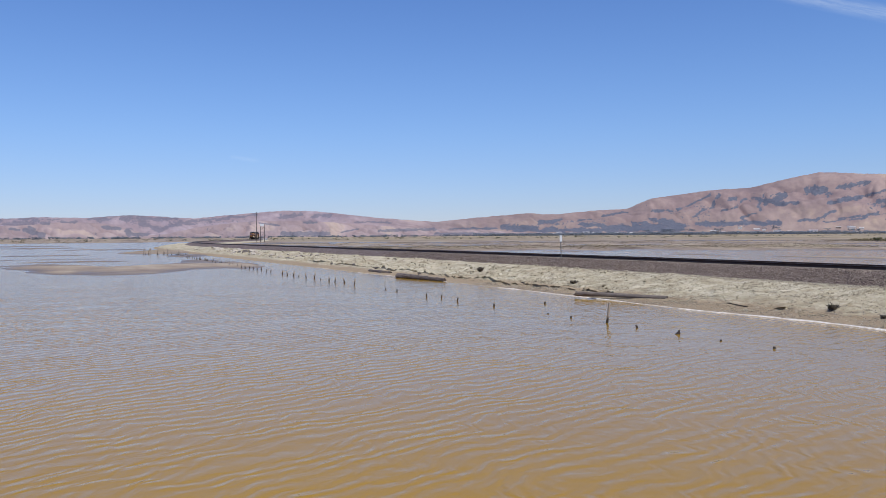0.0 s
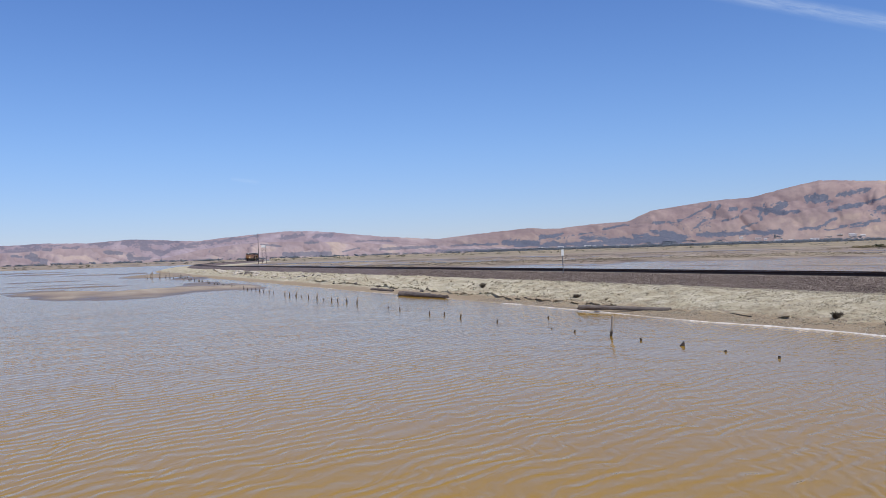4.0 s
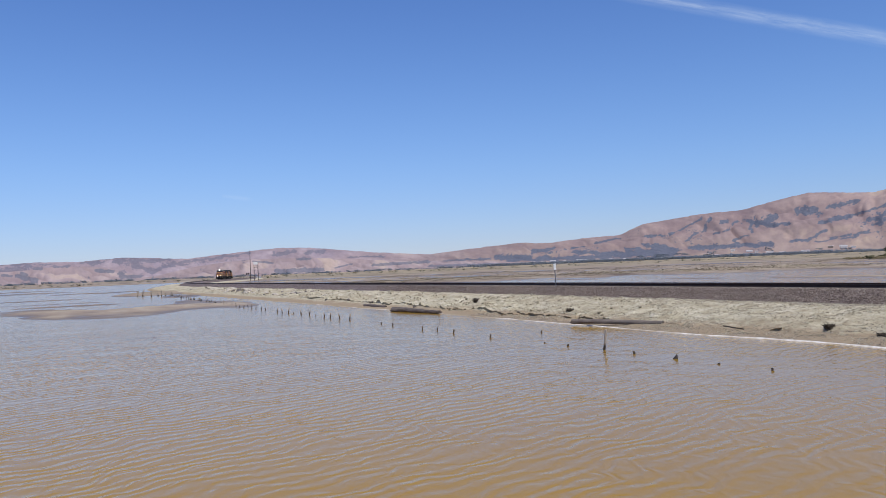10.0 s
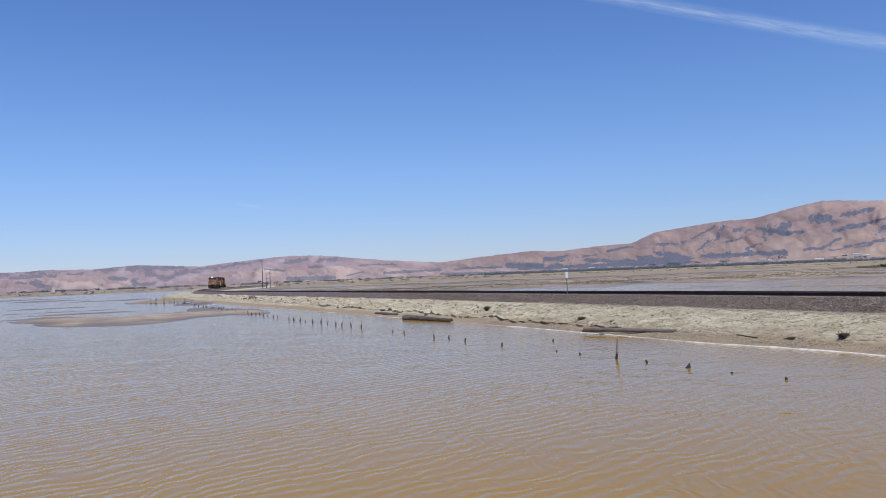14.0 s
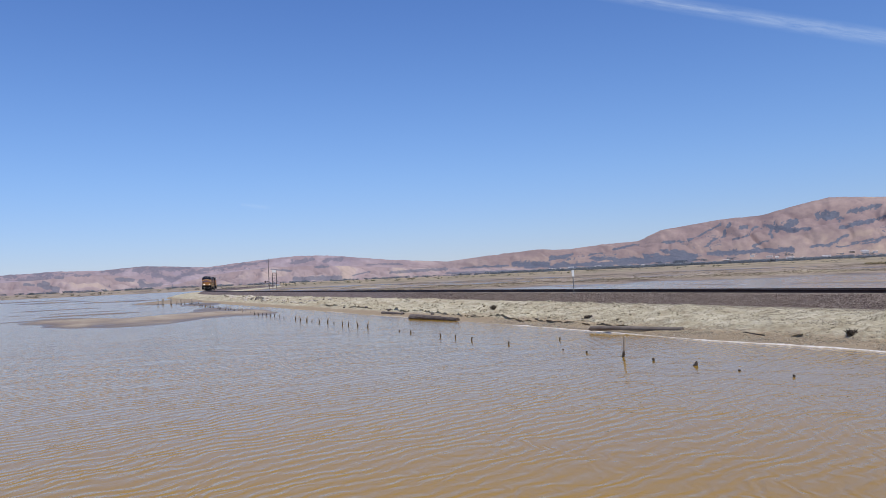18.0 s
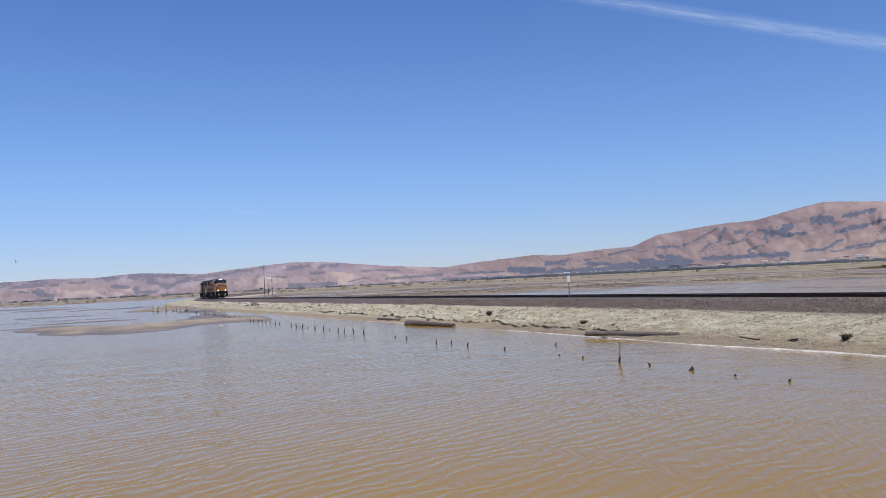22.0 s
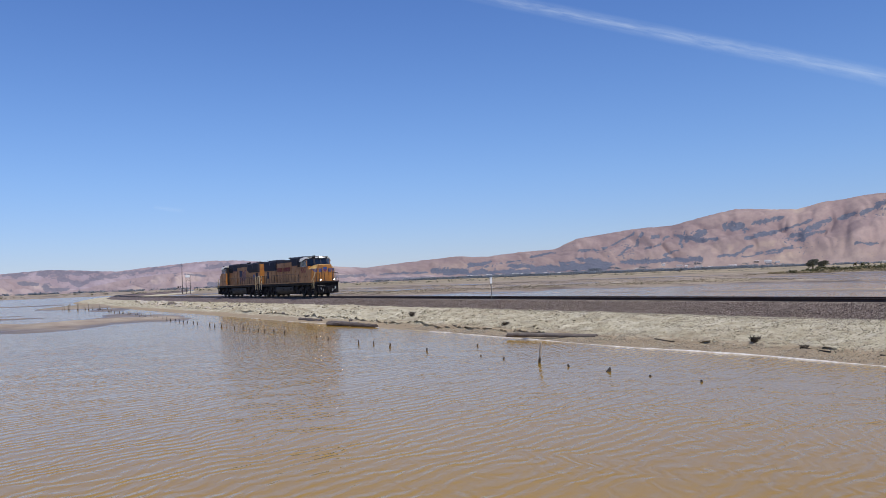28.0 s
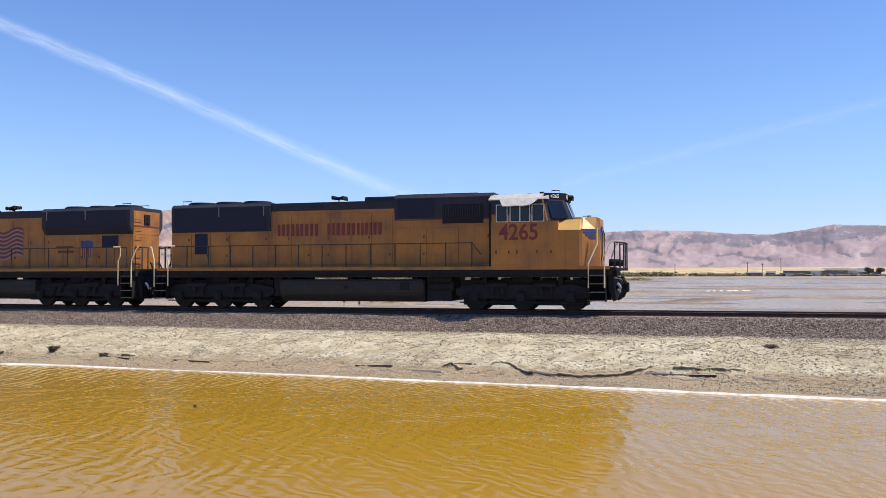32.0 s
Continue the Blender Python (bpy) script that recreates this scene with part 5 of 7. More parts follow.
        yr = 1.0 + flare
        b = bmesh.new()
        bx(b, -10.12, -5.2, *sorted((sd * (yr + 0.004), sd * (yr + 0.03))), 3.64, 4.36)
        if flare < 0.2:
            bx(b, -10.12, -5.2, *sorted((sd * 1.03, sd * (yr + 0.028))), 3.36, 3.66)
        else:
            prism(b, [(sd * 1.03, 3.34), (sd * (yr + 0.01), 3.63), (sd * (yr + 0.03), 3.66), (sd * (yr + 0.03), 3.62), (sd * 1.06, 3.31)], -10.12, -5.2, "x")
        rad = part("radiator_screen", b, GRILLE, root, "dark radiator intake screen")
        for xx in (-7.7, -5.32):
            b = bmesh.new()
            bx(b, xx, xx + 0.05, *sorted((sd * (yr + 0.03), sd * (yr + 0.05))), 3.95, 4.36)
            part("screen_rib", b, POLE_METAL, rad)
        # window-like dark service door near the back
        b = bmesh.new()
        hx, hw, hz = (-8.95, 0.48, 2.66) if flag else (-8.66, 0.34, 2.32)
        bx(b, hx - hw, hx + hw, *sorted((sd * 1.03, sd * 1.045)), hz, 3.22)
        part("service_hatch", b, GRILLE, root)
        # dark strip added to draw the narrow seam behind the cab
        b = bmesh.new()
        bx(b, 5.62, 5.74, *sorted((sd * 1.03, sd * 1.30)), 1.72, 4.2)
        part("dark_cab_seam", b, BLACK, root)
    # roof gear
    for xx in (-9.2, -7.7, -6.2):
        b = bmesh.new()
        cyl(b, (xx, 0, 4.48), (xx, 0, 4.60), 0.72, 28)
        cyl(b, (xx, 0, 4.60), (xx, 0, 4.64), 0.64, 28)
        part("cooling_fan", b, GREY, root)
    b = bmesh.new()
    bx(b, -0.4, 1.1, -0.62, 0.62, 4.40, 4.66, 0.04)
    part("exhaust_silencer", b, GREY, root)
    b = bmesh.new()
    tube(b, [(-1.95, 0, 4.44), (-1.95, 0, 4.66)], 0.03)
    for q in (-0.2, 0.0, 0.2):
        tube(b, [(-2.12, q, 4.68), (-1.95, q, 4.68), (-1.62, q, 4.68)], [0.04, 0.035, 0.10], 10)
        tube(b, [(-1.98, q + 0.08, 4.72), (-2.25, q + 0.08, 4.72)], [0.035, 0.09], 10)
    part("air_horn", b, BLACK, root, "cluster of black air horns")
    for sd in (-1, 1):
        b = bmesh.new()
        tube(b, [(-9.9, sd * 0.7, 4.5), (-9.9, sd * 0.7, 4.68), (-9.4, sd * 0.7, 4.68)], 0.018)
        part("roof_grab_rail", b, BLACK, root)
        b = bmesh.new()
        tube(b, [(1.3, sd * 0.85, 4.66), (5.0, sd * 0.85, 4.66)], 0.03)
        part("roof_rail", b, BLACK, root)
    # cab
    W = 1.52
    b = bmesh.new()
    prism(b, [(5.75, 1.70), (8.62, 1.70), (8.62, 3.46), (5.75, 3.46)], -W, W)
    cab = part("cab", b, YELLOW, root)
    b = bmesh.new()
    lo = [(5.75, -W, 3.462), (8.12, -W, 3.462), (9.12, -0.80, 3.50), (9.12, 0.80, 3.50), (8.12, W, 3.462), (5.75, W, 3.462)]
    hi = [(5.75, -W, 4.30), (7.95, -W, 4.30), (8.80, -0.80, 4.30), (8.80, 0.80, 4.30), (7.95, W, 4.30), (5.75, W, 4.30)]
    loft(b, [lo, hi])
    upper = part("cab_upper", b, GREY, root, "dark grey upper cab")
    b = bmesh.new()
    loft(b, [[(x, -1.53, 4.302), (x, 1.53, 4.302), (x, 1.50, 4.36), (x, 0.95, 4.56), (x, -0.95, 4.56), (x, -1.50, 4.36)] for x in (5.65, 6.4, 7.3, 8.2)])
    part("cab_roof", b, PALE, root, "sun-bleached pale cab roof")
    for xx, h0 in ((7.75, 0.12), (7.2, 0.06)):
        b = bmesh.new()
        cyl(b, (xx, -0.35, 4.55), (xx, -0.35, 4.56 + h0), 0.09, 12)
        part("roof_aerial", b, BLACK, root)
    b = bmesh.new()
    tube(b, [(8.25, -0.75, 4.5), (8.25, -0.75, 4.68), (8.6, -0.75, 4.68), (8.6, -0.75, 4.5)], 0.018)
    part("roof_grab_rail", b, BLACK, root)
    b = bmesh.new()
    prism(b, [(8.0, -1.30), (8.86, -0.78), (8.86, 0.78), (8.0, 1.30)], 4.303, 4.56, "z")
    board = part("number_board_housing", b, BLACK, root)
    for k in (-1, 1):
        b = bmesh.new()
        for j in range(4):
            yy = k * 0.78 + (j - 1.5) * 0.13
            bx(b, 8.862, 8.868, yy * 0.62 - 0.045 + k * 0.02, yy * 0.62 + 0.03 + k * 0.02, 4.37, 4.50)
        part("number_bars", b, WHITE, board)
        b = bmesh.new() if flag else text_shape("4265", 0.20, 0.004)
        if flag:
            for j in range(4):
                bx(b, -0.22 + j * 0.12, -0.14 + j * 0.12, -0.06, 0.06, 0.0, 0.008)
        m = Matrix.Translation((8.43, k * 1.047, 4.43)) @ Euler((radians(90), 0, math.atan2(0.52, 0.86) if k < 0 else math.pi - math.atan2(0.52, 0.86))).to_matrix().to_4x4()
        bmesh.ops.transform(b, matrix=m, verts=b.verts)
        part("number_panel", b, WHITE, board, "white fleet number")
    for q in (-0.14, 0.14):
        b = bmesh.new()
        cyl(b, (8.862, q, 4.43), (8.870, q, 4.43), 0.085, 16)
        part("headlight", b, GLASS if flag else LAMP, root, "unlit headlight" if flag else "lit headlight")
        # tube added to cut the lamp's glow off to the sides
        b = bmesh.new()
        for a in range(16):
            a0, a1 = 6.2832 * a / 16, 6.2832 * (a + 1) / 16
            b.faces.new([b.verts.new((xx, q + 0.1 * math.cos(w), 4.43 + 0.1 * math.sin(w))) for xx, w in ((8.862, a0), (8.862, a1), (9.06, a1), (9.06, a0))])
        part("headlight_cutoff", b, BLACK, root)
    for sd in (-1, 1):
        for x0, x1 in ((6.0, 6.45), (6.60, 7.42), (7.54, 8.02)):
            b = bmesh.new()
            bx(b, x0, x1, *sorted((sd * 1.522, sd * 1.535)), 3.46, 4.10)
            win = part("side_window", b, GLASS, upper)
            b = bmesh.new()
            for a in (x0 - 0.03, x1 - 0.01):
                bx(b, a + 0.01, a + 0.045, *sorted((sd * 1.524, sd * 1.56)), 3.44, 4.12)
            bx(b, x0, x1, *sorted((sd * 1.524, sd * 1.56)), 3.44, 3.465)
            bx(b, x0, x1, *sorted((sd * 1.524, sd * 1.56)), 4.095, 4.12)
            if x1 - x0 > 0.6:
                bx(b, 6.99, 7.04, *sorted((sd * 1.524, sd * 1.55)), 3.46, 4.10)
            part("window_frame", b, SILVER, win, "silver window frame")
        b = bmesh.new()
        rings = []
        for x_in, x_out, zo in ((6.12, 6.32, 4.05), (6.45, 6.55, 4.045), (6.85, 6.88, 4.055), (7.2, 7.2, 4.04), (7.5, 7.48, 4.08), (7.8, 7.58, 4.12)):
            rings.append([(x_in, sd * 1.52, 4.36), (x_out, sd * 1.86, zo), (x_out, sd * 1.86, zo - 0.03), (x_in, sd * 1.52, 4.31)])
        loft(b, rings)
        part("sun_awning", b, PALE, root, "pale canvas sun awning over the cab window")
        # windscreen: a front pane and a corner pane with a pale post between
        for name, p0, p1, p2, p3, mat in (("windscreen", (9.115, 0.06, 3.56), (9.115, 0.72, 3.56), (8.83, 0.72, 4.22), (8.83, 0.06, 4.22), GLASS),
                                          ("corner_windscreen", (8.36, 1.36, 3.56), (8.98, 0.92, 3.58), (8.70, 0.90, 4.24), (8.12, 1.37, 4.24), GLASS)):
            b = bmesh.new()
            n = Vector((0.9, 0, 0.39)) * 0.02 if name == "windscreen" else Vector((0.55, sd * 0.78, 0.25)) * 0.02
            ring = [Vector((p[0], sd * p[1], p[2])) for p in (p0, p1, p2, p3)]
            loft(b, [ring, [p + n for p in ring]])
            part(name, b, mat, upper)
        b = bmesh.new()
        tube(b, [(8.16, sd * 1.51, 3.47), (7.98, sd * 1.50, 4.29)], 0.045, 6)
        part("corner_post", b, YELLOW, upper, "yellow windscreen corner post")
        b = bmesh.new()
        prism(b, [(5.78, 3.462), (8.13, 3.462), (8.05, 3.80), (7.6, 3.74), (6.4, 3.70), (5.78, 3.72)], sd * 1.519, sd * 1.5215)
        part("window_band", b, YELLOW, upper, "grimy yellow band below the cab windows")
        b = bmesh.new()
        prism(b, [(5.78, 3.72), (6.4, 3.70), (6.4, 3.74), (5.78, 3.76)], sd * 1.519, sd * 1.5225)
        part("red_stripe", b, RED, upper)
        b = bmesh.new()
        bx(b, 5.85, 8.4, *sorted((sd * 1.522, sd * 1.535)), 1.82, 2.42, 0.004)
        part("battery_box_panel", b, YELLOW, cab)
        for xx in (5.95, 6.5, 6.85, 7.7, 8.3):
            b = bmesh.new()
            bx(b, xx, xx + 0.05, *sorted((sd * 1.535, sd * 1.56)), 2.22, 2.34)
            part("latch", b, SEAM, cab)
    b = bmesh.new()
    prism(b, [(9.10, 3.50), (9.16, 3.50), (8.84, 4.29), (8.78, 4.29)], -0.05, 0.05)
    part("windscreen_pillar", b, GREY, root)
    # short nose: sloping shoulders, cheeks swept back
    def nose_ring(x, w, shoulder, top, crown):
        return [(x, -w, 1.70), (x, w, 1.70), (x, w, shoulder), (x, crown, top), (x, -crown, top), (x, -w, shoulder)]
    b = bmesh.new()
    loft(b, [nose_ring(8.60, 1.51, 3.10, 3.50, 0.98), nose_ring(9.50, 1.50, 3.10, 3.55, 0.96), nose_ring(9.62, 1.44, 3.11, 3.58, 0.95), nose_ring(10.12, 0.98, 3.16, 3.62, 0.80), nose_ring(10.28, 0.84, 3.12, 3.56, 0.74)])
    nose = part("nose", b, YELLOW, root)
    nose.data.materials.append(SUNLIT_YELLOW)
    # faces turned up take the lighter copy, as painted sunlight
    for p in nose.data.polygons:
        p.material_index = 1 if p.normal.z > 0.4 else 0
    b = bmesh.new()
    bx(b, 9.1, 9.5, -0.55, 0.55, 3.55, 3.64, 0.03)
    part("nose_hatch", b, SUNLIT_YELLOW, nose)
    for q in (-0.62, 0.62):
        b = bmesh.new()
        tube(b, [(9.55, q, 3.55), (9.55, q, 3.66), (9.9, q, 3.67), (9.9, q, 3.58)], 0.018)
        part("nose_top_rail", b, HANDRAIL, nose)
    b = bmesh.new()
    cyl(b, (9.75, 0.0, 3.56), (9.75, 0.0, 3.68), 0.09, 12)
    part("bell", b, BLACK, nose)
    b = bmesh.new()
    bx(b, 10.281, 10.305, -0.35, 0.35, 1.78, 3.1, 0.01)
    part("nose_door", b, YELLOW, nose)
    for sd in (-1, 1):
        b = bmesh.new()
        tube(b, [(10.28, sd * 0.45, 1.9), (10.36, sd * 0.45, 2.2), (10.36, sd * 0.45, 3.0), (10.28, sd * 0.45, 3.2)], 0.02)
        part("nose_grab_rail", b, HANDRAIL, nose)
        # wing emblem on the slanted cheek and front, as plain bars
        for j, ln in enumerate((0.74, 0.64, 0.52, 0.38)):
            b = bmesh.new()
            z = 3.06 - j * 0.10
            p0, p1 = Vector((10.13, sd * 0.975, z)), Vector((10.13 - 0.739 * ln, sd * (0.975 + 0.674 * ln), z + 0.02))
            n = Vector((0.674, sd * 0.739, 0)) * 0.014
            up = Vector((0, 0, 0.062))
            loft(b, [[p0, p1, p1 + up, p0 + up], [p0 + n, p1 + n, p1 + up + n, p0 + up + n]])
            part("wing_bar", b, BLUE, nose)
            b = bmesh.new()
            bx(b, 10.275, 10.292, *sorted((sd * 0.36, sd * (0.84 - 0.02 * j))), z, z + 0.065)
            part("wing_bar", b, BLUE, nose)
    b = bmesh.new()
    prism(b, [(-0.24, 3.30), (-0.24, 2.96), (0.0, 2.72), (0.24, 2.96), (0.24, 3.30)], 10.306, 10.315, "x")
    part("emblem_shield", b, BLUE, nose, "plain blue shield emblem")
    b = bmesh.new()
    prism(b, [(-0.19, 3.02), (-0.19, 2.96), (0.0, 2.78), (0.19, 2.96), (0.19, 3.02)], 10.315, 10.322, "x")
    part("emblem_field", b, RED, nose)
    # front platform
    for sd in (-1, 1):
        b = bmesh.new()
        cyl(b, (10.66, sd * 0.87, 1.86), (10.80, sd * 0.87, 1.86), 0.13, 16)
        # rim drawn out as an added tube that stops sideways glow
        for a in range(16):
            a0, a1 = 6.2832 * a / 16, 6.2832 * (a + 1) / 16
            v = [b.verts.new((xx, sd * 0.87 + 0.13 * math.cos(q), 1.86 + 0.13 * math.sin(q))) for xx, q in ((10.80, a0), (10.80, a1), (11.10, a1), (11.10, a0))]
            b.faces.new(v)
        part("lamp_housing", b, BLACK, root)
        b = bmesh.new()
        cyl(b, (10.802, sd * 0.87, 1.86), (10.812, sd * 0.87, 1.86), 0.10, 16)
        part("ditch_light", b, LAMP if not flag else GLASS, root, "lit ditch light" if not flag else "unlit ditch light")
        for xx, yy in ((10.93, 1.38), (11.12, 1.05), (11.30, 0.50)):
            b = bmesh.new()
            tube(b, [(xx, sd * yy, 1.62), (xx, sd * yy, 2.62)], 0.032)
            part("platform_post", b, HANDRAIL, root)
        b = bmesh.new()
        tube(b, [(10.93, sd * 1.38, 2.62), (11.12, sd * 1.05, 2.62), (11.30, sd * 0.50, 2.62)], 0.03)
        part("platform_rail", b, HANDRAIL, root)
        b = bmesh.new()
        prism(b, [(10.72, sd * 1.45), (11.0, sd * 1.42), (11.2, sd * 1.0), (11.36, sd * 0.4), (11.36, 0.0), (10.72, 0.0)], 1.55, 1.66, "z")
        part("end_platform", b, BLACK, root)
        for x0, y0, r0, dz in ((10.95, 0.55, 0.05, 0.0), (11.05, 0.75, 0.04, 0.08), (11.12, 0.36, 0.045, 0.12), (11.0, 1.0, 0.04, 0.05)):
            b = bmesh.new()
            tube(b, [(x0, sd * y0, 1.30), (x0 + 0.18, sd * y0, 1.05), (x0 + 0.20, sd * (y0 - 0.06), 0.72 + dz), (x0 + 0.05, sd * (y0 - 0.1), 0.42 + dz)], r0, 8)
            part("air_hose", b, BLACK, root)
        for x0, y0, dz in ((-10.88, 0.55, 0.0), (-10.95, 0.8, 0.1), (-10.9, 0.3, 0.15)):
            b = bmesh.new()
            tube(b, [(x0, sd * y0, 1.35), (x0 - 0.22, sd * y0, 1.0), (x0 - 0.28, sd * (y0 - 0.05), 0.7 + dz), (x0 - 0.10, sd * (y0 - 0.1), 0.45)], 0.045, 8)
            part("air_hose", b, BLACK, root)
        b = bmesh.new()
        tube(b, [(-10.80, sd * 0.35, 2.0), (-10.95, sd * 0.35, 1.75), (-11.1, sd * 0.33, 1.45), (-11.2, sd * 0.3, 1.5)], 0.035, 8)
        part("jumper_cable", b, BLACK, root)
    for f in (1, -1):
        b = bmesh.new()
        prism(b, [(f * 10.62, 1.35), (f * 10.84, 1.35), (f * 10.92, 0.85), (f * 10.96, 0.42), (f * 10.84, 0.38), (f * 10.66, 0.8)], -1.15, 1.15)
        part("pilot_plate", b, BLACK, root)
        b = bmesh.new()
        x0, x1 = sorted((f * 10.8, f * 11.25))
        bx(b, x0, x1, -0.12, 0.12, 0.78, 1.02, 0.02)
        x0, x1 = sorted((f * 11.15, f * 11.42))
        bx(b, x0, x1, -0.20, 0.20, 0.72, 1.10, 0.05)
        part("coupler", b, BLACK, root)
        end_steps(root, f * (10.62 if f > 0 else 10.72 if flag else 10.98), f, RAIL_LIGHT)
    b = bmesh.new()
    bx(b, 10.78, 10.98, -1.0, 1.0, 1.36, 1.62, 0.03)
    part("anticlimber", b, BLACK, root)
    for f in (1, -1):
        for yy, zz in ((-0.95, 0.95), (-0.6, 0.72), (0.6, 0.72), (0.95, 0.95)):
            b = bmesh.new()
            tube(b, [(f * 11.0, yy, zz + 0.12), (f * 11.12, yy * 0.98, zz), (f * 11.10, yy * 0.9, zz - 0.16)], [0.05, 0.06, 0.04], 8)
            part("hose_coupling", b, SILVER, root, "bare metal hose coupling")
        b = bmesh.new()
        tube(b, [(f * 10.9, -1.3, 1.28), (f * 11.15, -0.8, 1.22), (f * 11.15, -0.3, 1.16)], 0.028, 8)
        part("uncoupling_lever", b, TREAD, root)
    # side handrails
    for sd in (-1, 1):
        b = bmesh.new()
        tube(b, [(-10.3, sd * 1.48, 2.66), (4.9, sd * 1.48, 2.66), (5.3, sd * 1.48, 2.2)], 0.02)
        part("handrail", b, HANDRAIL, root)
        for k in range(14):
            b = bmesh.new()
            xx = -10.3 + k * (15.2 / 13)
            tube(b, [(xx, sd * 1.50, 1.64), (xx, sd * 1.49, 2.66)], 0.026)
            part("handrail_post", b, HANDRAIL, root)
    # hood end: ladder rungs, lamp, rails
    b = bmesh.new()
    bx(b, -10.325, -10.302, -0.98, 0.98, 3.62, 3.68)
    part("red_stripe", b, RED, root)
    for k in range(6):
        b = bmesh.new()
        z = 1.95 + k * 0.40
        tube(b, [(-10.3, 0.45, z), (-10.4, 0.45, z), (-10.4, 0.92, z), (-10.3, 0.92, z)], 0.018)
        part("ladder_rung", b, YELLOW, root)
    b = bmesh.new()
    bx(b, -10.36, -10.30, -0.22, 0.22, 3.72, 4.2, 0.02)
    for q in (3.85, 4.07):
        cyl(b, (-10.36, 0, q), (-10.40, 0, q), 0.09, 12)
    part("rear_lamp_housing", b, BLACK, root)
    for sd in (-1, 1):
        for yy in (1.4, 0.9, 0.45):
            b = bmesh.new()
            tube(b, [(-10.74, sd * yy, 1.70), (-10.74, sd * yy, 2.66)], 0.028)
            part("end_post", b, HANDRAIL, root)
        b = bmesh.new()
        tube(b, [(-10.74, sd * 1.4, 2.66), (-10.74, sd * 0.45, 2.66)], 0.028)
        part("end_handrail", b, HANDRAIL, root)
    # markings
    for sd in (-1, 1):
        if flag:
            flip = -1 if sd > 0 else 1
            # waving flag: seven dark red bands over white, a navy field
            for j in range(7):
                b = bmesh.new()
                top, bot = [], []
                for q in range(17):
                    xx = -3.55 + q * 0.20
                    zz = 3.62 - j * 0.19 + 0.11 * math.sin(q * 0.75) - 0.008 * q
                    top.append((xx, zz))
                    bot.append((xx, zz - 0.11))
                prism(b, top + bot[::-1], sd * 1.012, sd * 1.022)
                part("flag_band", b, RED, root)
                b = bmesh.new()
                prism(b, [(x, z - 0.11) for x, z in top] + [(x, z - 0.09) for x, z in bot[::-1]], sd * 1.010, sd * 1.020)
                part("flag_band", b, WORNWHITE, root)
            b = bmesh.new()
            bx(b, -1.5, -0.2, *sorted((sd * 1.030, sd * 1.042)), 2.82, 3.67)
            part("flag_field", b, NAVY, root)
            b = bmesh.new()
            prism(b, [(-7.92, 2.92), (-7.86, 2.99), (-7.55, 3.02), (-7.24, 2.99), (-7.18, 2.92), (-7.18, 2.66), (-7.92, 2.66)], sd * 1.03, sd * 1.036)
            shield = part("emblem_shield", b, BLUE, root, "blue shield emblem with red and white bars")
            for j in range(11):
                b = bmesh.new()
                xx = -7.88 + j * 0.062
                dip = 0.10 * (1 - abs(j - 5) / 5.0)
                bx(b, xx, xx + 0.058, *sorted((sd * 1.03, sd * 1.036)), 2.28 - dip, 2.66)
                part("shield_bar", b, RED if j % 2 else WORNWHITE, shield)
            for j in range(2):
                b = bmesh.new()
                bx(b, -6.75, -5.65 - 0.1 * j, *sorted((sd * 1.03, sd * 1.035)), 2.66 - j * 0.2, 2.76 - j * 0.2)
                part("lettering_bar", b, SEAM, root)
        else:
            # lettering along the hood, as plain bars
            widths = (0.34, 0.36, 0.14, 0.38, 0.36, 0.22, 0.33, 0.38, 0.36, 0.14, 0.30, 0.14, 0.36)
            order = widths if sd < 0 else widths[::-1]
            xx = -4.60
            for j, wd in enumerate(order):
                if wd != 0.22:
                    for q0, q1 in ((0.0, 0.34), (0.62, 1.0)) if wd > 0.2 else ((0.0, 1.0),):
                        b = bmesh.new()
                        ww = wd * 1.24 - 0.07
                        bx(b, xx + q0 * ww, xx + q1 * ww, *sorted((sd * 1.010, sd * 1.034)), 3.06, 3.56)
                        part("lettering_bar", b, RED, root, "faded red lettering bar")
                xx += wd * 1.37 if wd != 0.22 else 0.37
            b = text_shape("4265", 0.86)
            part("fleet_number", on_side(b, sd, 6.95, 1.53, 3.02), RED, root, "red fleet number on the cab side")
    for ob in root.children_recursive:
        ob.data.transform(Matrix.Diagonal((0.973, 1, 1.07, 1)))
    return root


lead = locomotive(0.06, False)
tagged(lead, "grimy yellow and grey diesel locomotive leading, headlights lit, cab forward")
trail = locomotive(0.27, True)
tagged(trail, "yellow and grey diesel locomotive coupled behind, flag on its flank")


# ---- small things in the water and on the bank ----
def stake(x, y, height, lean_x=0.0, lean_y=0.0, r=0.06, top=0.7, category="stake", label="short rotted wooden stake standing in the shallow water"):
    g = random.Random(int(x * 131 + y * 17))
    b = bmesh.new()
    n = 7
    rings = []
    for k, f in enumerate((-0.5 / max(height, 0.2), 0.0, 0.35, 0.7, 1.0)):
        z = f * height
        rr = r * (1.15 - (1 - top) * max(f, 0))
        cx, cy = lean_x * z + 0.012 * g.uniform(-1, 1), lean_y * z + 0.012 * g.uniform(-1, 1)
        rings.append([(cx + rr * g.uniform(0.8, 1.2) * math.cos(6.283 * q / n), cy + rr * g.uniform(0.8, 1.2) * math.sin(6.283 * q / n), z + (g.uniform(-0.25, 0.1) * height * 0.25 if f == 1.0 else 0)) for q in range(n)])
    loft(b, rings)
    ob = part("wooden_stake", b, DARKWOOD if height < 0.30 else POST)
    ob.matrix_basis = Matrix.Translation((x, y, 0))
    return tagged(ob, label, category, "old stakes in the pond")


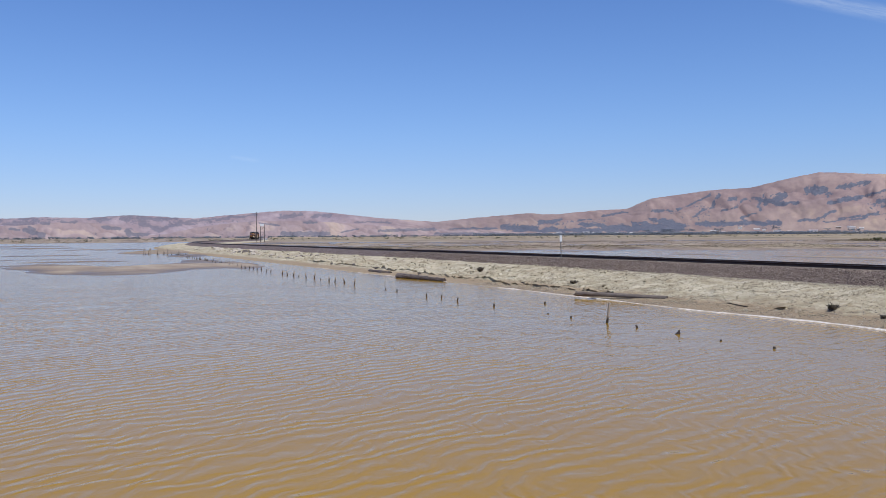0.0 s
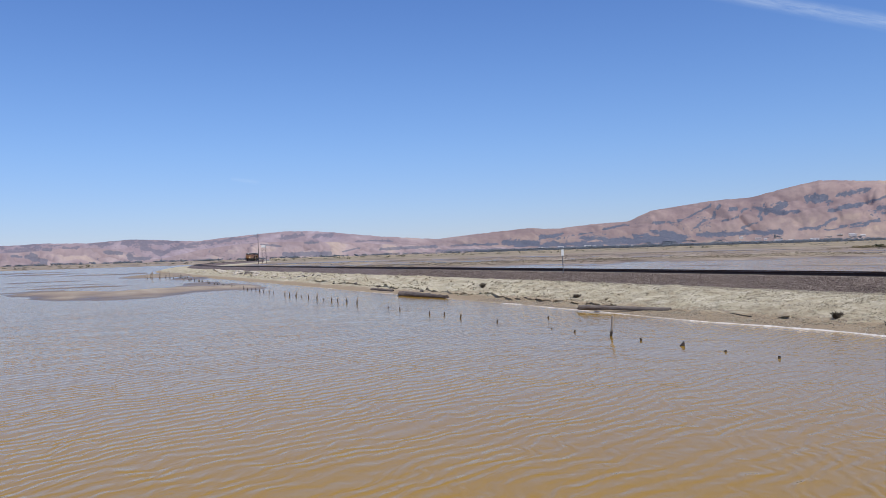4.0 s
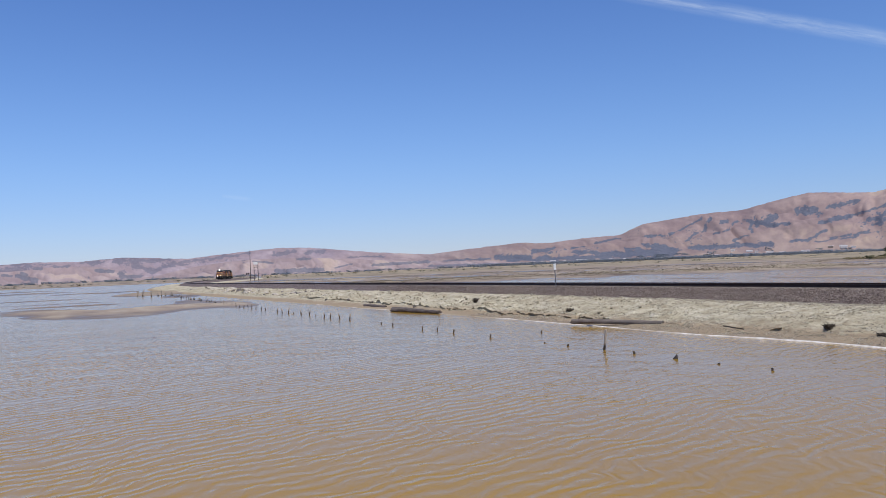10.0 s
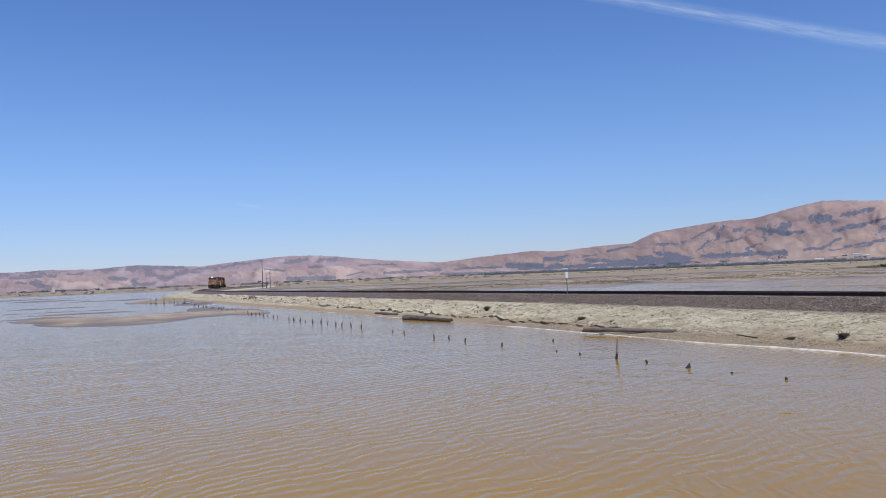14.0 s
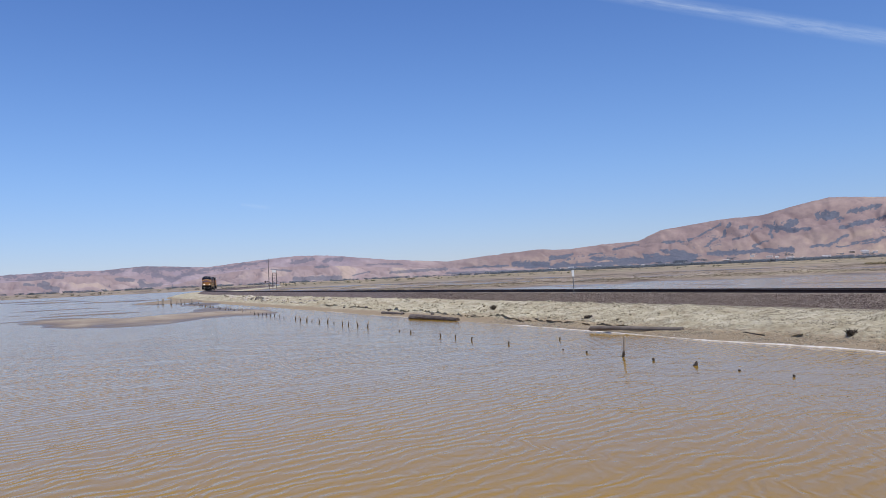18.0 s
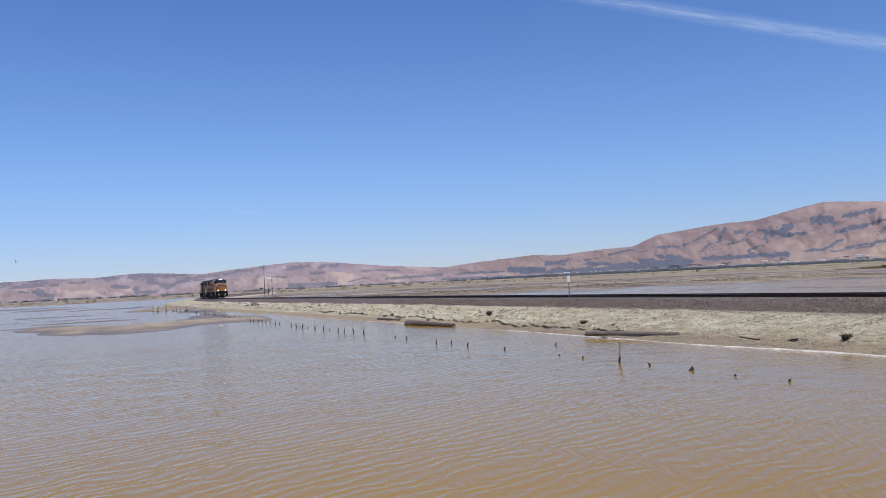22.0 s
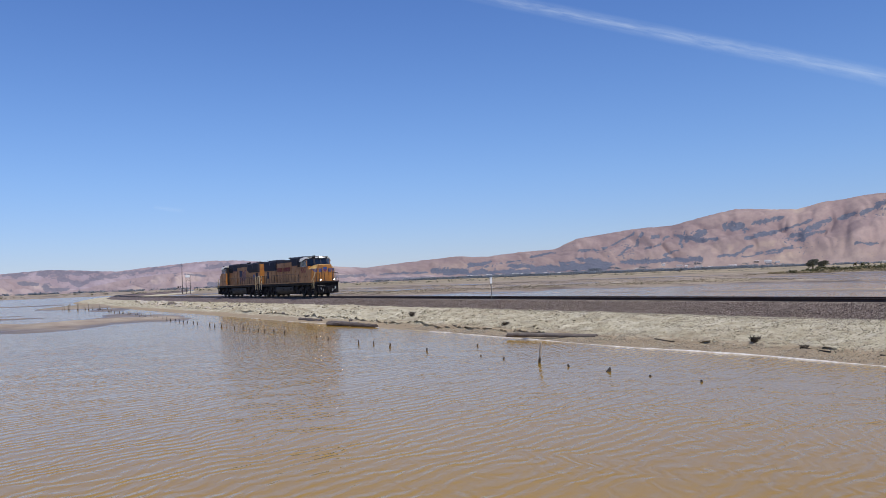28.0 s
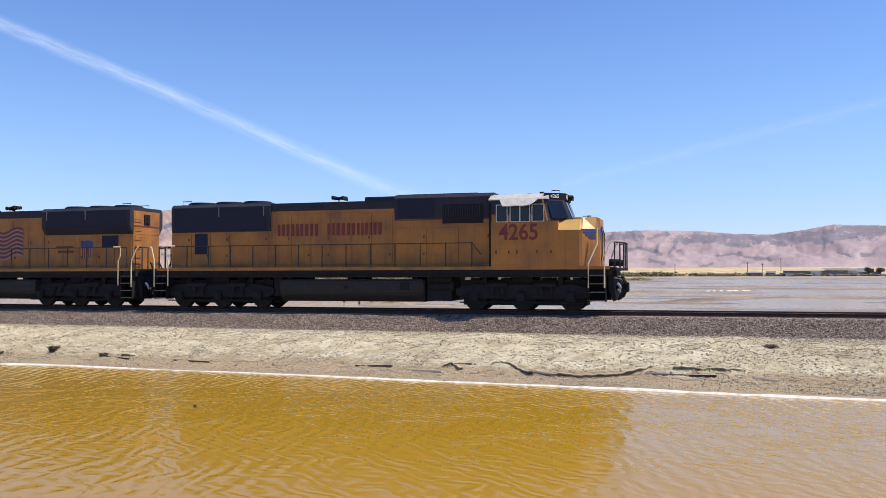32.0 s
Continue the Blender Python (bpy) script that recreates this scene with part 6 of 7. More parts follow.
STAKES = [(9.3, 23.5, .10), (8.4, 25.3, .07), (6.7, 29.0, .14), (5.0, 32.7, .12), (4.3, 34.4, .06), (4.8, 39.5, .16), (2.3, 38.1, .20), (0.7, 41.2, .28), (-0.1, 43.5, .24), (-0.9, 44.4, .28),
          (-2.7, 48.6, .26), (-3.5, 50.7, .14), (-6.0, 56.3, .70), (-6.9, 58.4, .62), (-7.7, 59.4, .58), (-8.3, 60.7, .52), (-9.2, 62.7, .2), (-10.0, 64.8, .66), (-10.8, 65.8, .60), (-11.7, 67.7, .2),
          (-12.4, 69.2, .7), (-13.1, 70.3, .6), (-13.9, 72.2, .6), (-15.8, 76.6, .3), (-16.5, 78.1, .35), (-17.6, 80.8, .55), (-18.2, 81.8, .75), (-18.9, 83.3, .45), (-19.6, 84.4, .45), (-20.4, 86.1, .5), (-21.0, 87.1, .55), (11.75, 17.8, .10)]
for k, (x, y, hgt) in enumerate(STAKES):
    tall = hgt > 0.4
    stake(x, y, hgt * (0.60 if tall else 0.68), 0.22 * math.sin(k * 2.3) if tall else 0.05, 0.1 * math.cos(k * 3.1), 0.040 if tall else 0.036, 0.75,
          label="leaning weathered wooden stake with a dark wet foot in the pond" if tall else "short rotted wooden stake standing in the shallow water")
stake(6.0, 30.7, 0.74, 0.16, 0.05, 0.044, 0.85, label="tall leaning split wooden post bleached at the top")
# stump with a wedge-shaped top
b = bmesh.new()
loft(b, [[(-0.16, -0.1, -0.4), (0.14, -0.1, -0.4), (0.15, 0.1, -0.4), (-0.15, 0.1, -0.4)], [(-0.13, -0.09, 0.02), (0.12, -0.09, 0.02), (0.12, 0.09, 0.02), (-0.13, 0.09, 0.02)], [(0.0, -0.07, 0.16), (0.11, -0.07, 0.20), (0.11, 0.07, 0.2), (0.0, 0.07, 0.14)], [(0.04, -0.03, 0.24), (0.09, -0.03, 0.27), (0.09, 0.03, 0.26), (0.04, 0.03, 0.23)]])
ob = part("wooden_stump", b, DARKWOOD)
ob.data.transform(Matrix.Scale(0.58, 4))
ob.matrix_basis = Matrix.Translation((7.6, 27.1, 0))
tagged(ob, "black wedge-shaped wooden stump rotting in the pond", "stump")

# far rows of stakes round the spit
for k in range(52):
    f = k / 51
    x = -22.3 + (-49.5 + 22.3) * f + 0.5 * math.sin(k * 1.9)
    y = 90.7 + (155.1 - 90.7) * f + 0.8 * math.sin(k * 2.7)
    stake(x, y, 0.38 + 0.16 * math.sin(k * 4.1), 0.15 * math.sin(k * 1.7), 0, 0.034, 0.8, label="grey wooden stake in a long row beside the spit")
for k in range(22):
    f = k / 21
    x = -58.0 + 10.5 * f + 0.5 * math.sin(k * 1.7)
    y = 162.0 - 9.0 * f + 1.5 * math.sin(k * 2.9)
    stake(x, y, 1.15 - 0.5 * f + 0.3 * math.sin(k * 3.3), 0.12 * math.sin(k * 2.1), 0, 0.05, 0.8, label="dark wooden stake in a row at the end of the spit")
# stakes in the pond behind the track
for k, (x, y, hgt) in enumerate([(78, 91, .5), (74.3, 85.4, .4), (71.4, 80.1, .45), (70, 77.1, .55), (68.5, 74.4, .6), (66.6, 71, .55), (62.7, 64.5, .5)]):
    stake(x, y, hgt * 0.6, 0.08 * math.sin(k), 0, 0.10, 0.9, label="dark stub of a post in the mud behind the track")
for k in range(22):
    f = k / 21
    stake(87.8 + 36 * f, 108.6 + 68 * f, 0.55 + 0.15 * math.sin(k * 3), 0.1 * math.sin(k * 2.2), 0, 0.10, 0.9, label="stub of a post in a far row behind the track")


SODDEN = worn("sodden_brown_timber", (0.095, 0.07, 0.055), (0.25, 0.205, 0.165), 0.8, 0, 2.0, 0.7, 0.6)


def log(a, bb, r, label, z, material=WOOD, rough=0.10):
    """A fallen pole or plank stack lying on the shore."""
    d = Vector((bb[0] - a[0], bb[1] - a[1], 0))
    b = bmesh.new()
    n, m = 14, 40
    rings = []
    for k in range(m + 1):
        f = k / m
        rr = r * (1.05 - 0.12 * f) * (1 + 0.03 * math.sin(k * 2.1))
        ring = []
        for q in range(n):
            a0 = 6.283 * q / n
            p = Vector((f * d.length * 1.5, math.cos(a0) * 1.2, math.sin(a0) * 1.2))
            rq = rr * (1 + rough * noise.noise(p + Vector((a[0], 0, 0))) + 0.5 * rough * noise.noise(p * 3.1))
            ragged = (0.12 * noise.noise(p * 2.3) if k in (0, m) else 0.0)
            ring.append((d.length * f + ragged, rq * math.cos(a0), rq * math.sin(a0) + 0.02 * math.sin(f * 5)))
        rings.append(ring)
    loft(b, rings)
    ob = part("driftwood_log", b, material, smooth=False)
    ob.matrix_basis = Matrix.Translation((a[0], a[1], z)) @ Euler((0, 0, math.atan2(d.y, d.x))).to_matrix().to_4x4()
    return tagged(ob, label, "log")


log((6.83, 43.1), (10.73, 40.08), 0.115, "long grey weathered utility pole lying along the shore", 0.21)
log((-3.63, 65.2), (0.1, 59.2), 0.15, "dark waterlogged beam lying at the water's edge", 0.12, SODDEN, 0.32)
log((-3.58, 65.35), (-1.2, 61.3), 0.10, "grey split beam lying at the water's edge", 0.24, WOOD, 0.30)
log((-6.65, 75.2), (-4.44, 70.5), 0.13, "dark driftwood beam on the shore", 0.14, SODDEN, 0.35)


def marker_post(x, y, z):
    post = thing("marker_post", "slim grey trackside post with a small white plate", "marker post")
    post.matrix_basis = Matrix.Translation((x, y, z)) @ Euler((0.0, radians(-1.5), radians(25))).to_matrix().to_4x4()
    b = bmesh.new()
    prism(b, [(-0.035, -0.03), (0.035, -0.03), (0.035, -0.02), (0.008, -0.015), (0.008, 0.03), (-0.008, 0.03), (-0.008, -0.015), (-0.035, -0.02)], -0.2, 1.75, "z")
    part("post", b, POLE_METAL, post)
    b = bmesh.new()
    bx(b, -0.11, 0.11, -0.055, -0.035, 1.38, 1.86, 0.008)
    part("plate", b, WHITE, post, "white plate")


marker_post(9.0, 63.8, 1.36)


def bank_point(s, o):
    x, y = on_line(s, o)
    return float(x), float(y), float(bank_height(np.array([float(s)]), np.array([float(o)]), np.array([float(x)]), np.array([float(y)]))[0])


def board(s0, o0, s1, o1, w, label, material=WOOD):
    """A split plank washed up along the bank."""
    a, c = bank_point(s0, o0), bank_point(s1, o1)
    d = Vector(c) - Vector(a)
    b = bmesh.new()
    n = 7
    top = [(d.length * k / n, w * (0.5 + 0.18 * math.sin(k * 2.1 + s0))) for k in range(n + 1)]
    bot = [(d.length * k / n, -w * (0.5 + 0.18 * math.sin(k * 1.3 + s0))) for k in range(n + 1)]
    prism(b, top + bot[::-1], 0.0, 0.045, "z")
    ob = part("driftwood_plank", b, material)
    ob.matrix_basis = Matrix.Translation((a[0], a[1], a[2] + 0.015)) @ Euler((radians(-14), -math.asin(d.z / d.length), math.atan2(d.y, d.x))).to_matrix().to_4x4()
    return tagged(ob, label, "plank", "driftwood on the bank")


PALEWOOD = worn("bleached_driftwood", (0.56, 0.50, 0.42), (0.30, 0.25, 0.20), 0.9, 0, 2.5, 0.5, 0.5)
for s0, o0, s1, o1, w in ((24.3, 9.9, 23.3, 10.05, 0.10), (20.6, 9.75, 19.7, 9.88, 0.09), (17.1, 9.3, 16.0, 9.6, 0.12), (14.1, 9.75, 13.4, 9.85, 0.07)):
    board(s0, o0, s1, o1, w, "bleached split plank washed up on the bank", PALEWOOD)
for s0, o0, s1, o1, w in ((16.6, 9.5, 15.1, 9.95, 0.13), (23.3, 8.9, 22.6, 9.0, 0.12), (26.5, 9.3, 25.2, 9.4, 0.08), (33.5, 9.2, 32.0, 9.3, 0.06), (36.8, 9.0, 35.4, 9.2, 0.08), (44.2, 9.3, 43.0, 9.3, 0.07), (55.0, 10.3, 52.5, 10.2, 0.08)):
    board(s0, o0, s1, o1, w, "dark weathered plank washed up on the bank", DARKWOOD)


def brush(s, o, r, h, seed, label, leaf=BRUSHLEAF):
    """A dead thorny bush: thin bent twigs and a few dry leaves."""
    g = random.Random(seed)
    x, y, z = bank_point(s, o)
    t = thing("dead_bush", label, "bush", "brush on the bank")
    t.matrix_basis = Matrix.Translation((x, y, z - 0.03))
    b = bmesh.new()
    for _ in range(34):
        a, l = g.uniform(0, 6.28), g.uniform(0.5, 1.0)
        p = [(0.15 * r * math.cos(a), 0.15 * r * math.sin(a), 0), (0.6 * r * l * math.cos(a), 0.6 * r * l * math.sin(a), h * 0.6 * l), (r * l * math.cos(a + 0.4), r * l * math.sin(a + 0.4), h * l * g.uniform(0.7, 1.1))]
        tube(b, p, [0.02, 0.014, 0.006], 4)
    part("twigs", b, DARKWOOD, t)
    b = bmesh.new()
    leaves(b, (0, 0, h * 0.45), r * 0.8, 90, g, 0.6)
    part("foliage", b, leaf, t)


def leaves(b, c, r, n, g, squash=0.8):
    """A crown or bush of many small jittered leaf clumps."""
    for _ in range(n):
        d = Vector((g.gauss(0, 1), g.gauss(0, 1), g.gauss(0, 1))).normalized() * r * g.uniform(0.35, 1.0)
        d.z *= squash
        q = Vector(c) + d
        s = r * g.uniform(0.16, 0.34)
        vs = [b.verts.new(q + Vector((g.uniform(-1, 1), g.uniform(-1, 1), g.uniform(-0.8, 0.8))) * s) for _ in range(4)]
        for t in ((0, 1, 2), (0, 2, 3), (0, 3, 1), (1, 3, 2)):
            b.faces.new([vs[k] for k in t])


brush(39.3, 8.5, 0.28, 0.36, 1, "small dark dead bush on the pale bank")
brush(36.6, 9.0, 0.20, 0.18, 2, "low dead twigs under the bank's lip")
brush(58.0, 8.6, 0.30, 0.22, 3, "low dead bush on the bank")
brush(13.2, 5.6, 0.26, 0.10, 4, "low brown root clump on the gravelly bank", TUFT)
brush(72.0, 8.0, 0.35, 0.4, 5, "dry bush on the bank")


def boulder(s, o, r, seed, label="pale angular boulder on the far end of the bank", material=SALT):
    g = random.Random(seed)
    x, y, z = bank_point(s, o)
    b = bmesh.new()
    bmesh.ops.create_icosphere(b, subdivisions=2, radius=r)
    for v in b.verts:
        f = 0.75 + 0.5 * noise.noise(v.co * (1.6 / r) + Vector((seed * 3.1, 0, 0)))
        v.co = Vector((v.co.x * 1.4 * f, v.co.y * f, v.co.z * 0.55 * f))
    ob = part("boulder", b, material)
    ob.matrix_basis = Matrix.Translation((x, y, z + r * 0.2)) @ Euler((0.1, 0.15, seed)).to_matrix().to_4x4()
    tagged(ob, label, "boulder", "boulders on the bank")


ROCK = worn("pale_limestone", (0.52, 0.46, 0.37), (0.30, 0.25, 0.19), 0.9, 0, 0.8, 0.6, 0.6, False)
DARKROCK = worn("dark_rock", (0.12, 0.10, 0.09), (0.20, 0.17, 0.14), 0.9, 0, 0.8, 0.6, 0.6, False)
for k, (s0, o0, r0) in enumerate(((150, 8.5, 0.9), (156, 7.6, 0.7), (146, 9.2, 0.5), (164, 8.2, 0.8), (172, 7.0, 0.7), (180, 8.0, 0.9), (190, 7.2, 0.8), (140, 8.8, 0.4), (120, 8.4, 0.35), (108, 8.9, 0.3), (160, 9.6, 0.5))):
    boulder(s0, o0, r0, k + 1, material=ROCK)
g = random.Random(12)
for k in range(34):
    boulder(g.uniform(118, 205), g.uniform(6.2, 10.2), g.uniform(0.16, 0.42), k + 60, material=ROCK if k % 4 else DARKROCK, label="pale broken rock on the far end of the bank" if k % 4 else "dark broken rock on the far end of the bank")
boulder(153, 8.9, 0.8, 31, "dark boulder among pale ones on the bank", DARKROCK)
for k, (s0, o0, r0) in enumerate(((88, 10.6, 0.22), (84, 10.9, 0.16), (78, 10.5, 0.2), (95, 10.4, 0.25), (63, 9.3, 0.16), (102, 10.6, 0.2))):
    boulder(s0, o0, r0, k + 41, "small dark rock at the foot of the bank", DARKROCK)


# ---- things beyond ----
def pole_tower():
    """Signal gear beside the far bend: a tall mast and a braced pair of poles with a white cabinet."""
    def put(name, label, az, r, build, cat):
        t = thing(name, label, cat)
        t.matrix_basis = Matrix.Translation((r * math.sin(radians(az)), r * math.cos(radians(az)), 0.8)) @ Euler((0, 0, -radians(az))).to_matrix().to_4x4()
        build(t)

    def mast(t):
        b = bmesh.new()
        tube(b, [(0, 0, -0.8), (0, 0, 9), (0, 0, 17)], [0.22, 0.18, 0.10], 10)
        part("pole", b, MAST_PAINT, t)
        b = bmesh.new()
        bx(b, -2.6, 0.0, -0.08, 0.08, 3.3, 3.5)
        bx(b, -2.5, -1.9, -0.3, 0.1, 2.7, 3.9, 0.05)
        bx(b, -1.4, -0.9, -0.3, 0.1, 2.9, 3.8, 0.05)
        part("signal_bracket", b, BLACK, t)

    def tower(t):
        for q in (-1.0, 1.3):
            b = bmesh.new()
            tube(b, [(q, 0, -0.8), (q, 0, 10.4 if q > 0 else 9.4)], [0.2, 0.14], 10)
            part("pole", b, MAST_PAINT, t)
        b = bmesh.new()
        bx(b, -1.25, 1.2, -0.7, 0.7, 8.7, 10.1, 0.05)
        part("cabinet", b, WHITE, t, "white equipment cabinet on top")
        b = bmesh.new()
        for k in range(4):
            tube(b, [(-1.0, 0, 1.2 + k * 1.9), (1.3, 0, 2.6 + k * 1.9)], 0.05)
            tube(b, [(-1.0, 0, 1.2 + k * 1.9), (1.3, 0, 1.2 + k * 1.9)], 0.05)
        part("bracing", b, MAST_PAINT, t)

    put("signal_mast", "tall dark mast with small signals beside the far bend", -12.55, 500, mast, "mast")
    put("equipment_tower", "braced pair of poles carrying a white cabinet", -12.2, 505, tower, "tower")


pole_tower()


def polar(az, r):
    return r * math.sin(radians(az)), r * math.cos(radians(az))


def ground_at(x, y):
    return float(ground_height(np.array([x]), np.array([y]))[0])


def tree(az, r, h, spread, seed, label, palm=False):
    g = random.Random(seed)
    x, y = polar(az, r)
    t = thing("palm_tree" if palm else "tree", label, "tree", "far trees")
    t.matrix_basis = Matrix.Translation((x, y, ground_at(x, y)))
    b = bmesh.new()
    if palm:
        tube(b, [(0, 0, -0.3), (0.15, 0, h * 0.5), (0.1, 0, h * 0.88)], [0.75, 0.7, 0.6], 8)
    else:
        tube(b, [(0, 0, -0.3), (0.1, 0, h * 0.3), (0.2, 0.1, h * 0.6)], [0.06 * h, 0.045 * h, 0.02 * h], 8)
        for k in range(4):
            a = k * 1.7
            tube(b, [(0.1, 0, h * 0.3), (0.3 * spread * math.cos(a), 0.3 * spread * math.sin(a), h * 0.6)], [0.03 * h, 0.012 * h], 6)
    part("trunk", b, BARK, t)
    b = bmesh.new()
    if palm:
        leaves(b, (0.1, 0, h * 0.66), spread * 0.62, 260, g, 2.4)
        leaves(b, (0.1, 0, h * 0.92), spread, 220, g, 0.5)
    else:
        for k in range(6):
            a = k * 1.05 + g.uniform(0, 0.5)
            leaves(b, (0.45 * spread * math.cos(a), 0.45 * spread * math.sin(a), h * g.uniform(0.5, 0.8)), spread * 0.6, 110, g, 0.8)
    part("crown", b, CROWN, t)


tree(55.1, 640, 14.5, 2.6, 1, "tall shaggy palm tree above the far shore", True)
tree(51.7, 640, 9.5, 7.0, 2, "broad dark round tree on the far shore")
tree(53.6, 660, 6.5, 5.5, 3, "low round tree on the far shore")
tree(55.8, 650, 7.5, 6.0, 4, "round green tree on the far shore")
tree(28.6, 640, 6.0, 4.5, 5, "dark tree at the end of the far levee")
tree(29.2, 650, 5.0, 4.0, 6, "small dark tree on the far levee")
tree(76.9, 620, 6.0, 3.2, 7, "dark tree beside the far sheds")
tree(77.5, 620, 5.6, 3.0, 8, "dark tree beside the far sheds")


def scrub(name, label, az0, az1, r0, r1, count, size, seed, material=SHRUB, dens=None):
    g = random.Random(seed)
    verts, faces = [], []
    tri = ((0, 1, 2), (0, 2, 3), (0, 3, 1), (1, 3, 2))
    gr = np.random.default_rng(seed)
    az = gr.uniform(az0, az1, count)
    rr = gr.uniform(r0, r1, count)
    x, y = rr * np.sin(np.radians(az)), rr * np.cos(np.radians(az))
    z = ground_height(x, y)
    hu = (rr - FOOT) / (TOP - FOOT)
    z = np.where(hu > 0, hill_height(az, np.clip(hu, 0, 1))[0], z)
    keep = gr.uniform(0, 1, count) < (0.5 + 0.5 * np.sin(az * 3.1) * np.sin(az * 7.7 + 1) if dens is None else dens(az, rr))
    for q in np.where(keep)[0]:
        s = size * g.uniform(0.5, 1.4)
        for _ in range(9):
            c = (x[q] + s * g.gauss(0, 0.7), y[q] + s * g.gauss(0, 0.7), z[q] + s * g.uniform(0.05, 0.8))
            w = s * g.uniform(0.3, 0.6)
            k = len(verts)
            verts += [(c[0] + w * g.uniform(-1, 1), c[1] + w * g.uniform(-1, 1), c[2] + w * g.uniform(-0.7, 0.7)) for _ in range(4)]
            faces += [tuple(k + i for i in t) for t in tri]
    return tagged(sheet(name, verts, faces, material, False), label, "shrubs", kind="stuff")


scrub("island_tufts", "dry brown tufts on the mud islands behind the track", 40, 78, 70, 190, 9000, 0.085, 24, TUFT,
      lambda a, r: np.clip((ground_height(r * np.sin(np.radians(a)), r * np.cos(np.radians(a))) - 0.05) * 10, 0, 1))
scrub("island_brush", "olive-brown weeds on the mud island behind the track", 43, 53, 70, 100, 900, 0.13, 26, SHRUB,
      lambda a, r: np.clip((ground_height(r * np.sin(np.radians(a)), r * np.cos(np.radians(a))) - 0.22) * 5, 0, 1))
scrub("island_grass", "dry tan grass on the mud island behind the track", 43, 53, 70, 100, 4500, 0.13, 29, STRAW,
      lambda a, r: np.clip((ground_height(r * np.sin(np.radians(a)), r * np.cos(np.radians(a))) - 0.2) * 3, 0, 1))
scrub("flat_weeds", "dry brown weeds in strips on the mud flats", -12, 33, 150, 420, 24000, 0.19, 27, TUFT,
      lambda a, r: np.clip((ground_height(r * np.sin(np.radians(a)), r * np.cos(np.radians(a))) - 0.12) * 4, 0, 1))
scrub("flat_weeds", "dull olive weeds in strips on the mud flats", -12, 33, 170, 420, 5000, 0.17, 28, SHRUB,
      lambda a, r: np.clip((ground_height(r * np.sin(np.radians(a)), r * np.cos(np.radians(a))) - 0.2) * 4, 0, 1))
scrub("levee_brush", "dry brown brush along the far levee", 26, 64, 352, 385, 4200, 0.8, 23, STRAW, lambda a, r: np.clip(0.6 + 0.4 * np.sin(a * 4.3), 0.1, 1))
scrub("levee_scrub", "low olive scrub along the far levee", 27.0, 62, 362, 392, 2600, 1.25, 11, SHRUB, lambda a, r: np.clip(0.30 + 0.7 * np.sin(a * 3.1) * np.sin(a * 7.7 + 1) + 0.4 * np.sin(a * 23), 0.04, 1))
scrub("levee_bushes", "taller dark olive bushes standing along the far levee", 28, 61, 366, 400, 260, 1.9, 31, SHRUB, lambda a, r: np.clip(0.3 + 0.6 * np.sin(a * 2.2 + 1) + 0.4 * np.sin(a * 11), 0.03, 1))
scrub("olive_bushes", "low rounded olive bushes on the far shore", 62.0, 65.2, 590, 612, 170, 2.5, 21, OLIVE, lambda a, r: 0.9 + 0 * a)
scrub("olive_bushes", "low olive bushes near the far sheds", 66.6, 69.2, 596, 612, 120, 1.9, 22, OLIVE, lambda a, r: 0.9 + 0 * a)
scrub("shore_scrub", "dark scrub on the far shore by the sheds", 61, 80, 610, 660, 420, 1.7, 12)
scrub("marsh_scrub", "low scrub and grass tufts on the distant marsh", -30, 28, 600, 1400, 900, 1.1, 13)
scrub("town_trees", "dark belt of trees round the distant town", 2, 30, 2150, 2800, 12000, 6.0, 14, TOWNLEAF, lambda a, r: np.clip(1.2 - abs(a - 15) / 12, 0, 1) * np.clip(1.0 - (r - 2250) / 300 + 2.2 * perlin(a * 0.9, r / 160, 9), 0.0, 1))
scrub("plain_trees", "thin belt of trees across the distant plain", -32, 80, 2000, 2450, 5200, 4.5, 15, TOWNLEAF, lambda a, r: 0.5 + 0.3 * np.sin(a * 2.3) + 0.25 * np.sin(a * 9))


def shed(name, az, r, w, d, h, wall, label, roof=ROOFS, gable=0.15, turn=0.0):
    x, y = polar(az, r)
    t = thing(name, label, "building", "far buildings")
    hu = (r - FOOT) / (TOP - FOOT)
    z = float(hill_height(np.array([az]), np.array([max(hu, 0.0)]))[0][0]) if hu > 0 else ground_at(x, y)
    t.matrix_basis = Matrix.Translation((x, y, z - 0.5)) @ Euler((0, 0, -radians(az + turn))).to_matrix().to_4x4()
    b = bmesh.new()
    bx(b, -w / 2, w / 2, -d / 2, d / 2, 0, h + 0.5)
    part("wall", b, wall, t)
    b = bmesh.new()
    prism(b, [(-d / 2 - 0.4, h + 0.5), (d / 2 + 0.4, h + 0.5), (0, h + 0.6 + d * gable)], -w / 2 - 0.4, w / 2 + 0.4, "x")
    part("roof", b, roof, t)
    if w > 12 and r < 1500:
        for k in range(int(w // 9)):
            b = bmesh.new()
            xx = -w / 2 + 4 + k * 9
            bx(b, xx, xx + 2.6, -d / 2 - 0.06, -d / 2 + 0.02, 0.5, 3.0)
            part("door", b, ROOFS, t)


shed("warehouse", 73.2, 640, 26, 14, 3.6, SHEDWALL, "low grey-brown warehouse on the far shore", PALEROOF, 0.09)
shed("warehouse", 75.0, 650, 16, 12, 3.8, SHEDWALL, "low weathered shed on the far shore", SHEDWALL, 0.12)
shed("warehouse", 76.0, 660, 9, 10, 3.4, TOWNWALL, "small pale shed on the far shore", ROOFS, 0.15)
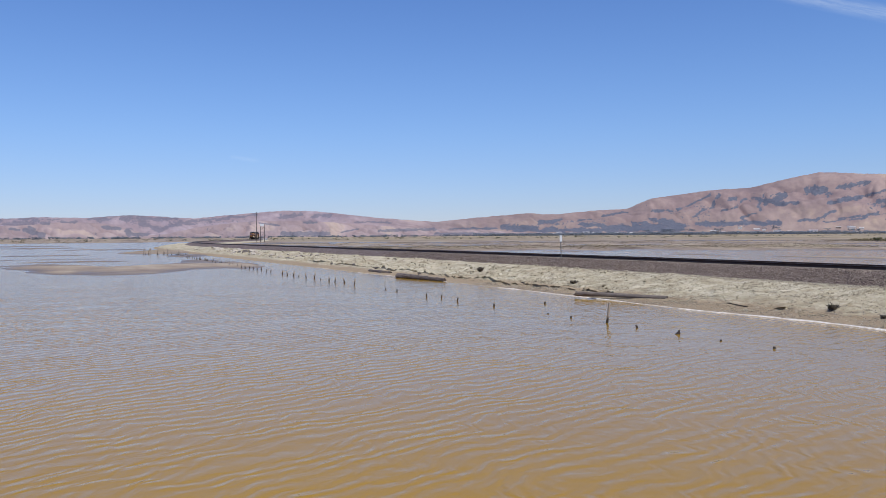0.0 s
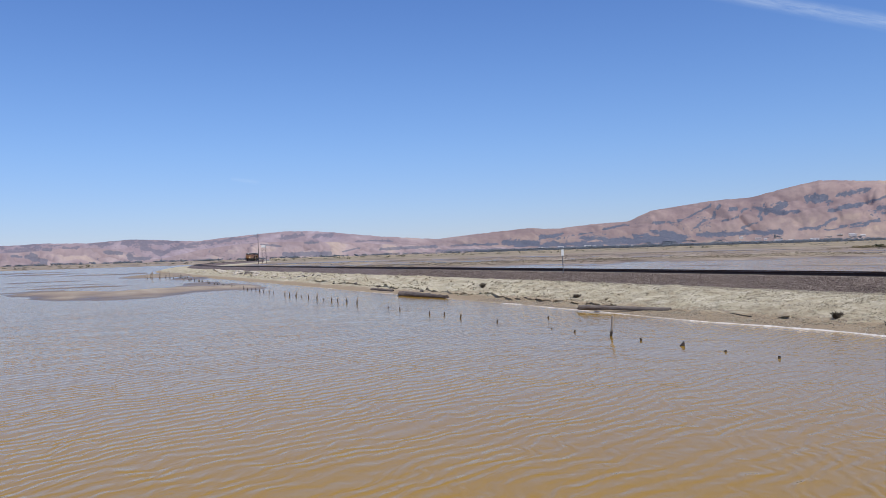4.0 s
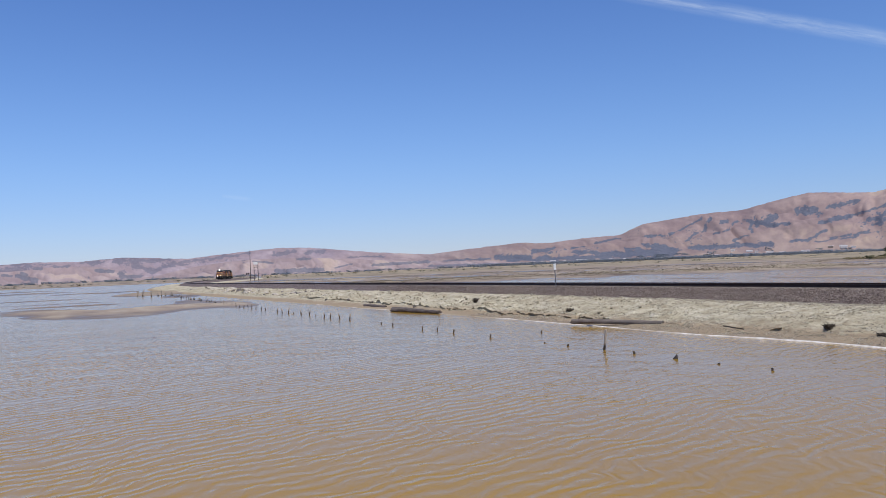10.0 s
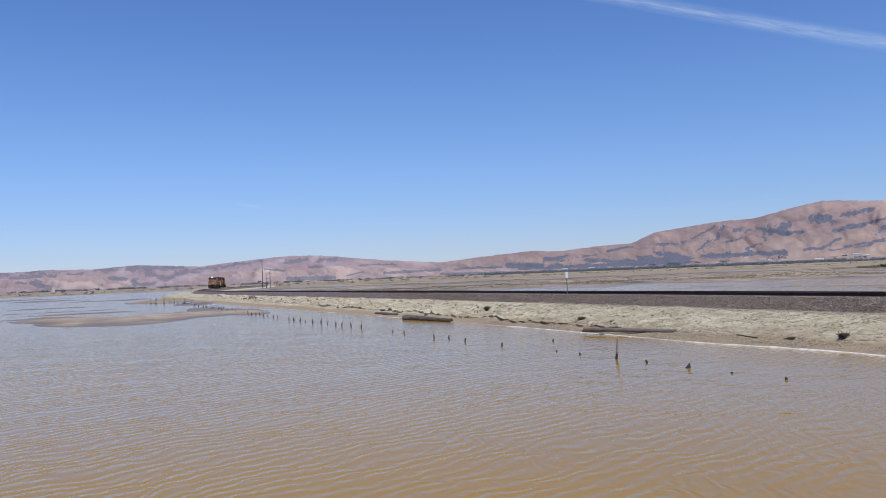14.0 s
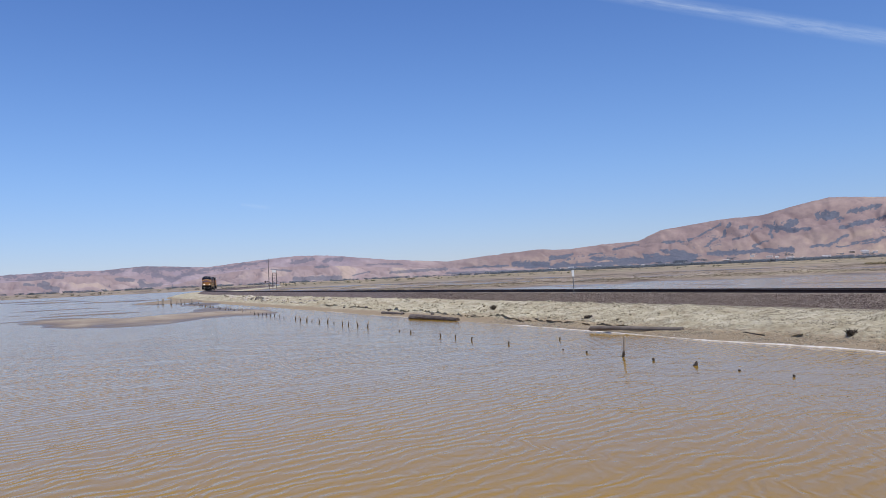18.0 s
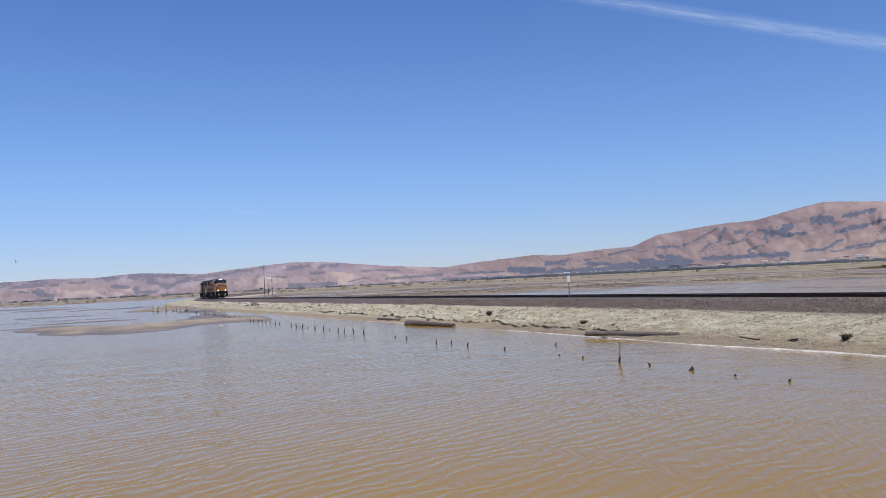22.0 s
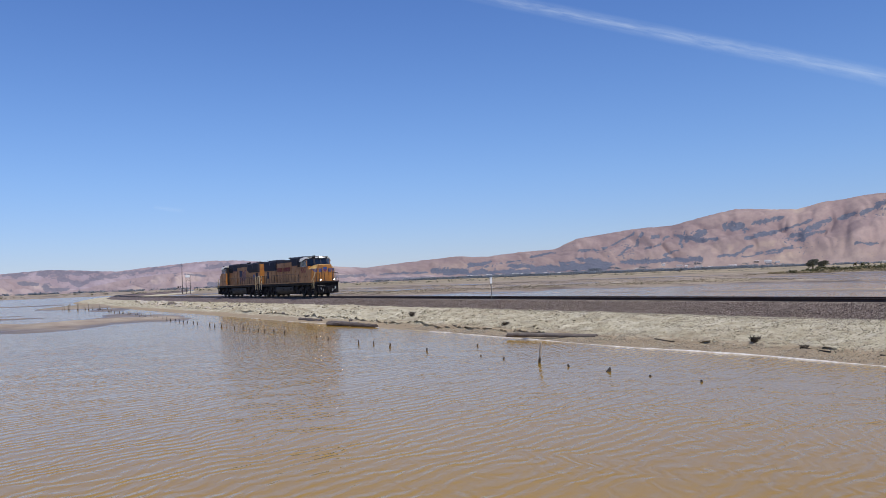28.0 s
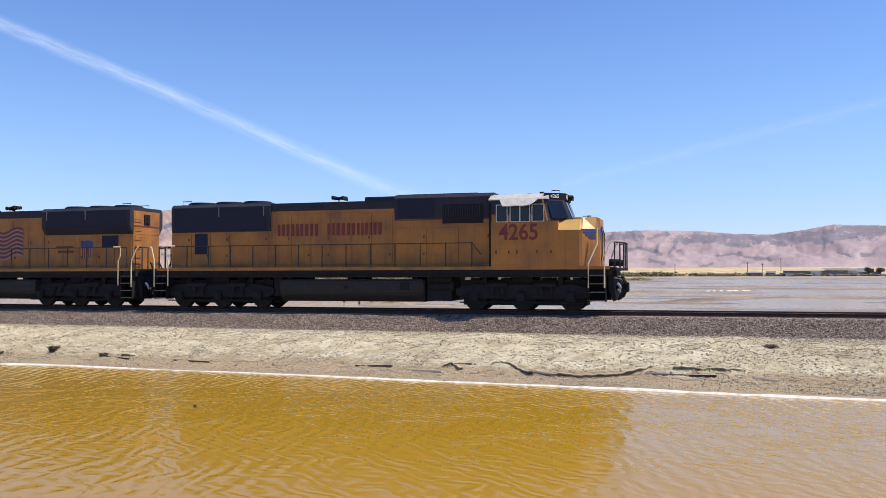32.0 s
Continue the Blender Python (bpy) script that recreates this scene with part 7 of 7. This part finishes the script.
shed("cabin", 76.6, 640, 7, 8, 2.8, SHEDWALL, "small brownish house by the far sheds", ROOFS, 0.3)
shed("warehouse", 79.2, 640, 26, 14, 4.0, SHEDWALL, "long low shed with a flat roof on the far shore", ROOFS, 0.05)
shed("boat_shed", 70.3, 630, 11, 8, 2.0, SHEDWALL, "low dark shed on the far shore", ROOFS, 0.1)
shed("boat_shed", 71.3, 625, 6, 6, 2.3, SHEDWALL, "small dark shed on the far shore", ROOFS, 0.2)
for k, (az, w, h) in enumerate(((74.05, 4, 2.4), (75.2, 5, 2.8), (76.2, 4, 2.2), (72.0, 4, 2.0), (73.9, 6, 3.0), (77.3, 5, 2.6))):
    shed("storage_container", az, 606 + 3 * k, w, 2.5, h, ROOFS if k % 2 else TOWNWALL, "small storage container beside the far sheds", ROOFS, 0.03)
g = random.Random(33)
for k in range(26):
    shed("storage_container", 71.4 + 8.2 * k / 25 + g.uniform(-0.15, 0.15), g.uniform(596, 612), g.uniform(2.0, 5.0), 2.4, g.uniform(0.9, 2.0), (ROOFS, SHEDWALL, DARKSTEEL, TOWNWALL)[k % 4], "small battered container or crate in the far yard", ROOFS, 0.03)
for k, (az, w, h) in enumerate([(41.0, 16, 3), (42.2, 10, 3.4), (43.3, 18, 2.6), (44.4, 14, 3), (45.6, 20, 3.2), (47.0, 16, 3), (48.4, 22, 3), (49.6, 18, 3.4), (50.6, 16, 3), (51.4, 14, 4.6), (52.6, 22, 3.2), (53.9, 20, 3), (54.8, 14, 3)]):
    shed("cottage", az, 720 + 14 * (k % 3), w * 0.6, 9, h, TOWNWALL if k % 3 else SHEDWALL, "low pale building behind the far levee", TOWNWALL if k % 2 else ROOFS, 0.12)
g = random.Random(5)
for k in range(70):
    az = g.uniform(3, 27) if k < 50 else g.uniform(-30, 60)
    shed("town_building", az, g.uniform(2300, 2800), g.uniform(9, 24), g.uniform(9, 16), g.uniform(3, 6), TOWNWALL if g.random() < 0.7 else SHEDWALL, "small pale building in the distant town", TOWNWALL, 0.08)


def utility_pole(az, r, h):
    x, y = polar(az, r)
    t = thing("utility_pole", "slim dark utility pole on the far shore", "utility pole", "far utility poles")
    t.matrix_basis = Matrix.Translation((x, y, ground_at(x, y))) @ Euler((0, 0, -radians(az))).to_matrix().to_4x4()
    b = bmesh.new()
    tube(b, [(0, 0, -0.4), (0, 0, h)], [0.2, 0.14], 8)
    part("pole", b, MAST_PAINT, t)
    b = bmesh.new()
    bx(b, -1.1, 1.1, -0.08, 0.08, h - 0.9, h - 0.72)
    part("crossarm", b, MAST_PAINT, t)


for az, h in ((65.4, 9.5), (69.9, 10), (70.8, 9), (71.9, 13), (50.1, 9), (52.3, 8), (57.0, 9)):
    utility_pole(az, 650, h)

# foam flecks resting on the pond behind the track
g = random.Random(8)
for k in range(9):
    x, y = 140.8 + 8.0 * k / 8 + g.uniform(-0.6, 0.6), 57.8 - 3.3 * k / 8 + g.uniform(-0.5, 0.5)
    b = bmesh.new()
    n = 10
    rings = [[(rr * 1.6 * (1 + 0.25 * math.sin(q * 2.3 + k)) * math.cos(6.283 * q / n), rr * (1 + 0.2 * math.sin(q * 1.7)) * math.sin(6.283 * q / n), zz) for q in range(n)] for rr, zz in ((0.32, -0.05), (0.36, 0.02), (0.26, 0.08), (0.08, 0.11))]
    loft(b, rings)
    ob = part("foam_fleck", b, SALT)
    ob.matrix_basis = Matrix.Translation((x, y, max(ground_at(x, y), 0.0)))
    tagged(ob, "white salt foam fleck on the shallow pond", "foam", "foam flecks")



def gull():
    """A white gull on the wing: body with tail and bill, two wings hinged at the shoulders."""
    t = thing("gull", "white gull with grey wingtips flying over the pond", "bird")
    b = bmesh.new()
    tube(b, [(-0.30, 0, 0.0), (-0.20, 0, 0.0), (-0.05, 0, -0.01), (0.10, 0, 0.0), (0.20, 0, 0.02), (0.27, 0, 0.03)], [0.015, 0.05, 0.085, 0.075, 0.05, 0.03], 10)
    part("body", b, FEATHER, t, smooth=True)
    b = bmesh.new()
    prism(b, [(-0.26, -0.03), (-0.44, -0.09), (-0.45, 0.0), (-0.44, 0.09), (-0.26, 0.03)], -0.008, 0.008, "z")
    part("tail", b, FEATHER, t)
    b = bmesh.new()
    tube(b, [(0.26, 0, 0.03), (0.33, 0, 0.02)], [0.018, 0.004], 6)
    part("bill", b, YELLOW, t, "yellow bill")
    wings = []
    for sd in (-1, 1):
        b = bmesh.new()
        prism(b, [(0.10, 0.0), (0.13, sd * 0.28), (0.02, sd * 0.62), (-0.10, sd * 0.70), (-0.08, sd * 0.45), (-0.10, 0.0)], -0.008, 0.008, "z")
        wing = part("wing", b, FEATHER, t)
        b = bmesh.new()
        prism(b, [(0.03, sd * 0.60), (-0.10, sd * 0.705), (-0.085, sd * 0.50)], -0.010, 0.010, "z")
        part("wingtip", b, GULLGREY, wing, "grey wingtip")
        wing.matrix_basis = Matrix.Translation((0, sd * 0.05, 0.03))
        wings.append((wing, sd))
    return t, wings


bird, bird_wings = gull()

build_track()
build_stones()

# ---- movement ----
FRONT = [(0, 573), (3, 556), (6, 521), (9, 479), (11, 441), (13, 402), (17, 333), (19, 296), (21, 256), (23, 214.4), (25, 173.7), (27.5, 120.3), (28, 109.3), (29, 87.1), (30, 63.9), (31, 41.5), (31.5, 29.9), (32, 18.1)]


def front_at(t):
    """How far along the line the leading end is, eased through the table."""
    k = max(i for i in range(len(FRONT) - 1) if FRONT[i][0] <= t)
    p = [FRONT[min(max(k + d, 0), len(FRONT) - 1)] for d in (-1, 0, 1, 2)]
    (t0, a0), (t1, a1), (t2, a2), (t3, a3) = p
    m1 = (a2 - a0) / (t2 - t0)
    m2 = (a3 - a1) / (t3 - t1)
    w, u = t2 - t1, (t - t1) / (t2 - t1)
    return (2 * u ** 3 - 3 * u * u + 1) * a1 + (u ** 3 - 2 * u * u + u) * w * m1 + (-2 * u ** 3 + 3 * u * u) * a2 + (u ** 3 - u * u) * w * m2


def loco_pose(s, reverse):
    fx, fy = on_line(s - 7.0)
    bx_, by_ = on_line(s + 7.0)
    a = math.atan2(fy - by_, fx - bx_) + (math.pi if reverse else 0)
    return Matrix.Translation(((fx + bx_) / 2, (fy + by_) / 2, RAIL_Z)) @ Euler((0, 0, a)).to_matrix().to_4x4()


def motions():
    times = [k * 0.5 for k in range(65)]
    walk(lead, [(t, loco_pose(front_at(t) + 11.1, False)) for t in times])
    walk(trail, [(t, loco_pose(front_at(t) + 33.3, True)) for t in times])
    # the gull swings in from the north, turns and climbs away again
    flight = [(0, -62, 1.0), (14, -50, 1.2), (20, -34, 1.6), (21.2, -28.9, 1.95), (21.6, -27.96, 2.18), (22.0, -27.5, 2.38), (22.4, -27.68, 2.78), (22.6, -27.85, 3.15), (22.9, -28.6, 3.6), (24, -33, 5.0), (28, -48, 6.0), (32, -66, 6.5)]
    headings = (-40, -40, -35, -20, 0, 40, 75, 90, 100, 110, 120, 130)
    rows = []
    for (t, az, el), turn in zip(flight, headings):
        x, y = polar(az, 190.0)
        rows.append((t, pose(x, y, EYE[2] + 190.0 * math.tan(radians(el)), 0, -8, turn)))
    walk(bird, rows)
    beats = [0.0, 20.8] + [21.0 + 0.1 * k for k in range(21)] + [23.2, 32.0]
    for wing, sd in bird_wings:
        walk(wing, [(t, pose(0, sd * 0.05, 0.03, sd * (12 + 34 * math.cos(2 * math.pi * t / 0.4)), 0, 0)) for t in beats])
    walk(water, [(0.0, pose(0, 0, 0)), (32.0, pose(6.5, -4.5, 0))])


motions()
